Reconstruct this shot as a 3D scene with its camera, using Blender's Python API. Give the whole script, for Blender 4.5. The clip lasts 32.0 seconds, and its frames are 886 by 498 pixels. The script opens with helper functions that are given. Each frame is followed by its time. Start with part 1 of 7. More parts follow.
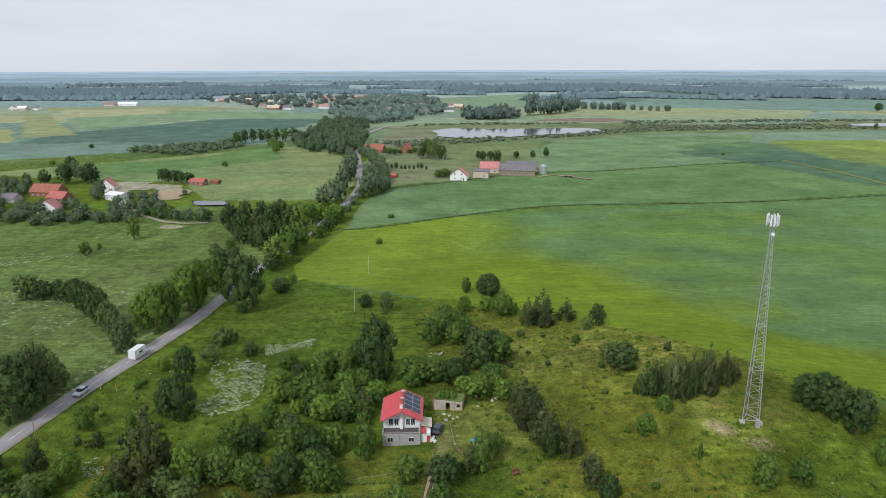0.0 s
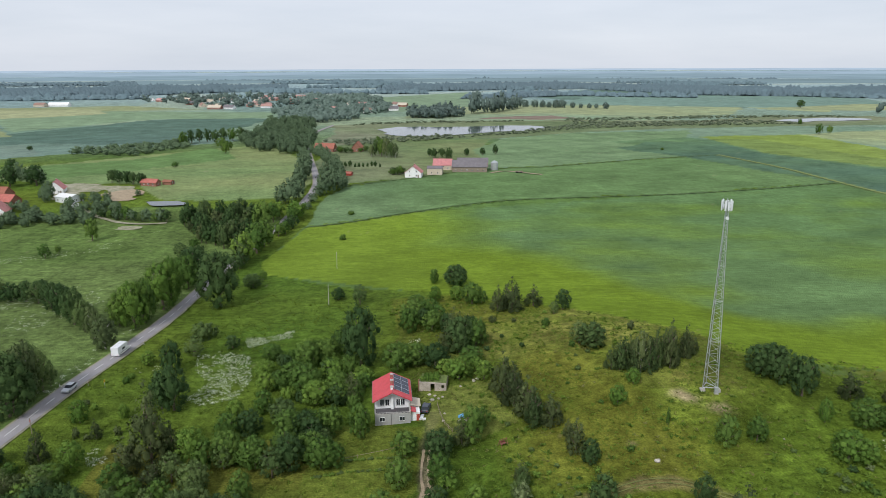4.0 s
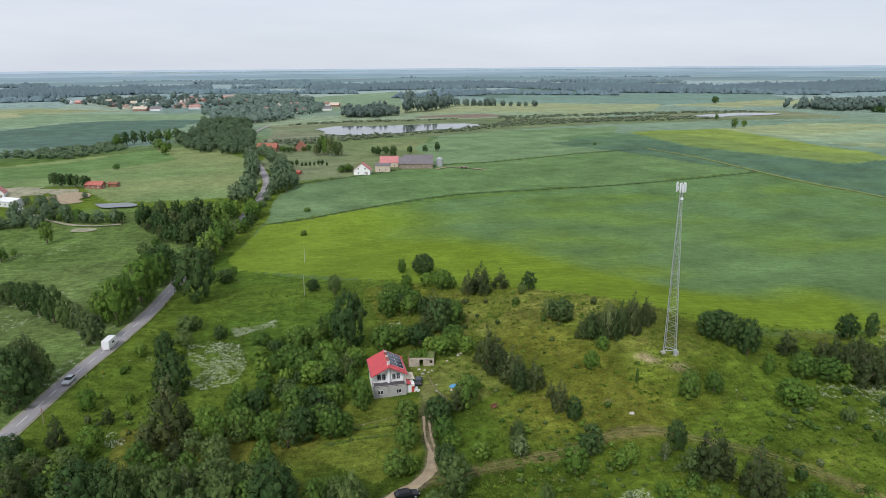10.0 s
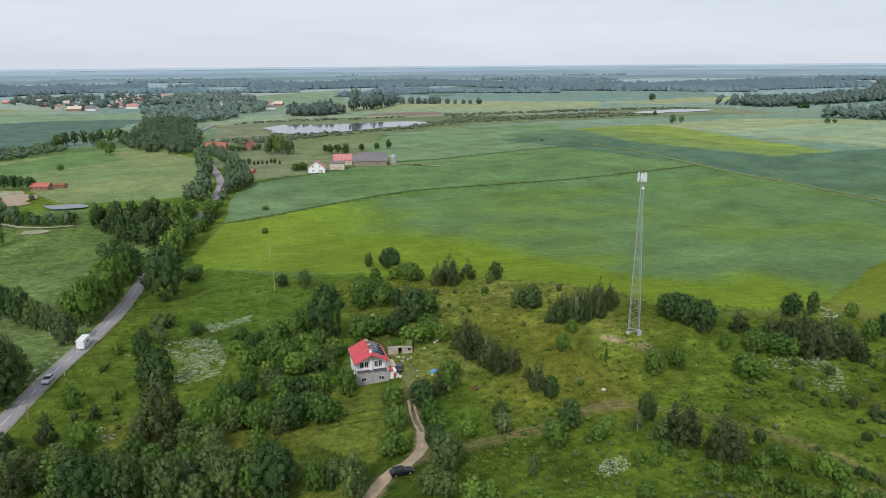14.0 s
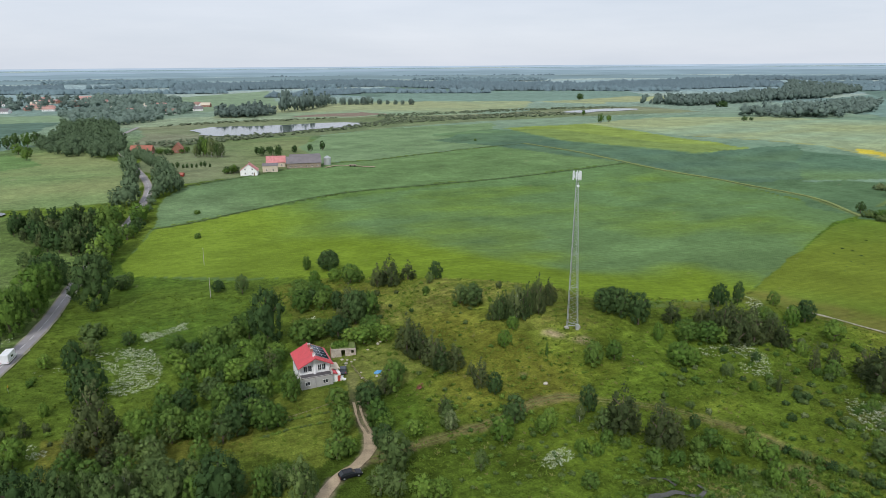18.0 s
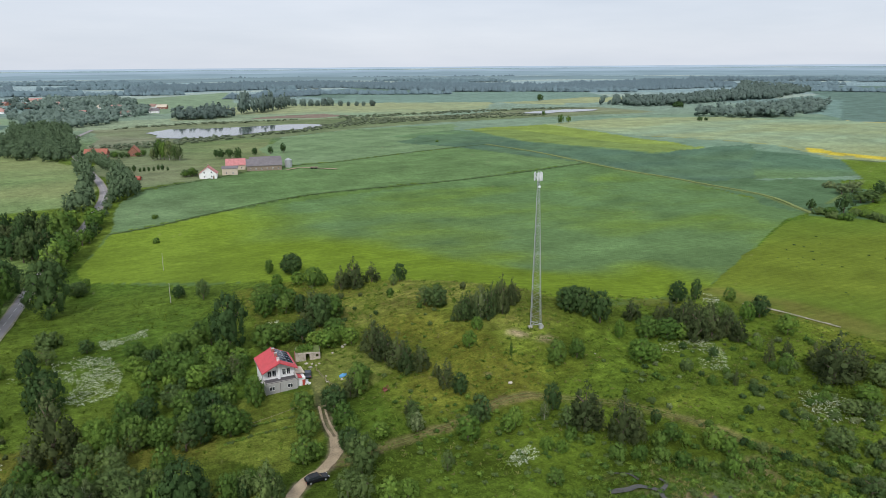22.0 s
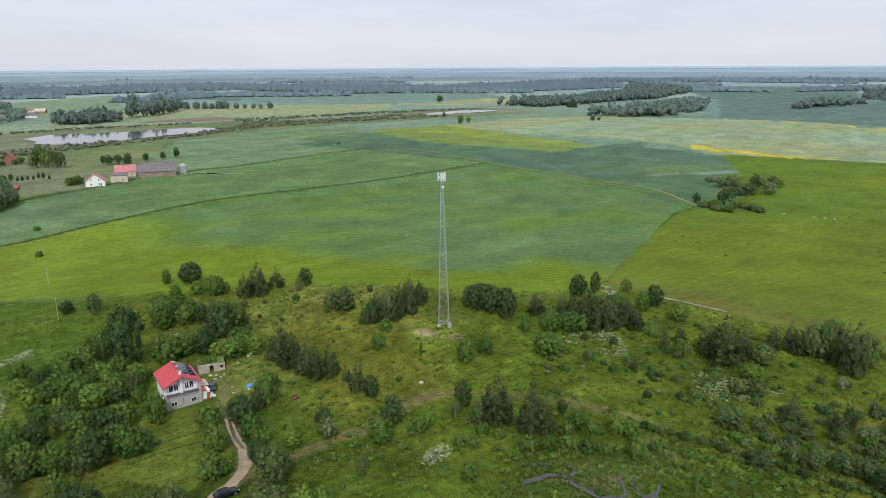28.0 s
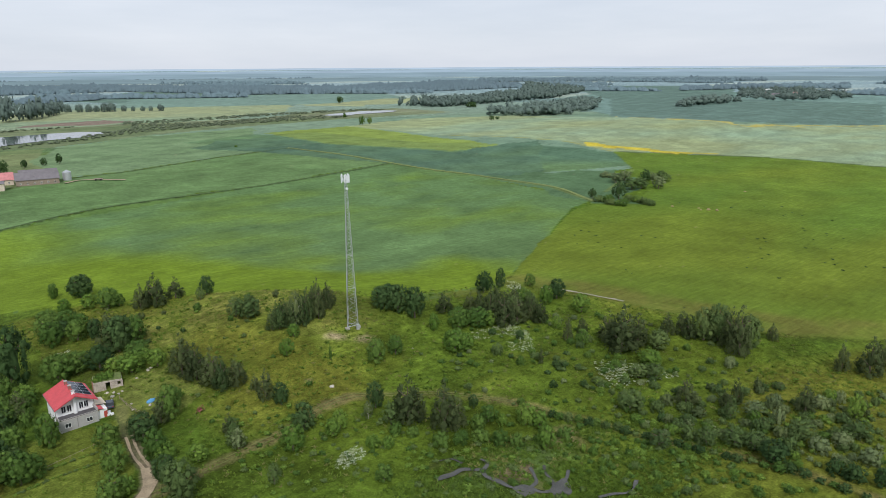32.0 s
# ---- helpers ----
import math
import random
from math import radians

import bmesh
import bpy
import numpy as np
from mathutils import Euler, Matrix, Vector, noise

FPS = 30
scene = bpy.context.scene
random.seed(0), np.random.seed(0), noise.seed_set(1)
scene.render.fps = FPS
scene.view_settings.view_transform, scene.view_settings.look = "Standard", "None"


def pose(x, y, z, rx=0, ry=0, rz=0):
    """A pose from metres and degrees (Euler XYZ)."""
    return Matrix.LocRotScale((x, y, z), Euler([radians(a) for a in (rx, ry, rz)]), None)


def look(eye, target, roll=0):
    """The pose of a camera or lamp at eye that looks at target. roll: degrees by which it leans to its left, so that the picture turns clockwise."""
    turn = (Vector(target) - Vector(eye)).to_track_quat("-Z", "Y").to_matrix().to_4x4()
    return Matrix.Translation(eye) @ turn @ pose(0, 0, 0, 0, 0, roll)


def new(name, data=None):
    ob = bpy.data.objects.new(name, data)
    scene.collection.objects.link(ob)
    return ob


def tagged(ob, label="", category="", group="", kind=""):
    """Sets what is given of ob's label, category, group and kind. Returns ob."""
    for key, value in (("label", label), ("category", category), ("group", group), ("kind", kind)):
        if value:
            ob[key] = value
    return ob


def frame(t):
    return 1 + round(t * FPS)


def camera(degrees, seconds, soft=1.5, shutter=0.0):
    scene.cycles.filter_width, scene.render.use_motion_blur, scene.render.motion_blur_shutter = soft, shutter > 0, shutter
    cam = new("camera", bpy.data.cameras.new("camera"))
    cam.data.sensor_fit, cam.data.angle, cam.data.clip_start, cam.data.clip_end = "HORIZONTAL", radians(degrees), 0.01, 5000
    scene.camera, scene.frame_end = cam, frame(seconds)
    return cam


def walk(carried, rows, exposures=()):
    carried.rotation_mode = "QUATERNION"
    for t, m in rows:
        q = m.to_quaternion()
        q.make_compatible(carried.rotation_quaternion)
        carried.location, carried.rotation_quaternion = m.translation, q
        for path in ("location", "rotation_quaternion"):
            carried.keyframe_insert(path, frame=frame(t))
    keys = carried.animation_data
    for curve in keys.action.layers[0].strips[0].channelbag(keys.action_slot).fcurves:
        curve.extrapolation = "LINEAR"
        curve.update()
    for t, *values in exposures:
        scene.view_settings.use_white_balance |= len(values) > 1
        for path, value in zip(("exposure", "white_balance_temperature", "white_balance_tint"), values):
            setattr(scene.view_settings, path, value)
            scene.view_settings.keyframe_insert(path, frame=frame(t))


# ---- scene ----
cam = camera(65.01, 32.0, soft=0.6)
# seconds, place, heading, tilt and lean of the drone
PATH = [(0, 0.00, 0.00, 73.13, -0.000, -14.590, -0.156),
        (1, -2.28, -2.89, 73.26, -1.518, -14.618, -0.174),
        (2, -4.83, -5.16, 73.46, -2.935, -14.644, -0.198),
        (3, -7.31, -7.40, 73.52, -3.988, -14.677, -0.206),
        (6, -15.03, -13.75, 73.46, -6.862, -14.743, -0.273),
        (7, -17.60, -15.93, 73.50, -7.837, -14.754, -0.359),
        (8, -20.30, -18.11, 73.48, -8.844, -14.752, -0.387),
        (9, -23.08, -20.23, 73.45, -9.908, -14.773, -0.400),
        (10, -25.75, -22.16, 73.53, -10.979, -14.771, -0.427),
        (11, -28.49, -23.87, 73.53, -12.051, -14.812, -0.448),
        (12, -31.08, -25.23, 73.45, -13.304, -14.860, -0.426),
        (13, -33.62, -26.26, 73.45, -14.571, -14.908, -0.414),
        (14, -35.90, -27.40, 73.44, -15.802, -14.932, -0.435),
        (17, -37.51, -27.49, 73.42, -20.510, -14.960, -0.455),
        (18, -37.72, -27.67, 73.65, -21.338, -14.943, -0.419),
        (19, -37.84, -27.85, 73.86, -21.871, -14.926, -0.426),
        (20, -37.88, -27.99, 73.86, -22.593, -14.909, -0.446),
        (21, -37.91, -28.13, 73.88, -23.653, -14.883, -0.441),
        (22, -38.07, -28.17, 74.00, -24.476, -14.885, -0.403),
        (23, -38.13, -28.15, 74.05, -25.362, -14.870, -0.399),
        (24, -38.05, -28.17, 73.93, -26.296, -14.857, -0.393),
        (25, -38.13, -28.22, 73.86, -27.576, -14.851, -0.426),
        (26, -38.18, -28.18, 73.88, -29.096, -14.828, -0.426),
        (29, -38.50, -28.37, 74.07, -34.503, -14.826, -0.332),
        (30, -38.57, -28.39, 74.13, -36.646, -14.850, -0.341),
        (31, -38.61, -28.54, 74.16, -38.682, -14.851, -0.353),
        (32, -38.90, -28.61, 74.13, -40.557, -14.831, -0.363)]
walk(cam, [(t, pose(x, y, z, 90 + tilt, 0, head) @ pose(0, 0, 0, 0, 0, lean)) for t, x, y, z, head, tilt, lean in PATH], [(0, 0.03, 6120, 11), (32, 0.05, 6120, 11)])

# ---- sky and light: a bright overcast summer day ----
world = bpy.data.worlds.new("overcast_sky")
scene.world = world
world.use_nodes = True
wn, wl = world.node_tree.nodes, world.node_tree.links
wn.clear()
SUN_ELEV, SUN_AZ = radians(43), radians(-148)
sky = wn.new("ShaderNodeTexSky")
sky.sky_type = "NISHITA"
sky.sun_disc = False
sky.sun_elevation, sky.sun_rotation = SUN_ELEV, SUN_AZ
sky.altitude = 200
sky_gain = wn.new("ShaderNodeVectorMath")
sky_gain.operation = "SCALE"
sky_gain.inputs["Scale"].default_value = 0.10
coord = wn.new("ShaderNodeTexCoord")
squash = wn.new("ShaderNodeMapping")
squash.inputs["Scale"].default_value = (1.0, 1.0, 7.0)
cloud = wn.new("ShaderNodeTexNoise")
cloud.inputs["Scale"].default_value = 2.2
cloud.inputs["Detail"].default_value = 7
cloud.inputs["Roughness"].default_value = 0.55
ramp = wn.new("ShaderNodeValToRGB")
ramp.color_ramp.elements[0].position, ramp.color_ramp.elements[0].color = 0.3, (0.665, 0.70, 0.75, 1)
ramp.color_ramp.elements[1].position, ramp.color_ramp.elements[1].color = 0.7, (0.80, 0.815, 0.845, 1)
veil = wn.new("ShaderNodeMix")
veil.data_type = "RGBA"
veil.inputs["Factor"].default_value = 0.88
back = wn.new("ShaderNodeBackground")
back.inputs["Strength"].default_value = 1.0
wout = wn.new("ShaderNodeOutputWorld")
wl.new(coord.outputs["Generated"], squash.inputs["Vector"])
wl.new(squash.outputs["Vector"], cloud.inputs["Vector"])
wl.new(cloud.outputs["Fac"], ramp.inputs["Fac"])
wl.new(sky.outputs["Color"], sky_gain.inputs[0])
wl.new(sky_gain.outputs[0], veil.inputs["A"])
wl.new(ramp.outputs["Color"], veil.inputs["B"])
wl.new(veil.outputs["Result"], back.inputs["Color"])
wl.new(back.outputs["Background"], wout.inputs["Surface"])

sun_data = bpy.data.lights.new("sun", "SUN")
sun_data.energy, sun_data.angle, sun_data.color = 2.3, radians(10), (1.0, 0.95, 0.87)
sun = new("sun", sun_data)
sun.matrix_world = look((300 * math.sin(SUN_AZ), 300 * math.cos(SUN_AZ), 300 * math.tan(SUN_ELEV)), (0, 0, 0))


# ---- materials ----
def material(name, colour, rough=0.8, vary=0.25, scale=3.0, fine=0.0, bump=0.0, metal=0.0, per_object=0.0, per_piece=0.0, second=None, coords="Object"):
    """A procedural surface: a base colour with variation at two scales, relief, and a shift from object to object."""
    m = bpy.data.materials.new(name)
    m.use_nodes = True
    n, l = m.node_tree.nodes, m.node_tree.links
    bsdf = n["Principled BSDF"]
    bsdf.inputs["Roughness"].default_value = rough
    bsdf.inputs["Metallic"].default_value = metal
    bsdf.inputs["Specular IOR Level"].default_value = 0.3
    tc = n.new("ShaderNodeTexCoord")
    coarse = n.new("ShaderNodeTexNoise")
    coarse.inputs["Scale"].default_value = scale
    coarse.inputs["Detail"].default_value = 4
    l.new(tc.outputs[coords], coarse.inputs["Vector"])
    grain = n.new("ShaderNodeTexNoise")
    grain.inputs["Scale"].default_value = fine or scale * 9
    grain.inputs["Detail"].default_value = 3
    l.new(tc.outputs[coords], grain.inputs["Vector"])
    mix = n.new("ShaderNodeMix")
    mix.data_type = "RGBA"
    c2 = second or tuple(min(1, c * (1 - vary)) for c in colour)
    c1 = colour if second else tuple(min(1, c * (1 + vary)) for c in colour)
    mix.inputs["A"].default_value, mix.inputs["B"].default_value = (*c2, 1), (*c1, 1)
    add = n.new("ShaderNodeMath")
    add.operation = "MULTIPLY_ADD"
    add.inputs[1].default_value, add.inputs[2].default_value = 0.5, 0.0
    l.new(grain.outputs["Fac"], add.inputs[0])
    tot = n.new("ShaderNodeMath")
    tot.operation = "MULTIPLY_ADD"
    tot.inputs[1].default_value = 0.5
    l.new(coarse.outputs["Fac"], tot.inputs[0])
    l.new(add.outputs[0], tot.inputs[2])
    spread = n.new("ShaderNodeMapRange")
    spread.inputs["From Min"].default_value, spread.inputs["From Max"].default_value = 0.35, 0.65
    l.new(tot.outputs[0], spread.inputs["Value"])
    l.new(spread.outputs["Result"], mix.inputs["Factor"])
    col = mix.outputs["Result"]
    for on, node, sock in ((per_object, "ShaderNodeObjectInfo", "Random"), (per_piece, "ShaderNodeNewGeometry", "Random Per Island")):
        if on:
            info = n.new(node)
            hsv = n.new("ShaderNodeHueSaturation")
            val = n.new("ShaderNodeMapRange")
            val.inputs["To Min"].default_value, val.inputs["To Max"].default_value = 1 - on, 1 + on
            hue = n.new("ShaderNodeMapRange")
            hue.inputs["To Min"].default_value, hue.inputs["To Max"].default_value = 0.5 + 0.05 * on, 0.5 - 0.05 * on
            l.new(info.outputs[sock], val.inputs["Value"])
            l.new(info.outputs[sock], hue.inputs["Value"])
            l.new(val.outputs["Result"], hsv.inputs["Value"])
            l.new(hue.outputs["Result"], hsv.inputs["Hue"])
            l.new(col, hsv.inputs["Color"])
            col = hsv.outputs["Color"]
    l.new(col, bsdf.inputs["Base Color"])
    if bump:
        bp = n.new("ShaderNodeBump")
        bp.inputs["Strength"].default_value = bump
        l.new(grain.outputs["Fac"], bp.inputs["Height"])
        l.new(bp.outputs["Normal"], bsdf.inputs["Normal"])
    return m


def foliage(name, colour, vary=0.25, each=0.2):
    m = material(name, colour, 0.75, vary, 1.1, 4.0, per_object=0.22, per_piece=each)
    b = m.node_tree.nodes["Principled BSDF"]
    b.inputs["Specular IOR Level"].default_value = 0.08
    return m


LEAF = {
    "broad": foliage("leaves_mid_green", (0.084, 0.147, 0.029)),
    "dark": foliage("leaves_dark_green", (0.047, 0.086, 0.027)),
    "lime": foliage("leaves_yellow_green", (0.113, 0.191, 0.032)),
    "grey": foliage("leaves_grey_green", (0.087, 0.132, 0.041)),
    "pine": foliage("needles_brown_green", (0.070, 0.094, 0.035)),
    "spruce": foliage("needles_green", (0.061, 0.095, 0.032)),
    "birch": foliage("leaves_pale_birch", (0.099, 0.132, 0.050)),
    # far, mid and farther: greens with distance haze mixed into the leaf colour
    "far": foliage("leaves_distant_hazed", (0.122, 0.168, 0.142), 0.15, 0.12),
    "willow": foliage("leaves_pale_willow", (0.150, 0.192, 0.082)),
    "mid": foliage("leaves_roadside_hazed", (0.108, 0.158, 0.082), 0.2, 0.14),
    "farther": foliage("leaves_remote_hazed", (0.122, 0.172, 0.192), 0.1, 0.06),
    "reed": foliage("reed_bed_green", (0.138, 0.170, 0.104), 0.2),
}
BARK = material("bark", (0.12, 0.095, 0.07), 0.9, 0.3, 4, bump=0.4)
BARK_PALE = material("bark_pale", (0.35, 0.33, 0.3), 0.85, 0.4, 5, bump=0.3)
ASPHALT = material("asphalt_worn", (0.28, 0.265, 0.27), 0.9, 0.14, 0.25, 5, bump=0.15, coords="Object")
SHOULDER = material("gravel_shoulder", (0.26, 0.25, 0.17), 0.95, 0.35, 0.6, 6, bump=0.3)
PAINT_WHITE = material("road_paint", (0.62, 0.62, 0.61), 0.7, 0.2, 1.2)
DIRT = material("dry_dirt", (0.34, 0.27, 0.18), 0.95, 0.3, 0.5, 4, bump=0.3)
RUT = material("worn_grass_rut", (0.142, 0.156, 0.046), 0.95, 0.35, 0.5, 4, bump=0.3)
TRODDEN = material("trodden_pale_grass", (0.19, 0.235, 0.07), 0.95, 0.3, 0.4, 3, bump=0.3)
MARGIN = material("dark_margin_grass", (0.075, 0.125, 0.04), 0.95, 0.35, 0.3, 3, bump=0.3)
SAND = material("sand", (0.42, 0.38, 0.30), 0.95, 0.3, 0.22, 1.2, bump=0.2, second=(0.15, 0.17, 0.07))
WATER = material("still_water", (0.055, 0.065, 0.06), 0.06, 0.2, 0.05)
WATER.node_tree.nodes["Principled BSDF"].inputs["Specular IOR Level"].default_value = 0.5
STEEL = material("galvanised_steel", (0.47, 0.49, 0.5), 0.5, 0.12, 2, metal=0.5)
PANEL_WHITE = material("antenna_white", (0.72, 0.74, 0.75), 0.5, 0.08, 2)
CONCRETE = material("concrete", (0.42, 0.40, 0.37), 0.9, 0.2, 1.2, 10, bump=0.2)
OLD_WALL = material("crumbling_wall", (0.40, 0.35, 0.29), 0.95, 0.4, 0.9, 5, bump=0.4)
RENDER_WHITE = material("white_render", (0.82, 0.82, 0.81), 0.85, 0.08, 0.8, 8, bump=0.1)
RENDER_GREY = material("grey_render", (0.37, 0.365, 0.35), 0.9, 0.12, 0.9, 8, bump=0.15)
CREAM = material("cream_render", (0.55, 0.48, 0.38), 0.85, 0.1, 0.8, 8)
TILE_RED = material("red_roof_sheet", (0.54, 0.085, 0.10), 0.55, 0.14, 0.7, 5, per_piece=0.08)
TILE_FARM = material("dull_red_tile", (0.46, 0.20, 0.19), 0.8, 0.2, 0.7, 5, per_object=0.1)
# far roofs: tile red desaturated, distance haze mixed into the colour
TILE_HAZED = material("hazed_roof_tile", (0.40, 0.24, 0.205), 0.85, 0.25, 0.8, 6, per_object=0.3)
TILE_OLD = material("old_clay_tile", (0.34, 0.13, 0.09), 0.85, 0.25, 0.8, 6, per_object=0.25)
ROOF_GREY = material("grey_roof_sheet", (0.175, 0.16, 0.168), 0.75, 0.2, 0.4, 4)
BITUMEN = material("bitumen_terrace", (0.10, 0.095, 0.10), 0.85, 0.25, 0.8, 6)
BRICK = material("brick_red", (0.30, 0.14, 0.10), 0.9, 0.25, 1.0, 8, per_piece=0.2)
GLASS = material("window_glass", (0.03, 0.035, 0.04), 0.08, 0.2, 1)
SOLAR = material("solar_glass", (0.022, 0.028, 0.05), 0.15, 0.2, 1)
FRAME_WHITE = material("window_frame_white", (0.75, 0.75, 0.74), 0.5, 0.05, 2)
WOOD = material("weathered_wood", (0.26, 0.21, 0.16), 0.85, 0.3, 1.5, 12, bump=0.2)
CAR_BLACK = material("car_paint_black", (0.012, 0.013, 0.016), 0.2, 0.1, 2)
CAR_GREY = material("car_paint_grey", (0.06, 0.07, 0.085), 0.25, 0.1, 2)
CAR_SILVER = material("car_paint_silver", (0.5, 0.52, 0.55), 0.3, 0.06, 2)
CAR_WHITE = material("car_paint_white", (0.75, 0.76, 0.77), 0.3, 0.05, 2)
RUBBER = material("tyre_rubber", (0.02, 0.02, 0.02), 0.85, 0.2, 4)
LAMP_RED = material("tail_lamp_red", (0.4, 0.02, 0.02), 0.3, 0.1, 4)
LAMP_CLEAR = material("lamp_clear", (0.8, 0.8, 0.78), 0.15, 0.05, 4)
BLUE_TARP = material("blue_tarp", (0.12, 0.33, 0.58), 0.5, 0.25, 1.5, 6)
RUST = material("rusty_red_paint", (0.24, 0.09, 0.07), 0.8, 0.35, 2)
RED_PAINT = material("red_paint_faded", (0.42, 0.07, 0.05), 0.6, 0.2, 2)
MOSS = material("moss_and_soil", (0.13, 0.17, 0.05), 0.95, 0.35, 1.2, 6, bump=0.4)
STONE = material("pale_stone", (0.42, 0.39, 0.33), 0.9, 0.25, 2, per_object=0.25)
HAY = material("cut_hay", (0.30, 0.24, 0.12), 0.95, 0.3, 2, 8)
FLOWER = material("white_umbel_flowers", (0.55, 0.60, 0.43), 0.85, 0.2, 1.0, per_piece=0.25)
GRASS = foliage("tall_grass", (0.100, 0.152, 0.020), 0.2, 0.12)
SEDGE = foliage("marsh_sedge", (0.080, 0.135, 0.020), 0.25, 0.15)
WEEDS = foliage("leafy_weeds", (0.085, 0.142, 0.020), 0.2)
STREAM_WATER = material("dark_stream_water", (0.07, 0.07, 0.06), 0.1, 0.3, 0.4)
GRASS_DRY = foliage("dry_grass", (0.19, 0.19, 0.06), 0.2)
SIGN_YELLOW = material("sign_yellow", (0.6, 0.36, 0.03), 0.5, 0.1, 4)


# ---- mesh helpers ----
def part(name, bm, mat, parent=None, label="", smooth=False):
    """Links a bmesh as one mesh object under a thing or under a part."""
    me = bpy.data.meshes.new(name)
    bm.to_mesh(me)
    bm.free()
    me.materials.append(mat)
    if smooth:
        me.shade_smooth()
    ob = new(name, me)
    ob.parent = parent
    return tagged(ob, label)


def thing(name, x, y, z, turn, label, category, group=""):
    ob = new(name)
    ob.empty_display_size = 0.3
    ob.matrix_world = pose(x, y, z, 0, 0, turn)
    return tagged(ob, label, category, group)


def box(bm, x0, x1, y0, y1, z0, z1, bevel=0.0):
    vs = [bm.verts.new(c) for c in ((x0, y0, z0), (x1, y0, z0), (x1, y1, z0), (x0, y1, z0), (x0, y0, z1), (x1, y0, z1), (x1, y1, z1), (x0, y1, z1))]
    fs = [bm.faces.new([vs[i] for i in q]) for q in ((3, 2, 1, 0), (4, 5, 6, 7), (0, 1, 5, 4), (1, 2, 6, 5), (2, 3, 7, 6), (3, 0, 4, 7))]
    if bevel:
        bmesh.ops.bevel(bm, geom=list({e for f in fs for e in f.edges}), offset=bevel, segments=1, affect="EDGES")
    return bm


def boxed(x0, x1, y0, y1, z0, z1, bevel=0.0):
    return box(bmesh.new(), x0, x1, y0, y1, z0, z1, bevel)


def prism(points, y0, y1):
    """A profile in x and z, drawn out from y0 to y1."""
    bm = bmesh.new()
    a = [bm.verts.new((x, y0, z)) for x, z in points]
    b = [bm.verts.new((x, y1, z)) for x, z in points]
    n = len(points)
    bm.faces.new(a)
    bm.faces.new(b[::-1])
    for i in range(n):
        bm.faces.new((a[i], b[i], b[(i + 1) % n], a[(i + 1) % n]))
    bmesh.ops.recalc_face_normals(bm, faces=bm.faces)
    return bm


def rod(bm, p, q, r0, r1=None, sides=6):
    p, q = Vector(p), Vector(q)
    d = (q - p).normalized()
    u = d.orthogonal().normalized()
    v = d.cross(u)
    r1 = r0 if r1 is None else r1
    ring = [[bm.verts.new(c + (u * math.cos(a) + v * math.sin(a)) * r) for a in [2 * math.pi * k / sides for k in range(sides)]] for c, r in ((p, r0), (q, r1))]
    for k in range(sides):
        bm.faces.new((ring[0][k], ring[0][(k + 1) % sides], ring[1][(k + 1) % sides], ring[1][k]))
    bm.faces.new(ring[0][::-1])
    bm.faces.new(ring[1])
    return bm


def rods(pairs, r, sides=6):
    bm = bmesh.new()
    for p, q in pairs:
        rod(bm, p, q, r, sides=sides)
    return bm


def mesh_from(name, verts, quads, tris, mat, normals=None):
    me = bpy.data.meshes.new(name)
    nq, ntri = len(quads), len(tris)
    me.vertices.add(len(verts))
    me.vertices.foreach_set("co", np.asarray(verts, np.float32).ravel())
    loops = np.concatenate([np.asarray(quads, np.int32).ravel(), np.asarray(tris, np.int32).ravel()]) if ntri else np.asarray(quads, np.int32).ravel()
    me.loops.add(len(loops))
    me.loops.foreach_set("vertex_index", loops)
    me.polygons.add(nq + ntri)
    me.polygons.foreach_set("loop_start", np.concatenate([np.arange(nq) * 4, nq * 4 + np.arange(ntri) * 3]).astype(np.int32))
    me.update(calc_edges=True)
    me.materials.append(mat)
    if normals is not None:
        me.shade_smooth()
        at = me.attributes.new("custom_normal", "FLOAT_VECTOR", "POINT")
        at.data.foreach_set("vector", np.asarray(normals, np.float32).ravel())
    return me


# ---- the lie of the land ----
def ease(a, b, x):
    t = np.clip((x - a) / (b - a), 0, 1)
    return t * t * (3 - 2 * t)


def land(x, y):
    """Height of the ground: a low hill under the mast, wet hollow before it, fields that climb gently, bent up past
    1500 m to fit the horizon to the camera's view.
    """
    x, y = np.asarray(x, float), np.asarray(y, float)
    dy = y - 158
    h = -5.5 + 8.4 * np.exp(-((x - 58) / 45) ** 2 - (dy / np.where(dy < 0, 32.0, 60.0)) ** 2)
    h = h + 8 * ease(300, 480, y)
    h = h - 3.5 * np.exp(-((x - 60) / 60) ** 2 - ((y - 60) / 30) ** 2)
    h = h + 2 * ease(-60, -95, x) * (1 - ease(150, 300, y))
    return h + 48 * np.clip((np.hypot(x + 20, y + 10) - 1500) / 3400, 0, None) ** 2


def ground_z(x, y):
    return float(land(x, y))


def lattice(ix, iy, seed):
    v = np.sin(ix * 127.1 + iy * 311.7 + seed * 74.7) * 43758.5453
    return v - np.floor(v)


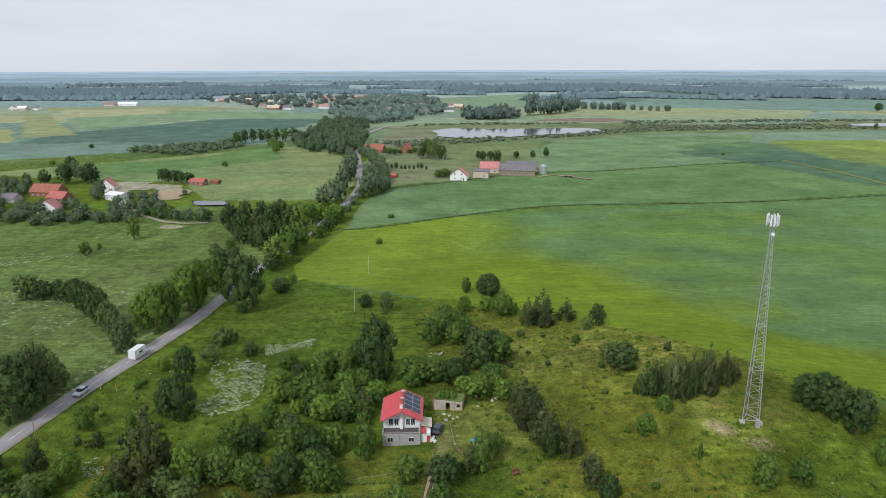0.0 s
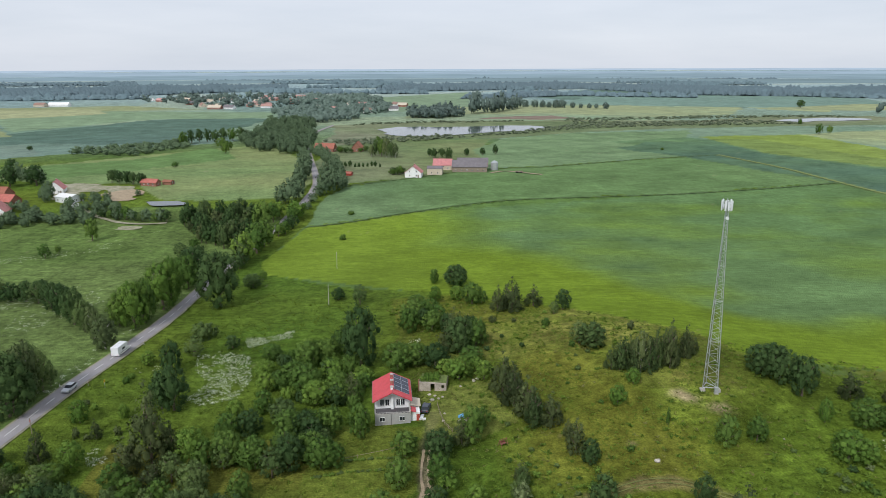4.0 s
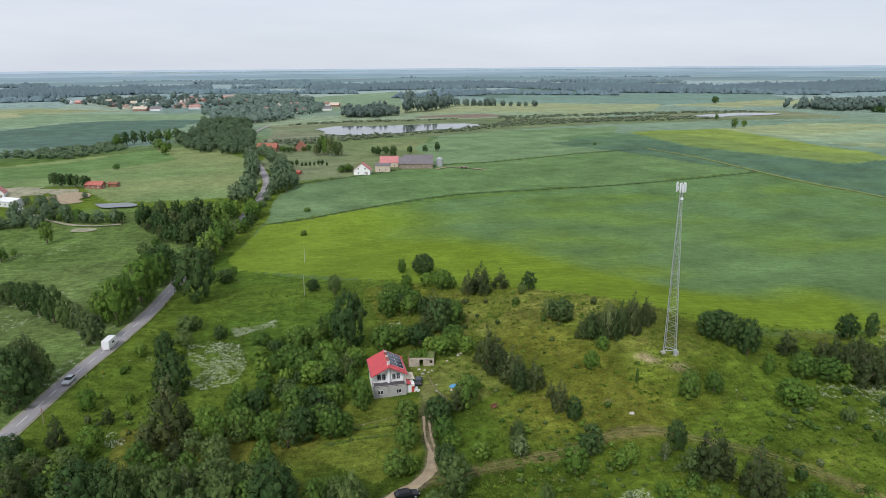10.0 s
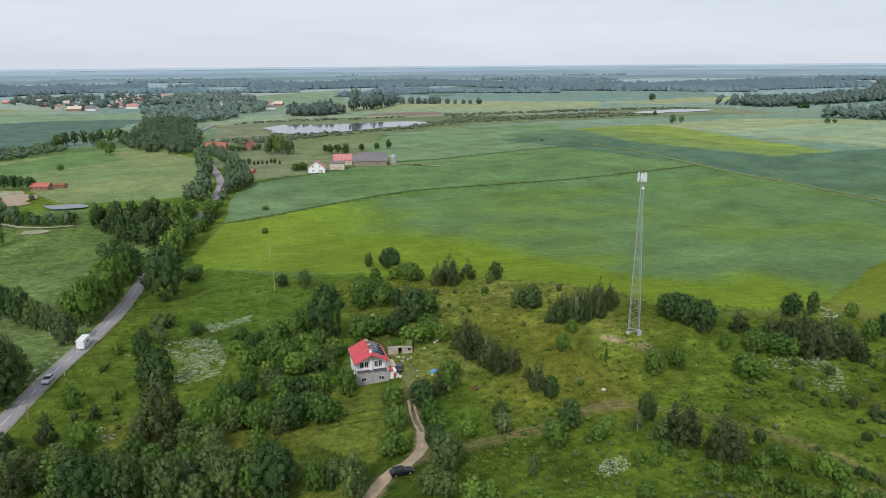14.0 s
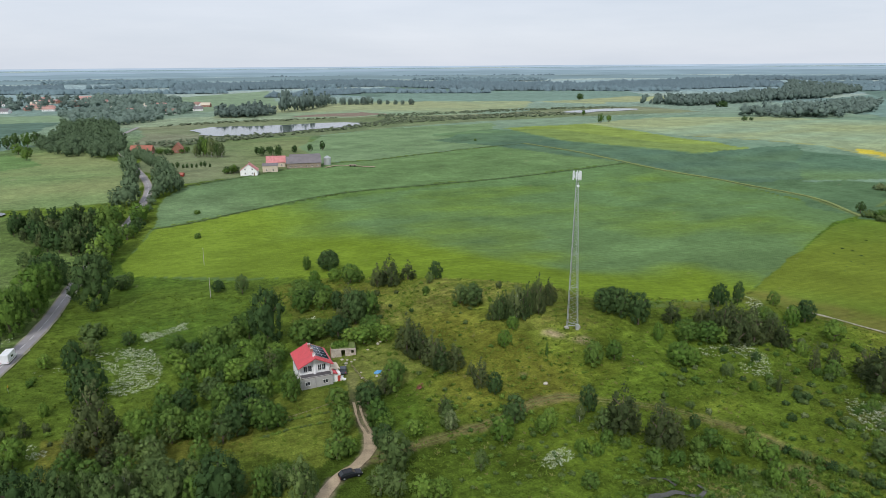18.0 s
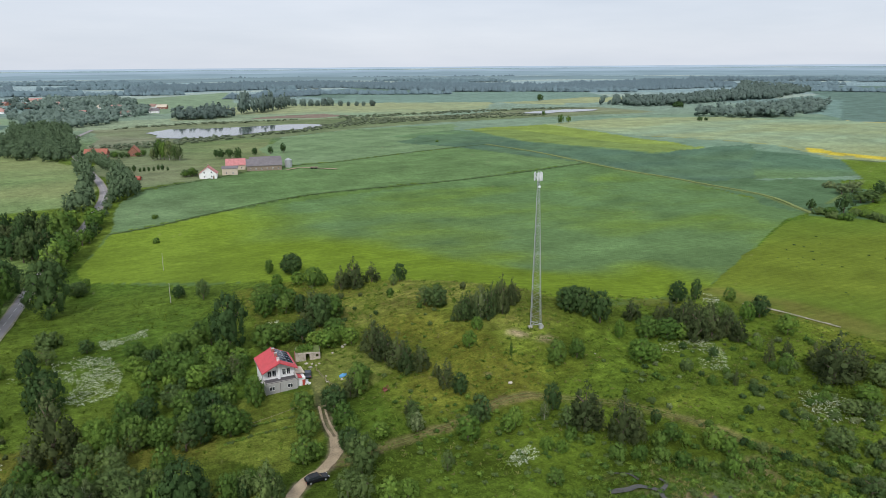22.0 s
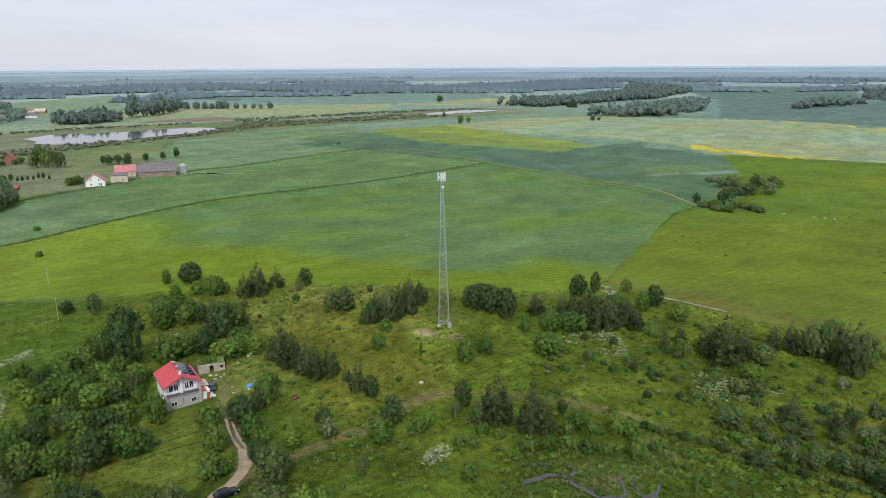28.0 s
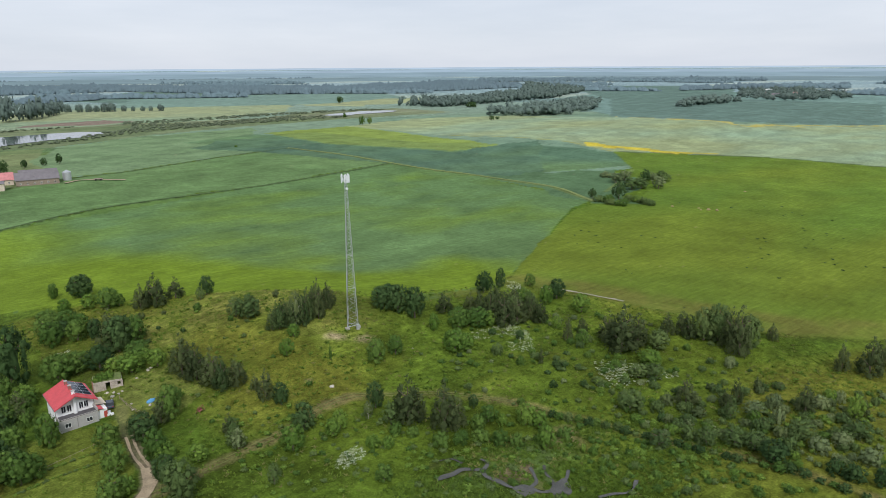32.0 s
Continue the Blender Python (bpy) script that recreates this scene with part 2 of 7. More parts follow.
def soft_noise(x, y, size, seed=0, octaves=3):
    """Smooth noise from -1 to 1 with features of the given size in metres."""
    out, amp, tot = 0, 1.0, 0
    for o in range(octaves):
        u, v = x / size * 2 ** o, y / size * 2 ** o
        iu, iv = np.floor(u), np.floor(v)
        fu, fv = u - iu, v - iv
        fu, fv = fu * fu * (3 - 2 * fu), fv * fv * (3 - 2 * fv)
        s = seed + o * 13
        a, b = lattice(iu, iv, s), lattice(iu + 1, iv, s)
        c, d = lattice(iu, iv + 1, s), lattice(iu + 1, iv + 1, s)
        out = out + amp * ((a * (1 - fu) + b * fu) * (1 - fv) + (c * (1 - fu) + d * fu) * fv)
        tot += amp
        amp *= 0.5
    return out / tot * 2 - 1


def inside(x, y, poly):
    res = np.zeros(np.shape(x), bool)
    n = len(poly)
    for i in range(n):
        (x1, y1), (x2, y2) = poly[i], poly[(i + 1) % n]
        if y1 == y2:
            continue
        res ^= ((y1 > y) != (y2 > y)) & (x < (x2 - x1) * (y - y1) / (y2 - y1) + x1)
    return res


def near_line(x, y, pts):
    """Distance to a polyline."""
    best = np.full(np.shape(x), 1e9)
    for (x1, y1), (x2, y2) in zip(pts, pts[1:]):
        dx, dy = x2 - x1, y2 - y1
        t = np.clip(((x - x1) * dx + (y - y1) * dy) / (dx * dx + dy * dy), 0, 1)
        best = np.minimum(best, np.hypot(x - x1 - t * dx, y - y1 - t * dy))
    return best


def smooth_line(pts, step):
    """A curve through the points, cut into even steps."""
    p = np.array(pts, float)
    e = np.vstack([2 * p[0] - p[1], p, 2 * p[-1] - p[-2]])
    out = []
    for i in range(len(p) - 1):
        a, b, c, d = e[i:i + 4]
        n = max(2, int(np.hypot(*(c - b)) / step))
        for t in np.arange(n) / n:
            out.append(0.5 * (2 * b + (c - a) * t + (2 * a - 5 * b + 4 * c - d) * t * t + (3 * b - 3 * c + d - a) * t ** 3))
    out.append(p[-1])
    return np.array(out)


ROAD = [(-125, -120), (-113, 0), (-101, 80), (-93, 130), (-89, 156), (-84.5, 179), (-80, 206), (-77, 238), (-74.5, 267), (-71, 292), (-66, 324), (-61, 352), (-55, 390), (-52, 428), (-55, 462), (-60, 500), (-67, 550), (-76, 620), (-84, 700), (-84, 780), (-70, 880)]
DRIVE = [(-30, 70), (-14.5, 92), (-8.5, 96), (-4.5, 101), (-3, 107), (-3, 114), (-2, 122), (-1, 129), (0.5, 136)]
PATH_WEST = [(-6, 97), (5, 99), (12, 100), (19, 101), (26, 102), (38, 106), (46, 106), (54, 101), (64, 95), (72, 87), (78, 79), (83, 68), (87, 58), (90, 42), (94, 31), (96, 21), (98, 11), (98, 4)]
TRACK_LOW = [(-50, 336), (-27, 345), (5, 362), (64, 384), (163, 390), (240, 402), (284, 412)]
TRACK_HIGH = [(-33, 428), (15, 452), (58, 481), (110, 488), (194, 521), (265, 541)]
TRACK_CROSS = [(265, 541), (280, 434), (294, 379), (311, 338), (318, 276), (297, 225)]

# ---- the ground: one sheet to the horizon, coloured field by field ----
ang = np.radians(np.concatenate([np.arange(-176, -79, 4.0), np.arange(-79, 39, 0.17), np.arange(39, 183, 4.0)]))
rad = [0.0, 25, 50, 75, 90]
while rad[-1] < 4880:
    rad.append(rad[-1] + max(0.8, rad[-1] * 0.0088))
rad = np.array(rad)
CX, CY = -25.0, -20.0
gx = CX + rad[:, None] * np.sin(-ang)[None, :]
gy = CY + rad[:, None] * np.cos(ang)[None, :]
tint = np.zeros(gx.shape + (3,))
wild = np.ones(gx.shape)


def paint(colour, mask):
    tint[mask] = colour


def field(colour, poly, patch=0.12, size=60, second=None, wobble=2.0, seed=1, coarse=0.4):
    """One field: its crop's colour, far off with haze mixed in, with patches where the crop stands thinner or thicker.
    """
    far = np.hypot(gx - CX, gy - CY)
    w = wobble * np.clip(far / 300, 0.4, 6)
    wx, wy = gx + w * soft_noise(gx, gy, 25, seed, 2), gy + w * soft_noise(gx, gy, 25, seed + 5, 2)
    m = inside(wx, wy, poly)
    n = soft_noise(gx[m], gy[m], size, seed + 9, 4)
    c = np.array(colour)[None, :] * (1 + patch * n[:, None])
    if second is not None:
        k = np.clip(0.5 + 1.6 * soft_noise(gx[m] * 0.6 + gy[m] * 0.3, gy[m] * 1.3, size * 1.6, seed + 21, 4), 0, 1)[:, None]
        c = c * (1 - k) + np.array(second)[None, :] * (1 + patch * n[:, None]) * k
    tint[m] = c
    wild[m] = coarse


MEADOW, MEADOW_2 = np.array((0.072, 0.13, 0.014)), np.array((0.112, 0.165, 0.018))
n0 = np.clip(0.5 + soft_noise(gx, gy, 45, 3, 4), 0, 1)[..., None]
tint[:] = MEADOW * (1 - n0) + MEADOW_2 * n0
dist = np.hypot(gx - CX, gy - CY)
# remote farmland: a patchwork of strips, distance haze painted in as paler, bluer colour
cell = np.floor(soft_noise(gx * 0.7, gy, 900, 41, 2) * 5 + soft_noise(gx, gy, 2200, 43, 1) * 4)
# hue: how much distance haze is mixed into the far colours
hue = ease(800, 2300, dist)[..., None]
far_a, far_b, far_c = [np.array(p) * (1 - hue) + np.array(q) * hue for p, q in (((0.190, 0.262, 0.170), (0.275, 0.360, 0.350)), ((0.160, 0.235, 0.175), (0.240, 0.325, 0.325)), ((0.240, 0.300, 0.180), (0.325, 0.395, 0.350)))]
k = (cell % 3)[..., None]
far_hazed = np.where(k == 0, far_a, np.where(k == 1, far_b, far_c))
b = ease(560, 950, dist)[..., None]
tint[:] = tint * (1 - b) + far_hazed * b

# crops of the eastern slopes, haze in their colour, under the fields laid out below
field((0.158, 0.239, 0.156), [(60, 484), (265, 543), (300, 400), (311, 300), (430, 290), (520, 300), (900, 60), (1100, 400), (760, 740), (430, 800), (300, 780), (110, 700)], 0.08, 60, (0.193, 0.270, 0.175), seed=40)
# open meadow west of the road, and the large pasture beyond it
field((0.103, 0.165, 0.035), [(-92, 130), (-80, 206), (-74, 290), (-60, 355), (-130, 390), (-260, 350), (-420, 300), (-400, 100)], 0.25, 30, (0.122, 0.180, 0.044), seed=2, coarse=1.0)
field((0.165, 0.244, 0.077), [(-58, 400), (-57, 470), (-75, 560), (-119, 661), (-170, 629), (-263, 540), (-330, 480), (-217, 454), (-165, 444), (-140, 402), (-105, 398)], 0.15, 40, (0.206, 0.256, 0.086), seed=4, coarse=0.5)
# far western fields: distance haze pales and blues the crop colour
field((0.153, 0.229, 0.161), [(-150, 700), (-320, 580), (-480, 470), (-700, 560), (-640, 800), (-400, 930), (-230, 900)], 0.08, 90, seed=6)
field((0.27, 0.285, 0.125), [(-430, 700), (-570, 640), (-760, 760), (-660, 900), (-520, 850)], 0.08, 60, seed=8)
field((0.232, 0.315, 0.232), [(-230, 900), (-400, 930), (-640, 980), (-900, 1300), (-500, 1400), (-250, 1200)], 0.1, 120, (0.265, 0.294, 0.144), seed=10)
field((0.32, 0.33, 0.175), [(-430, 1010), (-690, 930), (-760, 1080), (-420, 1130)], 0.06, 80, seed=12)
# big crop field behind the mast: yellow-green near its lower edge, bluer above
field((0.105, 0.178, 0.045), [(-49, 336), (-61, 276), (-58, 258), (-38, 245), (-17, 235), (3, 229), (20, 225), (38, 203), (51, 188), (63, 174), (77, 166), (83, 153), (100, 146), (120, 144), (141, 147), (188, 173), (269, 219), (298, 228), (311, 338), (294, 379), (284, 412), (240, 402), (163, 390), (64, 384), (5, 362)], 0.08, 25, seed=14)
LOWER_EDGE = [(-49, 336), (-61, 276), (-38, 245), (3, 229), (38, 203), (63, 174), (83, 153), (120, 144), (136, 146)]
crop = inside(gx, gy, [(-49, 337), (-61, 276), (-58, 258), (3, 229), (63, 174), (83, 153), (141, 147), (269, 219), (298, 228), (311, 338), (284, 412), (163, 390), (5, 362)])
cx_, cy_ = gx[crop], gy[crop]
reach = 105 - 74 * ease(20, 110, cx_)
away = near_line(cx_, cy_, LOWER_EDGE) + 26 * soft_noise(cx_ * 0.6, cy_, 50, 80, 4)
kk = np.clip(ease(0.55, 1.35, away / reach) * (0.88 + 0.7 * soft_noise(cx_ * 0.5 + cy_ * 0.1, cy_, 24, 82, 5)), 0, 1)[:, None]
tint[crop] = np.array((0.152, 0.232, 0.021)) * (1 - kk) + np.array((0.112, 0.19, 0.068)) * kk
field((0.118, 0.196, 0.070), [(-50, 338), (5, 363), (64, 386), (163, 392), (240, 404), (284, 414), (265, 541), (194, 521), (110, 488), (58, 481), (20, 455), (-33, 428), (-44, 400)], 0.12, 45, (0.136, 0.216, 0.080), seed=16)
field((0.160, 0.240, 0.112), [(62, 484), (110, 491), (194, 524), (265, 543), (300, 682), (340, 760), (200, 740), (110, 690), (70, 600)], 0.08, 60, (0.180, 0.262, 0.128), seed=18)
field((0.095, 0.168, 0.098), [(265, 541), (212, 649), (300, 685), (351, 558), (377, 430), (452, 417), (483, 381), (500, 313), (430, 300), (387, 313), (311, 340), (294, 381), (280, 436)], 0.1, 50, (0.126, 0.205, 0.085), seed=20)
field((0.216, 0.287, 0.062), [(316, 690), (437, 700), (425, 544), (425, 431), (372, 431), (346, 530)], 0.08, 40, seed=22)
field((0.086, 0.150, 0.092), [(243, 644), (300, 642), (307, 542), (333, 470), (361, 424), (408, 434), (486, 437), (336, 299), (311, 349), (287, 406), (258, 450), (233, 530), (200, 596)], 0.1, 40, (0.098, 0.165, 0.085), seed=44)
field((0.175, 0.240, 0.066), [(311, 665), (363, 660), (371, 567), (386, 480), (416, 455), (432, 442), (384, 432), (365, 428), (339, 479), (312, 550)], 0.1, 30, seed=46)
# olive field in the east
field((0.112, 0.182, 0.024), [(142, 147), (188, 172), (269, 217), (297, 220), (330, 215), (400, 240), (425, 285), (495, 355), (538, 312), (573, 228), (578, 150), (560, 20), (420, -60), (260, -40), (187, 30), (168, 54), (158, 84), (156, 104), (151, 125)], 0.14, 55, (0.138, 0.188, 0.022), seed=24)
field((0.095, 0.165, 0.075), [(290, 225), (311, 338), (387, 313), (412, 300), (400, 278), (385, 255), (360, 235), (325, 222), (305, 205)], 0.12, 30, seed=25, wobble=9)
# far eastern fields, haze mixed into their greens and yellows
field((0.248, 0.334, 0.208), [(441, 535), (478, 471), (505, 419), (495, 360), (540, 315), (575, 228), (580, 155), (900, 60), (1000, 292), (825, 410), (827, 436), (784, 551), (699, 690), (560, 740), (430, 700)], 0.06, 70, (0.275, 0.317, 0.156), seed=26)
field((0.52, 0.43, 0.05), [(500, 392), (512, 402), (545, 330), (565, 270), (548, 290), (525, 335)], 0.15, 20, seed=28, wobble=4)
field((0.40, 0.36, 0.10), [(780, 560), (800, 560), (830, 440), (826, 400), (990, 300), (1000, 280), (820, 392), (815, 440)], 0.15, 30, seed=29, wobble=5)
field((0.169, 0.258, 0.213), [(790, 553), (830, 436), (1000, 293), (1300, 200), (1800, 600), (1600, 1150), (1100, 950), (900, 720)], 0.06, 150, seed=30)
# remote fields, their colours already holding the distance haze
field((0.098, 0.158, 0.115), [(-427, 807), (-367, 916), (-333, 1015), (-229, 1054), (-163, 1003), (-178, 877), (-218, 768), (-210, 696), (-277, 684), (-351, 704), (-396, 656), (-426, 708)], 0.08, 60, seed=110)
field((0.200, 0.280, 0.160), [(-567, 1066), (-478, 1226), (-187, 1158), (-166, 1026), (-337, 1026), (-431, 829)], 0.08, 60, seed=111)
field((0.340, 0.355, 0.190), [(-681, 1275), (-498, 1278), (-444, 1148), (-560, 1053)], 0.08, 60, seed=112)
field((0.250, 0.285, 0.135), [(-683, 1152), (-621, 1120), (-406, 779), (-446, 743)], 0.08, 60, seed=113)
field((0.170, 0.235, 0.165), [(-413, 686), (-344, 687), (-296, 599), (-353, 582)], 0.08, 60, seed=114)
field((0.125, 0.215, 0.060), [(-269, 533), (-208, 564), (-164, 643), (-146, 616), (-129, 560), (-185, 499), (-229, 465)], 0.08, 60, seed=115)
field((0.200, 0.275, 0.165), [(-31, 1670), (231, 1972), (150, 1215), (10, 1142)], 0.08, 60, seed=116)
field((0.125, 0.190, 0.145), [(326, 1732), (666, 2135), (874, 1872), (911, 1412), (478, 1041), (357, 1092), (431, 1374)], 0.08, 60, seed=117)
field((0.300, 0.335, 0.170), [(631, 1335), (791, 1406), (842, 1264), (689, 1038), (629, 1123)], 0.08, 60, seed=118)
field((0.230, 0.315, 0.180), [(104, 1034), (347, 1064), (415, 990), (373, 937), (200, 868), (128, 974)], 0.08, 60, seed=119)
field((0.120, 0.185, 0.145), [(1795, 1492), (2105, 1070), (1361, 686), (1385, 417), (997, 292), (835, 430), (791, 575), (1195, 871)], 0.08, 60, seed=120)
# damp lake shore and the low meadows round it
field((0.146, 0.190, 0.088), [(-75, 640), (-60, 760), (-70, 880), (60, 930), (250, 930), (420, 900), (520, 960), (700, 950), (700, 800), (480, 800), (340, 790), (220, 760), (110, 700), (60, 700), (0, 640), (-50, 600)], 0.15, 60, (0.199, 0.218, 0.125), seed=32)
field((0.140, 0.193, 0.075), [(-62, 510), (-50, 470), (-35, 432), (20, 456), (62, 484), (72, 600), (100, 690), (0, 700), (-60, 640)], 0.12, 50, (0.179, 0.215, 0.092), seed=33)
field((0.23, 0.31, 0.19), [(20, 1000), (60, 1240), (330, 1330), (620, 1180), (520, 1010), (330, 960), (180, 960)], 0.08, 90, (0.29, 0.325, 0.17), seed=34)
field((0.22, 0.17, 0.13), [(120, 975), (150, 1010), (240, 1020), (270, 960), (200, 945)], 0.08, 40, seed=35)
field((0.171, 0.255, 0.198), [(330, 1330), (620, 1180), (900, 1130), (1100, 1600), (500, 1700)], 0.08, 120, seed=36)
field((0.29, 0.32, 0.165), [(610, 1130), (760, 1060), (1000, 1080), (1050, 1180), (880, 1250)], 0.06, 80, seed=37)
# sowing rows and wind-laid streaks run across the crops
tame = wild < 0.45
sx, sy = gx[tame] * 0.97 + gy[tame] * 0.24, gy[tame] * 0.97 - gx[tame] * 0.24
amp = 0.10 - 0.07 * (inside(gx[tame], gy[tame], [(142, 147), (297, 222), (400, 240), (495, 355), (578, 150), (420, -60), (187, 30)]))
tint[tame] *= (1 + amp * soft_noise(sx / 7, sy, 9, 131, 3) + amp * soft_noise(sx / 4, sy, 26, 133, 3))[:, None]
# scrubby hill under the mast, drier on its crown, bare by the mast
dry = np.exp(-((gx - 45) / 45) ** 2 - ((gy - 172) / 26) ** 2) * (0.8 + 0.9 * soft_noise(gx, gy, 9, 51, 4))
hill = inside(gx, gy, [(-8, 222), (18, 222), (38, 201), (51, 187), (63, 173), (76, 165), (84, 152), (140, 146), (155, 100), (120, 60), (60, 40), (0, 90), (-5, 150)])
dry = dry + np.exp(-((gx - 64) / 15) ** 2 - ((gy - 139) / 8) ** 2) * (0.55 + 0.8 * soft_noise(gx, gy, 5, 53, 3))
kd = np.clip(np.where(hill, dry, 0), 0, 0.9)[..., None]
tint[:] = tint * (1 - kd) + np.array((0.172, 0.188, 0.042)) * kd
rough = ((dist < 330) & hill) | ((dist < 240) & (gy < 130) & (gx > -70))
rough &= ~inside(gx, gy, [(142, 147), (151, 125), (156, 104), (158, 84), (168, 54), (187, 30), (260, -40), (420, -60), (420, 200)])
kr = np.clip(0.45 + 1.1 * soft_noise(gx, gy, 12, 61, 4), 0, 1)[rough][:, None]
lit = (0.62 + 0.13 * ease(85, 125, gy) * ease(0, 20, gx))[rough][:, None]
tint[rough] = tint[rough] * (lit + 0.58 * kr)
yel = np.clip(soft_noise(gx, gy, 30, 63, 3) * 1.6 + 0.15, 0, 0.85)[rough][:, None]
tint[rough] = tint[rough] * (1 - yel) + np.array((0.142, 0.162, 0.023)) * yel
tint[rough] *= np.array((1.07, 1.02, 1.05))
lawn = inside(gx, gy, [(-3, 150), (8, 149), (22, 146), (19, 130), (9, 124), (-1, 127)])
paint((0.15, 0.185, 0.035), lawn)
orchard = inside(gx, gy, [(-24, 134), (-14, 134), (-2, 131), (-5, 108), (-16, 98), (-28, 110)])
tint[orchard] = np.array((0.13, 0.172, 0.022)) * (1 + 0.25 * soft_noise(gx[orchard], gy[orchard], 6, 65, 3))[:, None]
for cx, cy, sx, sy in ((57.8, 134.0, 3.2, 2.2), (59.9, 132.2, 4.0, 1.8), (65.1, 128.7, 3.5, 2.2), (41.9, 118.6, 2.0, 1.0)):
    bare = np.clip(1.25 * np.exp(-((gx - cx) / sx) ** 2 - ((gy - cy) / sy) ** 2) + 0.5 * soft_noise(gx, gy, 3, 67, 3) - 0.35, 0, 0.9)[..., None]
    tint[:] = tint * (1 - bare) + np.array((0.32, 0.255, 0.16)) * bare
# the wet hollow: brown reed litter and bright sedge
wet = np.clip(1.4 * np.exp(-((gx - 60) / 22) ** 2 - ((gy - 61) / 10) ** 2) + 0.7 * soft_noise(gx, gy, 5, 69, 4) - 0.45, 0, 0.85)[..., None]
tint[:] = tint * (1 - wet) + np.where((soft_noise(gx, gy, 4, 71, 3) > 0.1)[..., None], np.array((0.19, 0.15, 0.09)), np.array((0.10, 0.16, 0.04))) * wet
strip = near_line(gx, gy, [(147, 143), (158, 122), (165, 100), (168, 84), (176, 56), (196, 30)])
ks = np.clip((1 - ease(4, 13, strip)) * (0.4 + 0.5 * soft_noise(gx, gy, 9, 73, 3)), 0, 0.5)[..., None]
tint[:] = tint * (1 - ks) + np.array((0.185, 0.155, 0.045)) * ks
trail = near_line(gx, gy, PATH_WEST) + 0.8 * soft_noise(gx, gy, 3, 75, 2)
kp = np.clip((1 - ease(0.8, 2.4, trail)) * (0.65 + 0.6 * soft_noise(gx, gy, 11, 77, 2)), 0, 0.8)[..., None]
tint[:] = tint * (1 - kp) + np.array((0.20, 0.17, 0.07)) * kp
lane = near_line(gx, gy, DRIVE) + 0.8 * soft_noise(gx, gy, 2.5, 79, 3)
kl = np.clip((1 - ease(0.7, 2.1, lane)) * (1 - 0.75 * ease(104, 128, gy)) * (0.8 + 0.3 * soft_noise(gx, gy, 4, 83, 2)), 0, 0.85)[..., None]
tint[:] = tint * (1 - kl) + np.array((0.30, 0.245, 0.15)) * kl
# worn lines between the fields
for pts, wide, col in ((TRACK_LOW, 1.4, (0.065, 0.105, 0.035)), (TRACK_HIGH, 1.4, (0.065, 0.105, 0.035)), (TRACK_CROSS, 2.5, (0.17, 0.21, 0.06)), ([(425, 285), (380, 262), (330, 240)], 2.0, (0.15, 0.2, 0.06)), ([(495, 358), (540, 313), (575, 228), (578, 150)], 3.0, (0.07, 0.10, 0.04)), ([(441, 532), (478, 471), (505, 419), (497, 358)], 2.5, (0.30, 0.30, 0.09))):
    d = near_line(gx, gy, pts)
    kt = (1 - ease(wide * 0.5, wide, d))[..., None] * 0.8
    tint[:] = tint * (1 - kt) + np.array(col) * kt

west = (1 - ease(-30, 40, gx)) * (1 - ease(500, 900, dist))
near_east = ease(-30, 40, gx) * (1 - ease(260, 420, dist))
tint *= (1 - 0.09 * (1 - ease(200, 320, dist)))[..., None]
tint *= np.stack([1.0 + 0.05 * west + 0.04 * near_east, np.ones_like(gx), 1.04 + 0.22 * west], -1)
nr, na = gx.shape
idx = np.arange(nr * na).reshape(nr, na)
nxt = np.roll(idx, -1, 1)
quads = np.stack([idx[:-1], idx[1:], nxt[1:], nxt[:-1]], -1).reshape(-1, 4)[:, ::-1]
gz = land(gx, gy) + np.where(dist < 400, 0.10 * soft_noise(gx, gy, 7, 91, 2), 0)
GROUND_MAT = bpy.data.materials.new("meadow_and_crops")
GROUND_MAT.use_nodes = True
gn, gl = GROUND_MAT.node_tree.nodes, GROUND_MAT.node_tree.links
gb = gn["Principled BSDF"]
gb.inputs["Roughness"].default_value = 0.95
gb.inputs["Specular IOR Level"].default_value = 0.04
attr = gn.new("ShaderNodeAttribute")
attr.attribute_name = "crop"
gtc = gn.new("ShaderNodeTexCoord")
fac = None
for size, detail, lo, hi in ((0.045, 5, 0.82, 1.18), (0.22, 5, 0.74, 1.26), (0.55, 6, 0.70, 1.30), (2.2, 4, 0.76, 1.24)):
    nz = gn.new("ShaderNodeTexNoise")
    nz.inputs["Scale"].default_value, nz.inputs["Detail"].default_value = size, detail
    mr = gn.new("ShaderNodeMapRange")
    mr.inputs["From Min"].default_value, mr.inputs["From Max"].default_value = 0.3, 0.7
    mr.inputs["To Min"].default_value, mr.inputs["To Max"].default_value = lo, hi
    gl.new(gtc.outputs["Object"], nz.inputs["Vector"])
    gl.new(nz.outputs["Fac"], mr.inputs["Value"])
    if size > 0.1:
        tame = gn.new("ShaderNodeMix")
        tame.inputs["A"].default_value = 1.0
        gl.new(attr.outputs["Alpha"], tame.inputs["Factor"])
        gl.new(mr.outputs["Result"], tame.inputs["B"])
        mr = tame
    if fac is None:
        fac = mr.outputs["Result"]
    else:
        mu = gn.new("ShaderNodeMath")
        mu.operation = "MULTIPLY"
        gl.new(fac, mu.inputs[0])
        gl.new(mr.outputs["Result"], mu.inputs[1])
        fac = mu.outputs[0]
rows_map = gn.new("ShaderNodeMapping")
rows_map.inputs["Rotation"].default_value = (0, 0, radians(-14))
rows_map.inputs["Scale"].default_value = (0.09, 0.8, 0.2)
rows_tex = gn.new("ShaderNodeTexNoise")
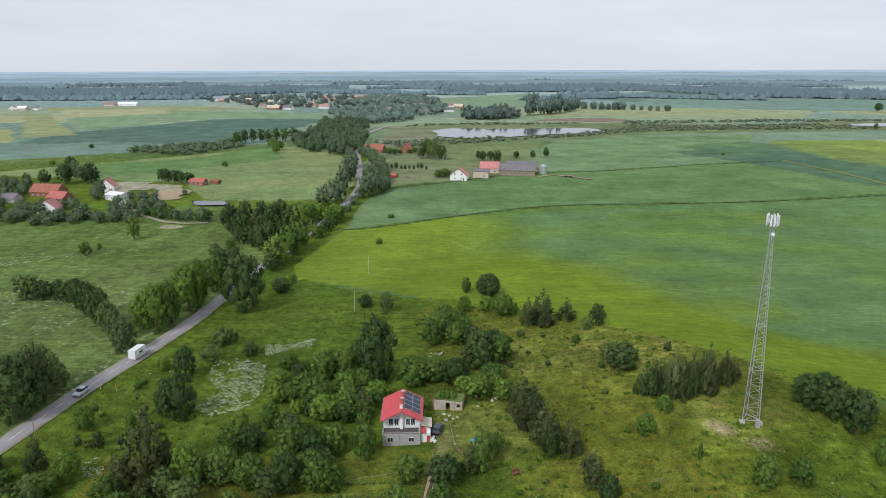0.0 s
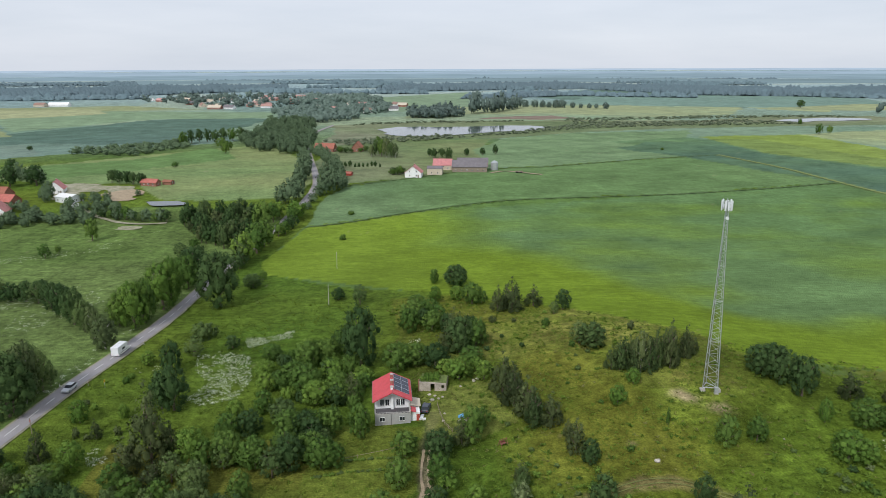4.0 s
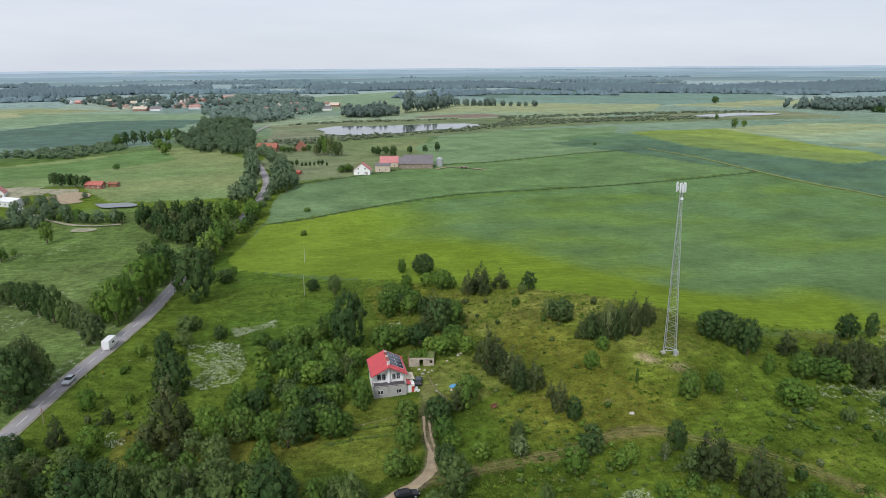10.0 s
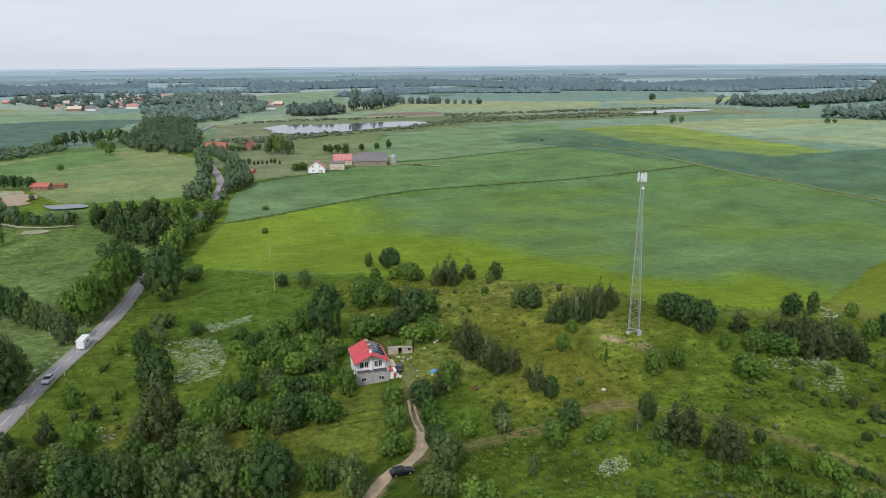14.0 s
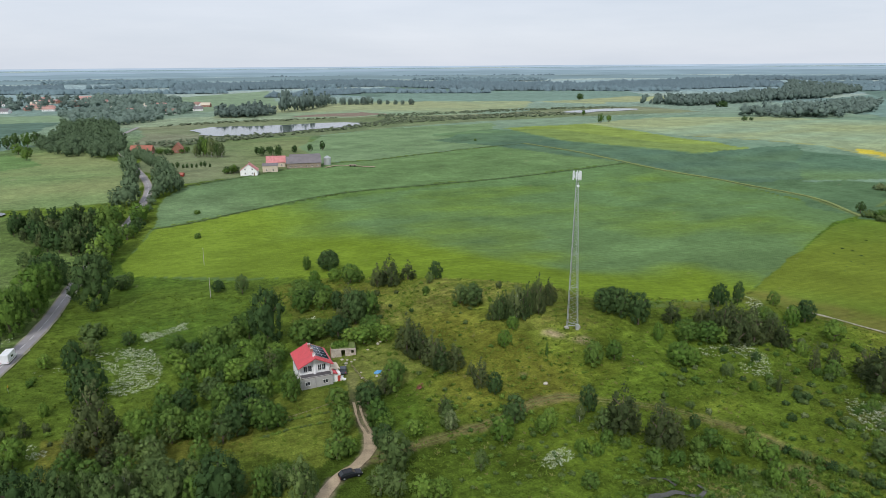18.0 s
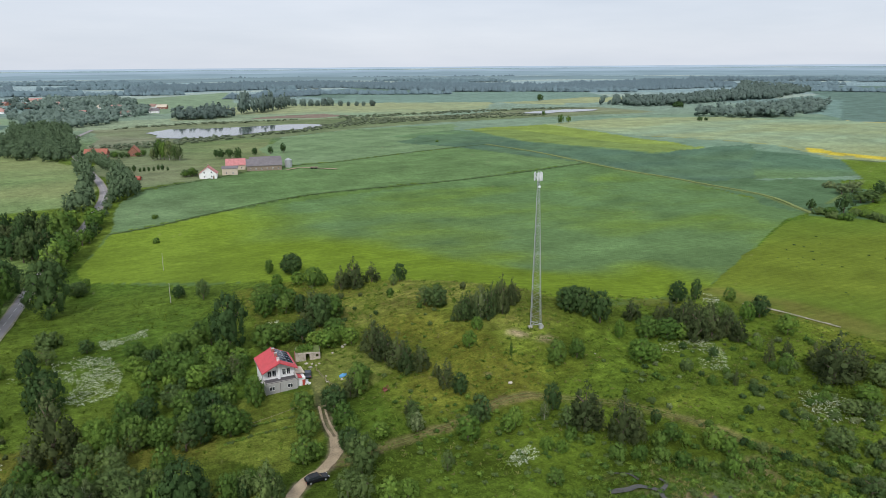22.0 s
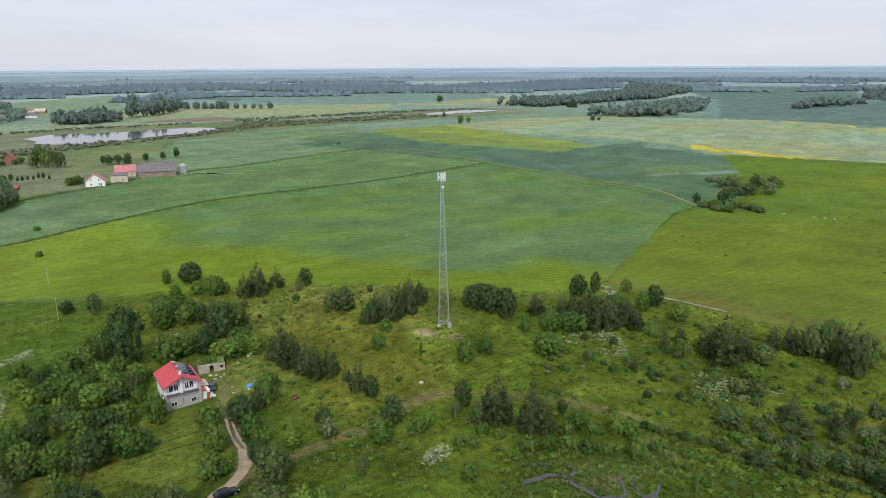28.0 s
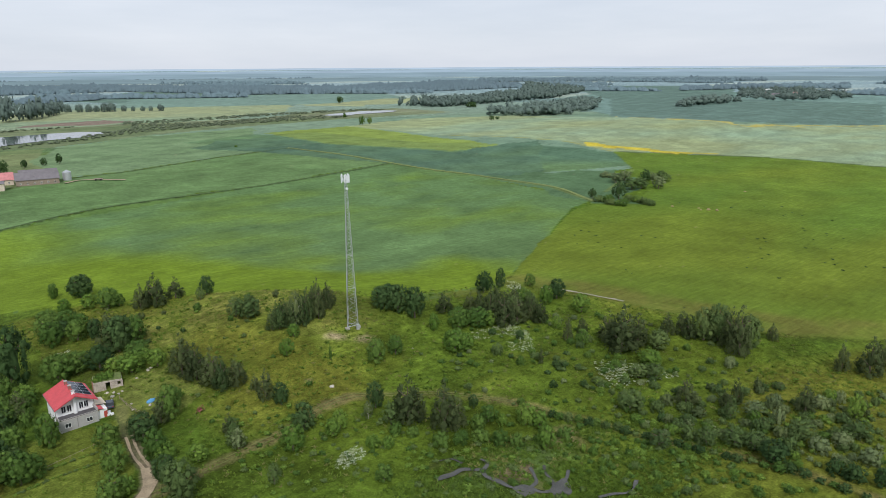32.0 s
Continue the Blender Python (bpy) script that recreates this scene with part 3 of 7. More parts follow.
rows_tex.inputs["Scale"].default_value, rows_tex.inputs["Detail"].default_value = 1.0, 5
rows_rng = gn.new("ShaderNodeMapRange")
rows_rng.inputs["From Min"].default_value, rows_rng.inputs["From Max"].default_value = 0.3, 0.7
rows_rng.inputs["To Min"].default_value, rows_rng.inputs["To Max"].default_value = 0.87, 1.13
rows_mul = gn.new("ShaderNodeMath")
rows_mul.operation = "MULTIPLY"
gl.new(gtc.outputs["Object"], rows_map.inputs["Vector"])
gl.new(rows_map.outputs["Vector"], rows_tex.inputs["Vector"])
gl.new(rows_tex.outputs["Fac"], rows_rng.inputs["Value"])
gl.new(rows_rng.outputs["Result"], rows_mul.inputs[0])
gl.new(fac, rows_mul.inputs[1])
fac = rows_mul.outputs[0]
sc = gn.new("ShaderNodeVectorMath")
sc.operation = "SCALE"
gl.new(attr.outputs["Color"], sc.inputs[0])
gl.new(fac, sc.inputs["Scale"])
gl.new(sc.outputs[0], gb.inputs["Base Color"])
gbump = gn.new("ShaderNodeBump")
gbump.inputs["Strength"].default_value, gbump.inputs["Distance"].default_value = 0.9, 0.5
gl.new(nz.outputs["Fac"], gbump.inputs["Height"])
gl.new(gbump.outputs["Normal"], gb.inputs["Normal"])
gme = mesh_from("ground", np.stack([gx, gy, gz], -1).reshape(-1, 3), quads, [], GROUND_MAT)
# far vertices carry the distance haze in their crop colour
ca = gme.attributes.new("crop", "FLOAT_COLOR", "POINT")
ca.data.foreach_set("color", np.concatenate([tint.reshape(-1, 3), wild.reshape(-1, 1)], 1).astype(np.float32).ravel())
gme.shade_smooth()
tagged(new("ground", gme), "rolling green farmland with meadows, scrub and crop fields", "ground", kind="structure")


# ---- roads, tracks, water ----
def ribbon(name, pts, wide, lift, mat, label, category, step=3.0, kind="structure", ragged=0.0, parent=None, across=(-0.5, -0.25, 0, 0.25, 0.5)):
    c = smooth_line(pts, step)
    t = np.gradient(c, axis=0)
    t /= np.hypot(t[:, 0], t[:, 1])[:, None]
    side = np.stack([t[:, 1], -t[:, 0]], 1)
    rows = []
    for i, a in enumerate(across):
        wv = wide * (1 + ragged * soft_noise(c[:, 0] + 50 * i, c[:, 1], 4, 7 + i, 2))
        q = c + side * (a * wv)[:, None]
        rows.append(np.column_stack([q, land(q[:, 0], q[:, 1]) + lift + np.hypot(q[:, 0], q[:, 1]) * 0.0004]))
    v = np.stack(rows, 1)
    n, m = v.shape[:2]
    ii = np.arange(n * m).reshape(n, m)
    qd = np.stack([ii[:-1, :-1], ii[:-1, 1:], ii[1:, 1:], ii[1:, :-1]], -1).reshape(-1, 4)
    me = mesh_from(name, v.reshape(-1, 3), qd, [], mat)
    ob = new(name, me)
    ob.parent = parent
    return tagged(ob, label, category, kind=kind)


ribbon("road_shoulder", ROAD, 5.2, 0.16, SHOULDER, "gravelly grass verge along both sides of the country road", "verge", ragged=0.12)
ribbon("road", ROAD, 4.0, 0.24, ASPHALT, "worn pale grey asphalt country road", "road")


def dashes(pts, wide, lift, dash, gap, mat):
    """The painted middle line of the road, dash by dash."""
    c = smooth_line(pts, 1.0)
    bm = bmesh.new()
    i = 0
    while i + dash < len(c) and c[i][1] < 480:
        if c[i][1] > 95:
            quad = []
            for j, s in ((i, -1), (i + dash, -1), (i + dash, 1), (i, 1)):
                t = c[min(j + 1, len(c) - 1)] - c[j - 1]
                t /= np.hypot(*t)
                p = c[j] + np.array((t[1], -t[0])) * s * wide / 2
                quad.append(bm.verts.new((p[0], p[1], ground_z(*p) + lift + np.hypot(*p) * 0.0004)))
            bm.faces.new(quad)
        i += dash + gap
    bmesh.ops.recalc_face_normals(bm, faces=bm.faces)
    return bm


line = part("road_marking", dashes(ROAD, 0.18, 0.27, 4, 3, PAINT_WHITE), PAINT_WHITE)
tagged(line, "faded white broken centre line painted on the asphalt", "marking", kind="structure")
ribbon("dirt_drive", DRIVE[:5], 2.3, 0.15, DIRT, "pale sandy dirt drive leading to the house", "dirt road", 1.2, ragged=0.5)
for k in (-0.7, 0.7):
    ribbon("wheel_track", [(x + k * 0.9, y) for x, y in DRIVE[4:7]], 0.55, 0.12, DIRT, "worn wheel rut of the drive in the grass", "track", 1.2, ragged=0.7)
for k in (-0.85, 0.85):
    ribbon("wheel_track", [(x, y + k * 0.8) for x, y in PATH_WEST[:12]], 0.3, 0.1, RUT, "worn wheel rut of a grassy field track", "track", 1.5, ragged=0.7)
ribbon("yard_path", [(157, 104), (151, 125), (147, 133)], 1.2, 0.15, SAND, "pale sandy path on the edge of the olive field", "path", 1.5, ragged=0.6)

for pts, wide in ((TRACK_LOW, 1.3), (TRACK_HIGH, 1.2)):
    ribbon("field_margin", pts, wide, 0.12, MARGIN, "narrow dark grassy margin between two crop fields", "field margin", 3, ragged=0.4)
ribbon("field_margin", TRACK_CROSS, 2.4, 0.12, TRODDEN, "pale trodden grass track across the crops", "field margin", 3, ragged=0.4)


def pond(name, poly, z, mat, label, wobble, size, seed):
    """A sheet of still water with an uneven shore."""
    bm = bmesh.new()
    line = smooth_line([*poly, poly[0]], size / 3)[:-1]
    vs = []
    for x, y in line:
        dx, dy = wobble * soft_noise(np.array(x), np.array(y), size, seed, 2), wobble * soft_noise(np.array(x), np.array(y), size, seed + 3, 2)
        vs.append(bm.verts.new((x + dx, y + dy, z)))
    bm.faces.new(vs)
    bmesh.ops.triangulate(bm, faces=bm.faces)
    bmesh.ops.recalc_face_normals(bm, faces=bm.faces)
    if sum(f.normal.z for f in bm.faces) < 0:
        bmesh.ops.reverse_faces(bm, faces=bm.faces)
    ob = part(name, bm, mat)
    return tagged(ob, label, "water", kind="structure")


pond("lake", [(-13, 809), (10, 848), (50, 833), (92, 843), (149, 840), (190, 824), (173, 786), (134, 769), (98, 752), (64, 736), (29, 722), (4, 745)], 3.1, WATER, "calm grey lake that mirrors the overcast sky", 10, 20, 3)
pond("lake_water", [(505, 872), (540, 902), (610, 915), (650, 895), (632, 878), (575, 868), (530, 858)], 3.1, WATER, "pale open water in a reedy marsh", 10, 30, 9)
pond("pond", [(-147, 399), (-144, 402), (-136, 399), (-129, 398), (-122, 392), (-122, 385), (-130, 384), (-138, 385), (-143, 391)], ground_z(-135, 393) + 0.3, WATER, "small pond beside the trees and the yard", 1.5, 10, 5)
STREAM = [(41.8, 68.3), (45.5, 67.6), (48.6, 67.5), (51.5, 65.0), (50.7, 62.8), (51.5, 59.5), (51.9, 56.2), (54.4, 53.9), (55.3, 51.3), (57.6, 49.6), (58.6, 46.8)]
ribbon("stream", STREAM, 0.9, 0.26, STREAM_WATER, "narrow grey stream winding through the marsh", "stream", 0.5, ragged=0.9)
ARMS = ([(54.4, 53.9), (57.1, 54.5), (58.8, 56.6), (60.0, 59.1)], [(57.9, 49.9), (59.7, 52.9), (60.9, 55.3), (62.8, 57.7)], [(59.3, 50.3), (62.6, 51.2), (65.2, 52.9)], [(51.8, 64.8), (54.2, 66.1), (54.1, 68.0)], [(61.3, 42.1), (64.2, 40.8), (66.2, 39.2), (68.4, 39.2), (71.4, 40.4)], [(46.2, 73.0), (49.1, 71.7), (49.9, 69.3)])
for arm in ARMS:
    ribbon("stream", arm, 0.7, 0.27, STREAM_WATER, "side arm of the marsh stream", "stream", 0.4, ragged=0.9)
pond("marsh_pool", [(56.9, 50.9), (59.8, 51.5), (61.7, 50.9), (60.7, 48.8), (58.7, 46.7), (56.5, 47.2), (55.8, 49.1)], ground_z(58.5, 49.3) + 0.3, STREAM_WATER, "small dark pool in the marsh", 0.5, 1.5, 21)
pond("marsh_pool", [(51.3, 56.1), (54.0, 55.9), (54.7, 54.1), (53.8, 52.2), (51.2, 52.9)], ground_z(52.7, 54.3) + 0.3, STREAM_WATER, "small dark pool in the marsh", 0.4, 1.5, 23)

# ---- backdrop: the hills at the horizon, distance haze painted in as a pale blue glow ----
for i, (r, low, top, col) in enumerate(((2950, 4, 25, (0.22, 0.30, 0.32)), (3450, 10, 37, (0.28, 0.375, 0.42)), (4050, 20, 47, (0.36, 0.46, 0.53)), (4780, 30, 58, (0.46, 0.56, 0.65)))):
    # each farther ring emits a paler, bluer haze colour
    mb = bpy.data.materials.new("hazy_distance")
    mb.use_nodes = True
    pb = mb.node_tree.nodes["Principled BSDF"]
    pb.inputs["Base Color"].default_value = (0, 0, 0, 1)
    pb.inputs["Specular IOR Level"].default_value = 0
    nt_, lt_ = mb.node_tree.nodes, mb.node_tree.links
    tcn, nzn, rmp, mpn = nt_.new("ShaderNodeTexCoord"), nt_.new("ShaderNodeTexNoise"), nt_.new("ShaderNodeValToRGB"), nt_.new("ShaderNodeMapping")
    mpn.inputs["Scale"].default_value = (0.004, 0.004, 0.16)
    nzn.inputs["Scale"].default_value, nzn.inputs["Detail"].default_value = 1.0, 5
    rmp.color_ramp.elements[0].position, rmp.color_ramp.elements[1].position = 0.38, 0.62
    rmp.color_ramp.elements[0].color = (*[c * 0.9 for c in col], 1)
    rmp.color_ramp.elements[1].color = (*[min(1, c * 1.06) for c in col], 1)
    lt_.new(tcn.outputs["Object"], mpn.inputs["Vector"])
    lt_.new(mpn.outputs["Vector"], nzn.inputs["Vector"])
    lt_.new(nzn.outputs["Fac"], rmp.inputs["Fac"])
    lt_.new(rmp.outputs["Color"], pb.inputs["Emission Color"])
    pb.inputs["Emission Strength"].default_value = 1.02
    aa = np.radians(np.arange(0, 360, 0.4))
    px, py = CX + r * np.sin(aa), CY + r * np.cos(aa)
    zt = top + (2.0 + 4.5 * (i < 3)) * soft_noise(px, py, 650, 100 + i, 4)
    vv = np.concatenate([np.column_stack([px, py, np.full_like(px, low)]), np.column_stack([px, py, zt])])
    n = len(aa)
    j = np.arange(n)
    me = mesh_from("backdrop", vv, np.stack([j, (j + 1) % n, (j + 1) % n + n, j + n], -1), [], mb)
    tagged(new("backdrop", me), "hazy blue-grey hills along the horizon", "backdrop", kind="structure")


# ---- trees and shrubs ----
rng = np.random.default_rng(7)


def ball(rings=4, segs=7):
    v, q, t = [(0, 0, -1)], [], []
    for i in range(1, rings):
        a = -math.pi / 2 + math.pi * i / rings
        for j in range(segs):
            b = 2 * math.pi * (j + 0.5 * (i % 2)) / segs
            v.append((math.cos(a) * math.cos(b), math.cos(a) * math.sin(b), math.sin(a)))
    v.append((0, 0, 1))
    for j in range(segs):
        t.append((0, 1 + (j + 1) % segs, 1 + j))
        t.append((len(v) - 1, 1 + (rings - 2) * segs + j, 1 + (rings - 2) * segs + (j + 1) % segs))
    for i in range(rings - 2):
        for j in range(segs):
            q.append((1 + i * segs + j, 1 + i * segs + (j + 1) % segs, 1 + (i + 1) * segs + (j + 1) % segs, 1 + (i + 1) * segs + j))
    return np.array(v, float), np.array(q), np.array(t)


BALL, PEBBLE = ball(), ball(3, 5)


def crown(lobes, leaves, size, core=0.8, drop=0.0, up=0.25, skin=BALL, aspect=2.0, soft=0.45):
    """Leaf sprays on the skins of overlapping lobes, round dark inner clumps: arrays of vertices, quads, triangles and
    normals. The normals are bent outward, and downward low in the crown, to soften the shading and darken undersides."""
    V, Q, T, N, n = [], [], [], [], 0
    vol = np.array([l[3] ** 2 for l in lobes])
    for (cx, cy, cz, r, rz), share in zip(lobes, vol / vol.sum()):
        bv = skin[0] * (1 + 0.1 * rng.standard_normal((len(skin[0]), 1)))
        V.append(bv * (r * core, r * core, rz * core) + (cx, cy, cz))
        N.append(0.6 * skin[0] + np.array((cx, cy, 2.4 * (cz - 0.42))))
        Q.append(skin[1] + n)
        T.append(skin[2] + n)
        n += len(bv)
        k = max(6, int(leaves * share))
        u = rng.standard_normal((k, 3))
        u[:, 2] += up
        u /= np.linalg.norm(u, axis=1)[:, None]
        p = u * (r, r, rz) * rng.uniform(0.66, 1.3, (k, 1)) + (cx, cy, cz)
        nrm = u + soft * rng.standard_normal((k, 3))
        nrm /= np.linalg.norm(nrm, axis=1)[:, None]
        a = np.cross(nrm, rng.standard_normal((k, 3)))
        a /= np.linalg.norm(a, axis=1)[:, None]
        b = np.cross(nrm, a)
        s = size * rng.uniform(0.55, 1.35, (k, 1))
        b[:, 2] -= drop
        fit = np.array((1, 1, 1 / aspect))
        quad = np.stack([p - a * s * fit, p - b * s * 0.6 * fit, p + a * s * fit, p + (b * s * 0.6 + nrm * s * 0.3) * fit], 1).reshape(-1, 3)
        V.append(quad)
        bend = 0.3 * u + 0.55 * nrm + 0.7 * np.array((cx, cy, 2.4 * (cz - 0.42)))
        N.append(np.repeat(bend, 4, 0))
        Q.append(n + np.arange(4 * k).reshape(k, 4))
        n += 4 * k
    V = np.concatenate(V)
    V[:, :2] /= np.quantile(np.hypot(V[:, 0], V[:, 1]), 0.96)
    V[:, 2] /= np.quantile(V[:, 2], 0.99)
    N = np.concatenate(N)
    return V, np.concatenate(Q), np.concatenate(T), N / np.linalg.norm(N, axis=1)[:, None]


def dome_lobes(k, mid, wide, high, rmin, rmax, flat):
    """Lobes spread over an egg-shaped shell, fuller below, with a filled middle."""
    out = [(0, 0, mid, wide * 0.95, high * 0.95)]
    for i in range(k):
        zz = 1 - 1.86 * (i + 0.5) / k
        a = i * 2.39996 + rng.uniform(-0.5, 0.5)
        w = math.sqrt(max(0.0, 1 - zz * zz)) * wide * rng.uniform(0.78, 1.12)
        r = rng.uniform(rmin, rmax)
        out.append((w * math.cos(a), w * math.sin(a), mid + zz * high * rng.uniform(0.85, 1.1), r, r * flat * rng.uniform(0.8, 1.15)))
    return out


def egg_lobes(levels, round_):
    """Whorls of boughs that shrink towards a blunt tip, as on a young pine."""
    out = [(0, 0, 0.42, 0.42, 0.36)]
    for i in range(levels):
        f = i / (levels - 1)
        w = 0.72 * (1 - f) ** 0.75 * (0.75 + 0.25 * min(1, f * 5))
        for j in range(max(1, int(round_ * (1.2 - f)))):
            a = j * 6.283 / max(1, int(round_ * (1.2 - f))) + i * 1.1 + rng.uniform(-0.4, 0.4)
            r = rng.uniform(0.17, 0.27) * (1.1 - 0.5 * f)
            out.append((w * math.cos(a) * rng.uniform(0.7, 1.15), w * math.sin(a) * rng.uniform(0.7, 1.15), 0.1 + 0.84 * f + rng.uniform(-0.04, 0.04), r, r * 0.42))
    return out


# crowns in unit size: radius 1, height 1
SHAPES = {}
for nm in ("tree", "great", "bush", "pine", "slim", "low", "tree_far", "pine_far", "slim_far"):
    SHAPES[nm] = []
    for _ in range(5 if nm in ("tree", "bush") else 4):
        if nm.endswith("_far"):
            c = crown(dome_lobes(18, 0.52, 0.66, 0.42, 0.16, 0.3, 0.5), 520, 0.085, 0.7, skin=PEBBLE, aspect=2.2)
        elif nm == "great":
            c = crown(dome_lobes(64, 0.50, 0.76, 0.47, 0.09, 0.24, 0.5), 3300, 0.038, 0.64, skin=PEBBLE, aspect=2.0)
        elif nm == "tree":
            c = crown(dome_lobes(40, 0.49, 0.74, 0.46, 0.12, 0.28, 0.52), 2000, 0.047, 0.63, skin=PEBBLE, aspect=2.0)
        elif nm == "bush":
            c = crown(dome_lobes(26, 0.40, 0.74, 0.46, 0.13, 0.3, 0.75), 1050, 0.055, 0.62, skin=PEBBLE, aspect=1.3)
        elif nm == "pine":
            c = crown(egg_lobes(9, 6), 1800, 0.047, 0.55, skin=PEBBLE, aspect=2.3)
        elif nm == "slim":
            c = crown(dome_lobes(36, 0.52, 0.66, 0.46, 0.1, 0.26, 0.5), 1900, 0.042, 0.55, 0.1, skin=PEBBLE, aspect=2.2)
        else:
            c = crown(dome_lobes(9, 0.4, 0.62, 0.4, 0.2, 0.36, 0.8), 210, 0.11, 0.72, skin=PEBBLE, aspect=1.1)
        SHAPES[nm].append(c)

SPECIES = {
    "broad": ("tree", "broadleaf_tree", "mid-green broadleaf tree with a full uneven crown", "tree", BARK),
    "dark": ("tree", "broadleaf_tree", "dark green broadleaf tree with a dense round crown", "tree", BARK),
    "lime": ("tree", "broadleaf_tree", "fresh yellow-green broadleaf tree", "tree", BARK),
    "grey": ("slim", "willow_tree", "grey-green willow with a loose crown", "tree", BARK),
    "birch": ("slim", "birch_tree", "pale slender birch with a thin crown", "tree", BARK_PALE),
    "willow": ("slim", "willow_tree", "pale grey-green willow bush", "tree", BARK),
    "pine": ("pine", "pine_tree", "dark brownish-green young pine", "tree", BARK),
    "spruce": ("pine", "spruce_tree", "narrow green spruce with drooping boughs", "tree", BARK),
    "far": ("bush", "broadleaf_tree", "distant broadleaf tree with haze-dulled green leaves", "tree", BARK),
}
CROWN_MESH, TRUNK_MESH = {}, {}


def crown_mesh(shape, i, leaf, name):
    key = (shape, i, leaf)
    if key not in CROWN_MESH:
        v, q, t, nm = SHAPES[shape][i]
        CROWN_MESH[key] = mesh_from(name, v, q, t, LEAF[leaf], nm)
    return CROWN_MESH[key]


def trunk_mesh(kind, bark):
    if kind not in TRUNK_MESH:
        bm = bmesh.new()
        rod(bm, (0, 0, -0.05), (0.02, 0.01, 0.4), 0.085, 0.06, 7)
        rod(bm, (0.02, 0.01, 0.4), (0, 0.02, 0.85), 0.06, 0.015, 6)
        for j in range(5):
            a = j * 2.4 + 0.3
            rod(bm, (0.02, 0.01, 0.22 + 0.09 * j), (0.55 * math.cos(a), 0.55 * math.sin(a), 0.42 + 0.09 * j), 0.035, 0.01, 5)
        me = bpy.data.meshes.new("trunk")
        bm.to_mesh(me)
        bm.free()
        me.materials.append(bark)
        TRUNK_MESH[kind] = me
    return TRUNK_MESH[kind]


count = 0
DISTANT, LOW_SCRUB = [], {}
MASSED = ("avenue along the road", "wood beside the road", "village trees", "trees round the hamlet")


def tree(kind, x, y, r, h, group="", sink=0.0):
    """One tree or shrub of that kind, with its crown's radius and its height in metres."""
    global count
    if group in MASSED and math.hypot(x, y) > 370:
        DISTANT.append((x, y, r, h))
        return None
    count += 1
    shape, name, label, cat, bark = SPECIES[kind]
    leaf = kind
    z = ground_z(x, y) - sink
    turn = (count * 137.5) % 360
    if h < 3.6 or h < r * 1.25:
        word = {"dark": "dark green", "lime": "yellow-green", "grey": "grey-green", "pine": "dark brownish", "spruce": "green", "birch": "pale", "willow": "pale grey-green", "far": "dull green"}.get(kind, "mid-green")
        shape = "bush" if r > 1.1 else "low"
        if shape == "low" and group and "ruin" not in group:
            LOW_SCRUB.setdefault((kind, word), []).append((x, y, r, h))
            return None
        me = crown_mesh(shape, count % len(SHAPES[shape]), leaf, "shrub")
        ob = new("shrub", me)
        ob.matrix_world = pose(x, y, z - 0.08 * h, 0, 0, turn) @ Matrix.Diagonal((r, r, h * 1.08, 1))
        return tagged(ob, f"{'low' if h < 1.5 else 'rounded'} {word} shrub growing in rough grass", "shrub", group)
    if shape in ("tree", "slim") and r > 3.0 and math.hypot(x, y) < 260:
        shape = "great"
    if math.hypot(x, y) > 270 and shape + "_far" in SHAPES:
        shape += "_far"
    ob = thing(name, x, y, z, turn, label, cat, group)
    for nm, me in (("trunk", trunk_mesh(kind, bark)), ("crown", crown_mesh(shape, count % len(SHAPES[shape]), leaf, "crown"))):
        c = new(nm, me)
        c.parent = ob
        c.matrix_local = Matrix.Diagonal((r, r, h, 1))
    return ob


def baked(name, spots, templates, mat, label, category, kind="stuff"):
    """Many small pieces joined into one mesh: rows of x, y, radius, height."""
    V, Q, T, N, n = [], [], [], [], 0
    for i, (x, y, r, h) in enumerate(spots):
        v, q, t, nm = templates[i % len(templates)]
        a = i * 2.399
        c, s = math.cos(a), math.sin(a)
        w = np.column_stack([(v[:, 0] * c - v[:, 1] * s) * r + x, (v[:, 0] * s + v[:, 1] * c) * r + y, v[:, 2] * h + ground_z(x, y) - 0.05 * h])
        V.append(w)
        if nm is not None:
            N.append(np.column_stack([nm[:, 0] * c - nm[:, 1] * s, nm[:, 0] * s + nm[:, 1] * c, nm[:, 2]]))
        Q.append(q + n)
        if len(t):
            T.append(t + n)
        n += len(w)
    me = mesh_from(name, np.concatenate(V), np.concatenate(Q), np.concatenate(T) if T else [], mat, np.concatenate(N) if N else None)
    return tagged(new(name, me), label, category, kind=kind)


def scatter(poly, gap, seed, keep=1.0):
    """Points strewn evenly over a polygon."""
    g = np.random.default_rng(seed)
    p = np.array(poly, float)
    xs, ys = np.arange(p[:, 0].min(), p[:, 0].max() + gap, gap), np.arange(p[:, 1].min(), p[:, 1].max() + gap, gap)
    X, Y = np.meshgrid(xs, ys)
    X = X + g.uniform(-0.5, 0.5, X.shape) * gap
    Y = Y + g.uniform(-0.5, 0.5, Y.shape) * gap
    m = inside(X, Y, poly) & (g.uniform(size=X.shape) < keep)
    return list(zip(X[m].tolist(), Y[m].tolist()))


def thicket(poly, gap, seed, kinds, size, tall, group, keep=1.0):
    """A stand of separate trees and shrubs of mixed kinds."""
    g = np.random.default_rng(seed)
    for x, y in scatter(poly, gap, seed, keep):
        f = g.uniform(0.7, 1.3)
        tree(kinds[int(g.integers(len(kinds)))], round(x, 2), round(y, 2), size * f, tall * f * g.uniform(0.8, 1.2), group)


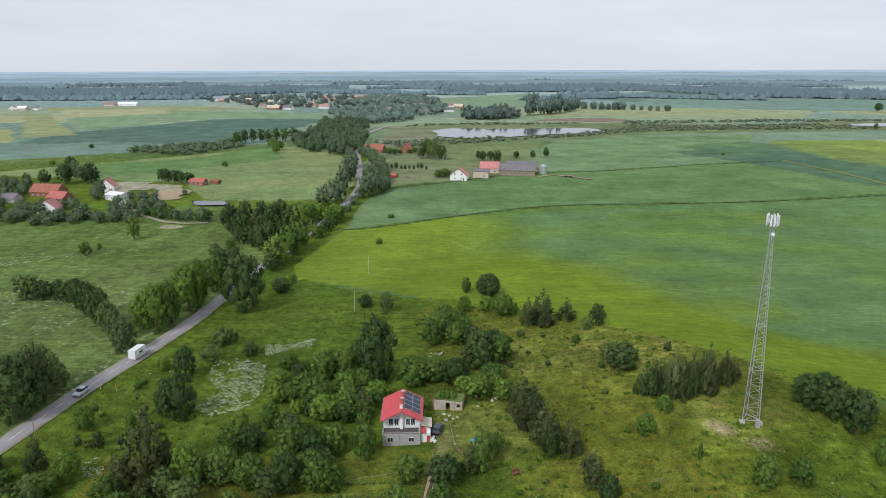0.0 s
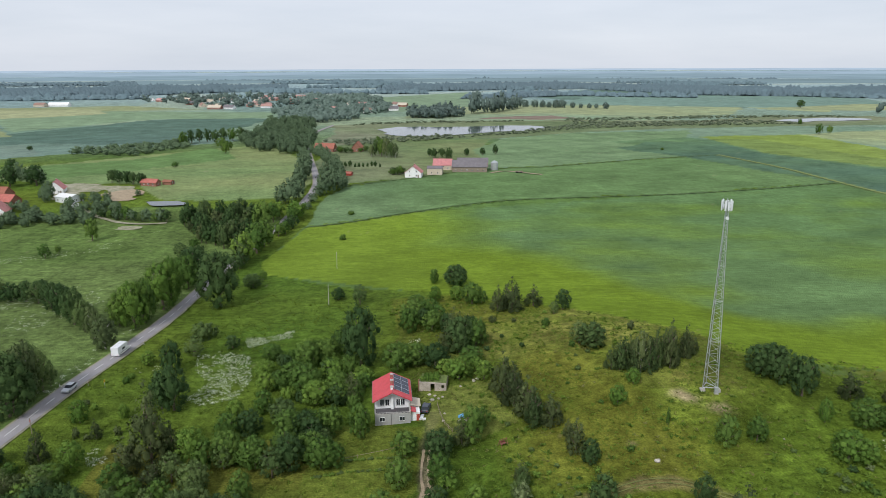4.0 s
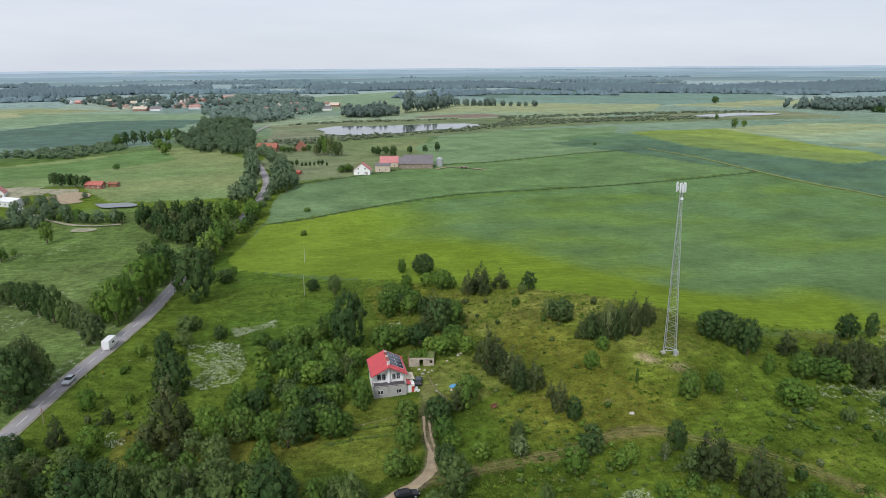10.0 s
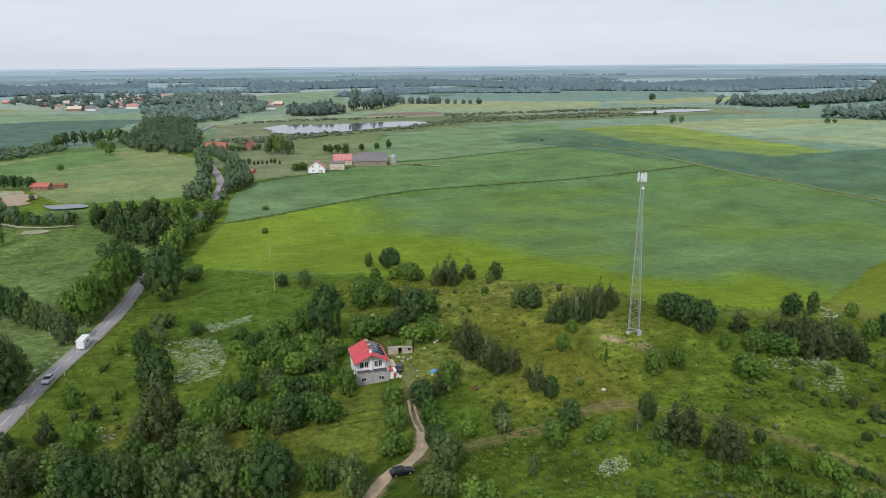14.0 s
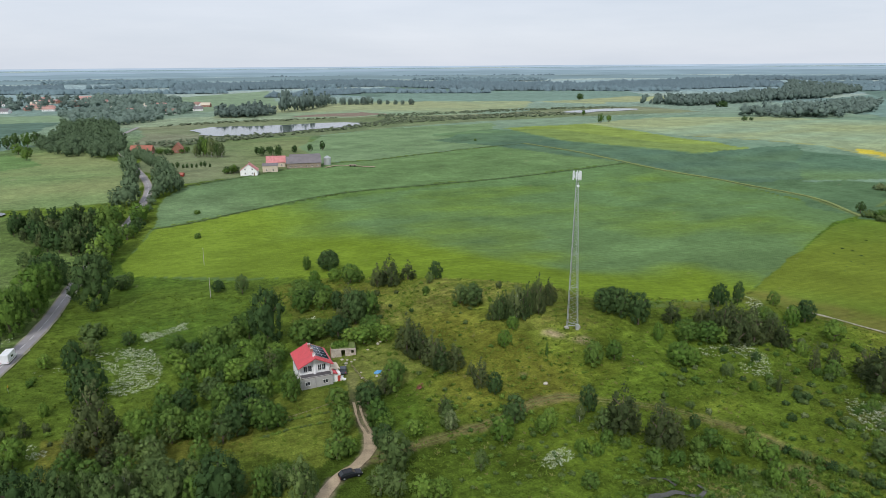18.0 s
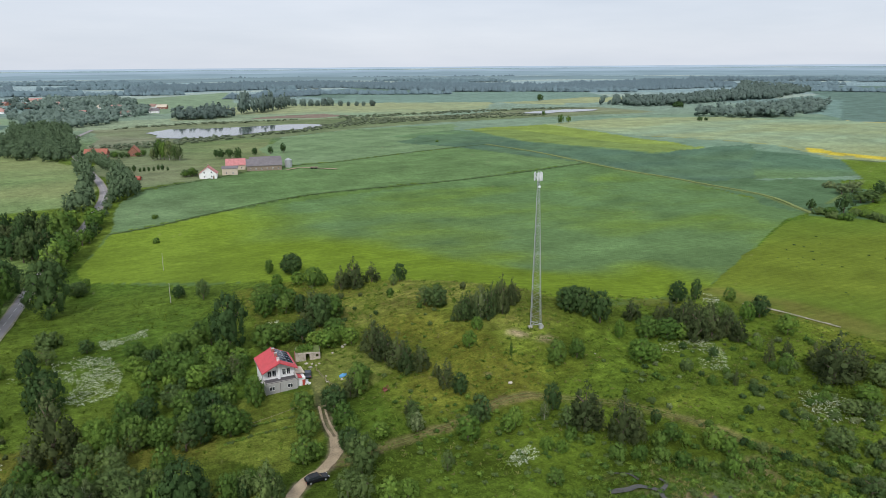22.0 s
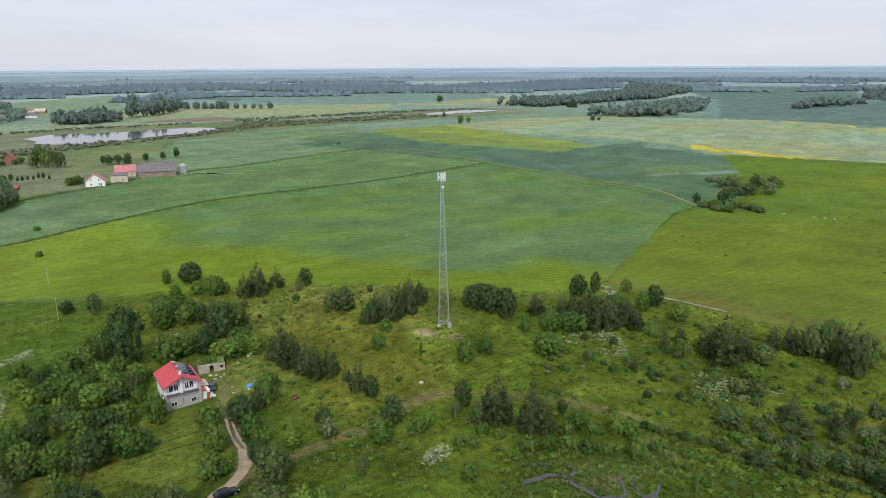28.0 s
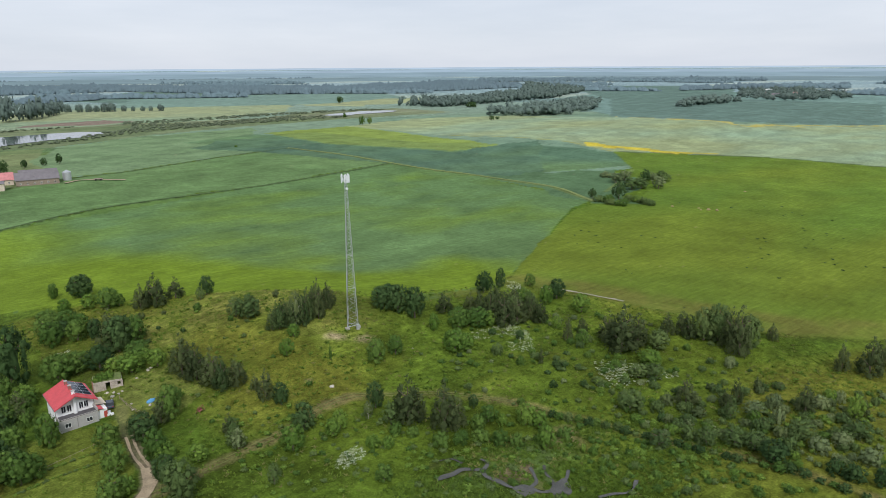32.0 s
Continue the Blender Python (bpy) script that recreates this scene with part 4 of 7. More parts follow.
def row(pts, gap, seed, kinds, size, tall, group, jitter=1.5):
    g = np.random.default_rng(seed)
    for x, y in smooth_line(pts, gap):
        f = g.uniform(0.75, 1.25)
        tree(kinds[int(g.integers(len(kinds)))], x + g.uniform(-jitter, jitter), y + g.uniform(-jitter, jitter), size * f, tall * f, group)

# ---- the mast ----
MX, MY = 65.9, 135.7
MZ = ground_z(MX, MY)
TOP = 45.0 - MZ
mast = thing("radio_mast", MX, MY, MZ, -8, "tall galvanised steel lattice mast with white antenna panels", "mast")


def leg_at(k, z):
    r = 1.75 * (1 - z / TOP) + 0.3
    a = math.radians(90 + 120 * k)
    return Vector((r * math.cos(a), r * math.sin(a), z))


for k in range(3):
    bm = bmesh.new()
    rod(bm, leg_at(k, 0.3), leg_at(k, TOP * 0.5), 0.085, 0.07, 8)
    rod(bm, leg_at(k, TOP * 0.5), leg_at(k, TOP - 3), 0.07, 0.055, 8)
    part("leg", bm, STEEL, mast)
    foot = leg_at(k, 0)
    part("footing", boxed(foot.x - 0.55, foot.x + 0.55, foot.y - 0.55, foot.y + 0.55, -0.5, 0.34, 0.04), CONCRETE, mast, "square concrete footing")
levels = [0.45]
while levels[-1] < TOP - 4:
    levels.append(levels[-1] + 3.1 - 1.9 * levels[-1] / TOP)
for a, b in zip(levels, levels[1:]):
    for k in range(3):
        mid = (a + b) / 2
        part("brace", rods([(leg_at(k, a), leg_at((k + 1) % 3, mid)), (leg_at((k + 1) % 3, mid), leg_at(k, b))], 0.036, 5), STEEL, mast)
for z in levels[::4]:
    part("horizontal_frame", rods([(leg_at(k, z), leg_at((k + 1) % 3, z)) for k in range(3)], 0.05, 5), STEEL, mast)
part("base_frame", rods([(leg_at(k, 0.5), leg_at((k + 1) % 3, 0.5)) for k in range(3)], 0.1, 6), STEEL, mast)
lad = bmesh.new()
inner = [leg_at(2, z) * 0.72 for z in (0, 1)]
for s in (-0.2, 0.2):
    rod(lad, leg_at(2, 0.4) + Vector((-0.25 + s, 0.3, 0)), leg_at(2, TOP - 3) + Vector((-0.1 + s, 0.12, 0)), 0.03, sides=4)
for i in range(130):
    z = 0.6 + i * (TOP - 4) / 130
    f = (z - 0.4) / (TOP - 3.4)
    p = leg_at(2, z) + Vector((-0.25 + 0.15 * f, 0.3 - 0.18 * f, 0))
    rod(lad, p + Vector((-0.2, 0, 0)), p + Vector((0.2, 0, 0)), 0.018, sides=4)
part("ladder", lad, STEEL, mast, "steel climbing ladder")
part("cable_run", rods([(leg_at(1, 0.4) * 0.85, leg_at(1, TOP - 3) * 0.8), (leg_at(1, 0.4) * 0.85 + Vector((0.12, 0, 0)), leg_at(1, TOP - 3) * 0.8 + Vector((0.1, 0, 0)))], 0.03, 5), ROOF_GREY, mast, "grey antenna cables")
part("top_pole", rod(bmesh.new(), (0, 0, TOP - 3.6), (0, 0, TOP + 0.1), 0.1, 0.07, 8), STEEL, mast)
for zr in (TOP - 2.1, TOP - 0.7):
    part("antenna_ring", rods([((0.95 * math.cos(a), 0.95 * math.sin(a), z), (0.95 * math.cos(a + 0.5236), 0.95 * math.sin(a + 0.5236), z)) for z in (zr,) for a in [i * 0.5236 for i in range(12)]] + [((0, 0, z), (0.95 * math.cos(a), 0.95 * math.sin(a), z)) for z in (zr,) for a in (0.3, 2.4, 4.5)], 0.045, 5), STEEL, mast)
for i in range(9):
    a = math.radians(-90 + 120 * (i // 3) + (i % 3 - 1) * 32)
    ob = part("antenna_panel", boxed(-0.19, 0.19, -0.09, 0.09, -1.25, 1.15 - 0.25 * (i % 2), 0.04), PANEL_WHITE, mast, "white antenna panel")
    ob.matrix_local = pose(1.16 * math.cos(a), 1.16 * math.sin(a), TOP - 1.3, 0, 0, math.degrees(a) + 90)
for i in range(3):
    a = math.radians(-60 + 120 * i)
    ob = part("radio_unit", boxed(-0.2, 0.2, -0.14, 0.14, -0.4, 0.4, 0.03), PANEL_WHITE, mast, "pale grey radio unit")
    ob.matrix_local = pose(0.75 * math.cos(a), 0.75 * math.sin(a), TOP - 1.5, 0, 0, math.degrees(a) + 90)
bm = bmesh.new()
rod(bm, (0.1, -0.45, TOP - 4.2), (0.1, -0.85, TOP - 4.2), 0.36, 0.34, 16)
rod(bm, (0.1, -0.1, TOP - 4.2), (0.1, -0.45, TOP - 4.2), 0.06, 0.06, 6)
part("dish", bm, PANEL_WHITE, mast, "white round microwave dish")
cab = thing("equipment_cabinet", MX + 0.9, MY - 2.0, ground_z(MX + 0.9, MY - 2.0), -8, "pale grey equipment cabinet at the mast's foot", "cabinet")
part("body", boxed(-0.45, 0.45, -0.35, 0.35, 0.1, 1.55, 0.03), STEEL, cab)
part("plinth", boxed(-0.5, 0.5, -0.4, 0.4, -0.2, 0.1), CONCRETE, cab)
part("cabinet_door", boxed(-0.4, 0.4, -0.375, -0.352, 0.2, 1.45, 0.008), STEEL, cab)


# ---- buildings ----
def slab(points, thick):
    """A flat sheet through four corners with thickness below it."""
    bm = bmesh.new()
    top = [bm.verts.new(p) for p in points]
    low = [bm.verts.new((p[0], p[1], p[2] - thick)) for p in points]
    bm.faces.new(top)
    bm.faces.new(low[::-1])
    n = len(points)
    for i in range(n):
        bm.faces.new((top[i], low[i], low[(i + 1) % n], top[(i + 1) % n]))
    bmesh.ops.recalc_face_normals(bm, faces=bm.faces)
    return bm


def window(parent, x, y, z, w, h, turn=0, two=True):
    """A framed window on a wall that faces -y of its own frame."""
    fr = bmesh.new()
    t = 0.07
    for b in ((-w / 2, w / 2, -0.06, 0.02, -h / 2, -h / 2 + t), (-w / 2, w / 2, -0.06, 0.02, h / 2 - t, h / 2), (-w / 2, -w / 2 + t, -0.06, 0.02, -h / 2 + t, h / 2 - t), (w / 2 - t, w / 2, -0.06, 0.02, -h / 2 + t, h / 2 - t)):
        box(fr, *b)
    if two:
        box(fr, -t / 2, t / 2, -0.06, 0.02, -h / 2 + t, h / 2 - t)
    ob = part("window", fr, FRAME_WHITE, parent)
    ob.matrix_local = pose(x, y, z, 0, 0, turn)
    part("pane", boxed(-w / 2 + t, w / 2 - t, -0.02, 0.015, -h / 2 + t, h / 2 - t), GLASS, ob, "dark window glass")
    part("sill", boxed(-w / 2 - 0.06, w / 2 + 0.06, -0.14, 0.02, -h / 2 - 0.05, -h / 2 - 0.004), CONCRETE, ob)
    return ob


def cottage(x, y, turn, w, d, eave, ridge, wall, roof, label, windows=2, chimney=True, group="", category="house", name="house", storeys=1):
    """A gabled house: walls, two roof slopes, windows on the gable and along the sides, a door and a chimney."""
    z = min(ground_z(x + i, y + j) for i in (-w / 2, w / 2) for j in (-d / 2, d / 2))
    h = thing(name, x, y, z, turn, label, category, group)
    part("wall", prism([(-w / 2, -0.6), (w / 2, -0.6), (w / 2, eave), (0, ridge), (-w / 2, eave)], -d / 2, d / 2), wall, h)
    o = 0.45
    drop = (ridge - eave) / (w / 2) * o
    for s in (-1, 1):
        part("roof", slab([(0, -d / 2 - o, ridge + 0.16), (s * (w / 2 + o), -d / 2 - o, eave - drop + 0.16), (s * (w / 2 + o), d / 2 + o, eave - drop + 0.16), (0, d / 2 + o, ridge + 0.16)], 0.14), roof, h)
    part("ridge_cap", rod(bmesh.new(), (0, -d / 2 - o, ridge + 0.16), (0, d / 2 + o, ridge + 0.16), 0.1, sides=6), roof, h)
    if chimney:
        ch = part("chimney", boxed(-0.3, 0.3, d * 0.15, d * 0.15 + 0.55, ridge - 0.6, ridge + 1.0, 0.03), BRICK, h)
        part("chimney_cap", boxed(-0.36, 0.36, d * 0.15 - 0.06, d * 0.15 + 0.61, ridge + 1.004, ridge + 1.1), CONCRETE, ch)
    for st in range(storeys):
        zz = 1.5 + 2.7 * st
        if zz + 0.6 < eave + (ridge - eave) * 0.5:
            for i in range(windows):
                xx = (i - (windows - 1) / 2) * w / (windows + 0.4)
                window(h, xx, -d / 2, zz, 0.9, 1.1)
        if zz + 0.6 < eave:
            for i in range(max(2, int(d / 3.5))):
                yy = (i - (max(2, int(d / 3.5)) - 1) / 2) * d / (max(2, int(d / 3.5)) + 0.3)
                window(h, w / 2, yy, zz, 0.9, 1.1, 90)
                window(h, -w / 2, yy, zz, 0.9, 1.1, -90)
    part("door", boxed(w * 0.28, w * 0.28 + 0.9, -d / 2 - 0.05, -d / 2 - 0.004, 0, 2.0, 0.01), WOOD, h)
    return h


# the house by the drive: grey ground floor with a roof terrace, white upper floor under a red sheet roof
HX, HY = -9.0, 133.4
HZ = -5.15
house = thing("house", HX, HY, HZ, 0.5, "white two-storey house with red sheet roof and grey base", "house")
part("lower_wall", boxed(-4.0, 4.05, 0, 2.9, -0.6, 2.7), RENDER_GREY, house, "grey rendered lower storey")
part("plinth", boxed(-4.05, 4.1, -0.05, 2.85, -0.65, 0.22), CONCRETE, house)
part("wall", prism([(-4.0, -0.6), (4.0, -0.6), (4.0, 5.55), (0, 7.45), (-4.0, 5.55)], 2.904, 11.3), RENDER_WHITE, house, "white rendered walls with a gable")
part("terrace_floor", boxed(-3.85, 3.9, 0.15, 2.9, 2.7, 2.76), BITUMEN, house, "dark bitumen terrace deck")
for b in ((-4.05, 4.1, -0.06, 0.14, 2.7, 2.84), (-4.05, -3.86, 0.144, 2.9, 2.7, 3.1), (3.91, 4.1, 0.144, 2.9, 2.7, 3.1)):
    part("parapet", boxed(*b, 0.02), CONCRETE, house)
for i in range(26):
    part("baluster", boxed(-3.98 + i * 0.315, -3.9 + i * 0.315, -0.02, 0.06, 2.84, 3.1), RENDER_GREY, house)
part("handrail", boxed(-4.05, 4.1, -0.05, 0.1, 3.1, 3.16, 0.01), CONCRETE, house)
part("corner_wall", boxed(3.7, 4.08, 0.14, 2.9, 3.104, 3.7, 0.03), CONCRETE, house, "stub of rough concrete wall")
for s in (-1, 1):
    ins, out = (0, 1.25, 7.72), 4.5
    sl = part("roof_slope", slab([(0, 0.85, 7.66), (s * out, 0.85, 5.46), (s * out, 11.8, 5.46), (0, 11.8, 7.66)], 0.12), TILE_RED, house, "red profiled sheet roof slope")
    for i in range(27):
        yy = 1.0 + i * 0.412
        bm = bmesh.new()
        rod(bm, (0, yy, 7.665), (s * out, yy, 5.465), 0.022, sides=4)
        part("seam", bm, TILE_RED, sl)
part("ridge_cap", rod(bmesh.new(), (0, 0.83, 7.68), (0, 11.82, 7.68), 0.12, sides=8), TILE_RED, house)
for s in (-1, 1):
    part("barge_board", slab([(0, 0.8, 7.68), (s * 4.52, 0.8, 5.47), (s * 4.52, 0.85, 5.47), (0, 0.85, 7.68)], 0.26), TILE_RED, house)
    gut = part("gutter", rod(bmesh.new(), (s * 4.55, 0.85, 5.36), (s * 4.55, 11.8, 5.36), 0.07, sides=8), ROOF_GREY, house)
    part("downpipe", rod(bmesh.new(), (s * 4.08, 2.8, 0.1), (s * 4.08, 2.8, 5.3), 0.045, sides=6), ROOF_GREY, gut)
slope = math.degrees(math.atan2(2.2, 4.5))
for i in range(4):
    for j in range(2):
        p = part("solar_panel", boxed(-0.92, 0.92, -0.98, 0.98, 0, 0.04, 0.008), SOLAR, house, "dark blue solar panel")
        p.matrix_local = pose(1.35 + 1.72 * j, 4.0 + i * 2.05, 7.66 - (1.35 + 1.72 * j) * 2.2 / 4.5 + 0.09, 0, slope, 0)
        fr = bmesh.new()
        for b in ((-0.95, 0.95, -1.0, -0.97, -0.01, 0.05), (-0.95, 0.95, 0.97, 1.0, -0.01, 0.05), (-0.95, -0.92, -0.97, 0.97, -0.01, 0.05), (0.92, 0.95, -0.97, 0.97, -0.01, 0.05)):
            box(fr, *b)
        part("panel_frame", fr, STEEL, p)
for x0, y0, z0, z1 in ((-0.35, 2.2, 2.76, 8.3), (-0.3, 5.2, 7.2, 8.5), (-0.3, 8.6, 7.2, 8.4)):
    c = part("chimney", boxed(x0, x0 + 0.62, y0, y0 + 0.6, z0, z1, 0.03), RENDER_WHITE if z0 < 5 else BRICK, house, "tall rendered chimney stack" if z0 < 5 else "short brick chimney")
    part("chimney_cap", boxed(x0 - 0.08, x0 + 0.7, y0 - 0.08, y0 + 0.68, z1 + 0.004, z1 + 0.1, 0.01), CONCRETE, c)
for xx in (-2.35, -1.15, 1.35, 2.4):
    window(house, xx, 2.9, 4.2, 0.95, 1.6)
for xx in (-2.4, 2.1):
    window(house, xx, 0, 1.5, 1.3, 1.05)
for yy in (4.5, 8.5):
    for zz in (1.6, 4.4):
        window(house, 4.0, yy, zz, 1.0, 1.2, 90)
        window(house, -4.0, yy, zz, 1.0, 1.2, -90)
part("drainpipe", rod(bmesh.new(), (-0.35, -0.06, 0.2), (-0.35, -0.06, 2.75), 0.05, sides=6), ROOF_GREY, house)
# low porch on the east side
porch = part("porch", boxed(4.1, 6.2, 0.8, 6.4, -0.5, 2.55), RENDER_WHITE, house, "low white side porch")
part("porch_roof", slab([(4.1, 2.6, 3.5), (6.5, 2.6, 3.1), (6.5, 6.6, 3.1), (4.1, 6.6, 3.5)], 0.12), CREAM, porch, "pale flat porch roof")
part("porch_canopy", slab([(4.1, 0.2, 3.25), (5.3, 0.2, 2.85), (5.3, 2.5, 2.85), (4.1, 2.5, 3.25)], 0.1), TILE_RED, porch, "small red canopy")
part("porch_door", boxed(5.4, 6.15, 0.74, 0.796, 0, 2.0, 0.01), RED_PAINT, porch)
part("step", boxed(4.3, 6.4, -0.9, 0.78, -0.4, 0.16, 0.02), CONCRETE, house)
part("paving", boxed(-2.0, 4.2, -0.75, -0.06, -0.3, 0.07, 0.02), CONCRETE, house, "strip of pale paving slabs")

for x, y, s, turn in ((-2.6, 134.6, 0.5, 20), (-2.2, 135.6, 0.4, 60), (-1.9, 134.2, 0.35, 10)):
    bx = thing("storage_crate", x, y, ground_z(x, y), turn, "white plastic crate standing beside the porch", "crate", "crates by the porch")
    part("body", boxed(-s, s, -s * 0.7, s * 0.7, 0, s * 1.1, 0.03), FRAME_WHITE, bx)
    part("lid", boxed(-s - 0.03, s + 0.03, -s * 0.7 - 0.03, s * 0.7 + 0.03, s * 1.1 + 0.004, s * 1.1 + 0.06, 0.01), PANEL_WHITE, bx)

# ruined outbuilding grown over with greenery
ruin = thing("outbuilding", 1.0, 147.2, ground_z(1.0, 147.2), -12, "ruined low concrete outbuilding with an overgrown roof", "outbuilding")
for b in ((-3.3, -0.5, 0, 0.3, -0.4, 2.3), (0.5, 2.2, 0, 0.3, -0.4, 2.25), (2.9, 3.4, 0, 0.3, -0.4, 2.2), (-0.5, 0.5, 0, 0.3, 1.9, 2.3), (2.2, 2.9, 0, 0.3, -0.4, 0.9), (2.2, 2.9, 0, 0.3, 1.7, 2.2), (-3.3, -3.0, 0.304, 4.2, -0.4, 2.3), (3.1, 3.4, 0.304, 4.2, -0.4, 2.0), (-3.3, 3.4, 4.204, 4.5, -0.4, 2.2)):
    part("wall", boxed(*b, 0.03), OLD_WALL, ruin)
part("earth_roof", slab([(-3.2, 0.6, 2.35), (3.3, 0.6, 2.2), (3.3, 4.6, 2.3), (-3.2, 4.6, 2.5)], 0.2), MOSS, ruin, "sagging roof covered in moss and soil")
part("broken_gable", prism([(-3.55, -0.4), (-3.32, -0.4), (-3.32, 3.0), (-3.55, 2.7)], -0.1, 0.5), BRICK, ruin)
for i in range(7):
    tree("lime", 0.2 + 0.9 * (i % 4) - 1.6 + 0.3 * i, 149 + 1.4 * (i // 4), 1.0, 1.5, "greenery on the ruin").location.z += 2.0


def car(x, y, turn, paint, label, name="car", z=None, length=4.4, wide=1.78, tall=1.46, van=False):
    c = thing(name, x, y, ground_z(x, y) + 0.16 if z is None else z, turn, label, "car")
    L, W = length, wide
    hood, tail = 0.86, 0.92
    if van:
        prof = [(-L / 2, 0.35), (L / 2 - 0.1, 0.35), (L / 2, 0.6), (L / 2 - 0.05, 1.0), (L / 2 - 0.9, 1.25), (L / 2 - 1.2, 1.9), (L / 2 - 0.9, 2.4), (L / 2 - 1.2, tall), (-L / 2, tall)]
    else:
        prof = [(-L / 2, 0.42), (-L / 2 + 0.1, 0.26), (L / 2 - 0.15, 0.26), (L / 2, 0.45), (L / 2 - 0.04, 0.72), (L / 2 - 1.15, hood + 0.06), (-L / 2 + 0.1, tail + 0.05), (-L / 2, 0.8)]
    bm = prism(prof, -W / 2, W / 2)
    bmesh.ops.bevel(bm, geom=list(bm.edges), offset=0.05, segments=1, affect="EDGES")
    part("body", bm, paint, c)
    if not van:
        cabin = prism([(L / 2 - 1.25, hood), (L / 2 - 2.0, tall - 0.04), (L / 2 - 2.4, tall), (-L / 2 + 0.65, tall - 0.03), (-L / 2 + 0.12, tail)], -W / 2 + 0.12, W / 2 - 0.12)
        bmesh.ops.bevel(cabin, geom=list(cabin.edges), offset=0.05, segments=1, affect="EDGES")
        part("glasshouse", cabin, GLASS, c, "dark car windows")
        part("car_roof", boxed(-L / 2 + 0.75, L / 2 - 2.05, -W / 2 + 0.16, W / 2 - 0.16, tall - 0.015, tall + 0.03, 0.012), paint, c)
    else:
        part("windscreen", slab([(L / 2 - 0.86, -0.8, 1.32), (L / 2 - 0.86, 0.8, 1.32), (L / 2 - 1.14, 0.75, 1.9), (L / 2 - 1.14, -0.75, 1.9)], 0.04), GLASS, c)
        for s in (-1, 1):
            part("side_window", boxed(-1.0, 0.4, s * W / 2 - 0.015, s * W / 2 + 0.015, 1.4, 1.95), GLASS, c)
        part("stripe", boxed(-L / 2 + 0.3, L / 2 - 1.4, -W / 2 - 0.012, W / 2 + 0.012, 0.8, 0.95), ROOF_GREY, c)
        part("roof_hatch", boxed(-0.4, 0.3, -0.35, 0.35, tall + 0.002, tall + 0.09, 0.02), LAMP_CLEAR, c)
    for sx in (-L / 2 + 0.85, L / 2 - 0.85):
        for sy in (-W / 2 + 0.1, W / 2 - 0.1):
            wheel = part("wheel", rod(bmesh.new(), (sx, sy - 0.11, 0.31), (sx, sy + 0.11, 0.31), 0.31, sides=14), RUBBER, c)
            part("rim", rod(bmesh.new(), (sx, sy - 0.12, 0.31), (sx, sy + 0.12, 0.31), 0.19, sides=10), STEEL, wheel)
    for sy in (-W / 2 + 0.25, W / 2 - 0.25):
        part("headlight", boxed(L / 2 - 0.1, L / 2 + 0.01, sy - 0.16, sy + 0.16, 0.58, 0.72, 0.01), LAMP_CLEAR, c)
        part("tail_light", boxed(-L / 2 - 0.01, -L / 2 + 0.06, sy - 0.14, sy + 0.14, 0.62, 0.78, 0.01), LAMP_RED, c)
    return c


car(-1.2, 138.4, 76, CAR_GREY, "dark blue-grey hatchback parked on the grass beside the house")
car(-10.8, 92.8, 5, CAR_BLACK, "shiny black estate car parked at the bend of the dirt drive", length=4.7)
car(-84.2, 178.6, 81, CAR_WHITE, "white camper van with a grey stripe driving on the country road", "camper_van", ground_z(-84.2, 178.6) + 0.34, 6.2, 2.15, 2.85, True)
car(-88.2, 155.0, -98, CAR_SILVER, "silver car driving on the country road", z=ground_z(-88.2, 155) + 0.32)

# yard clutter
tarp = thing("tarp_heap", 7.0, 134.2, ground_z(7, 134.2), 20, "light blue tarpaulin thrown over a low heap", "tarp")
v, q, t = ball(6, 12)
v = v * (1 + 0.12 * rng.standard_normal((len(v), 1))) * (1.15, 0.75, 0.6)
ob = new("cover", mesh_from("cover", v, q, t, BLUE_TARP))
ob.parent = tarp
for x, y, s in ((6.2, 132.4, 0.5), (7.4, 132.2, 0.45), (8.2, 132.9, 0.4), (0.6, 142.6, 0.6), (2.2, 143.0, 0.45), (3.2, 143.6, 0.4), (0.1, 145.4, 0.5), (11.5, 149.5, 0.6), (8.0, 147.6, 0.4), (3.0, 136.0, 0.35), (2.4, 133.0, 0.4), (74.5, 117.5, 0.28), (44.5, 112.5, 0.7), (12.5, 150.2, 0.45), (1.4, 144.4, 0.5)):
    v, q, t = ball(5, 8)
    v = v * (1 + 0.16 * rng.standard_normal((len(v), 1))) * (s, s * 0.8, s * 0.5)
    ob = new("rubble_stone", mesh_from("rubble_stone", v, q, t, STONE))
    ob.matrix_world = pose(x, y, ground_z(x, y) + s * 0.25, 0, 0, x * 40)
    tagged(ob, "pale lump of rubble lying in the grass", "stone", "rubble in the yard")
# added metal frame that stands in for a reddish bush
swing = thing("red_bush_frame", 14.2, 121.6, ground_z(14.2, 121.6), 30, "rusty red metal frame standing in for a reddish bush", "garden swing")
for s in (-0.9, 0.9):
    part("side_frame", rods([((s, -0.6, 0), (s, 0, 1.5)), ((s, 0.6, 0), (s, 0, 1.5))], 0.06, 6), RUST, swing)
part("top_bar", rods([((-0.9, 0, 1.5), (0.9, 0, 1.5))], 0.06, 6), RUST, swing)
part("bench_seat", boxed(-0.7, 0.7, -0.3, 0.3, 0.45, 0.52, 0.02), RUST, swing)
part("backrest", boxed(-0.7, 0.7, 0.26, 0.32, 0.55, 1.0, 0.02), RUST, swing)
crate = thing("hive_box", 22.3, 144.6, ground_z(22.3, 144.6), 10, "grey wooden box standing at the edge of the lawn", "box")
part("body", boxed(-0.45, 0.45, -0.4, 0.4, 0, 0.75, 0.02), WOOD, crate)
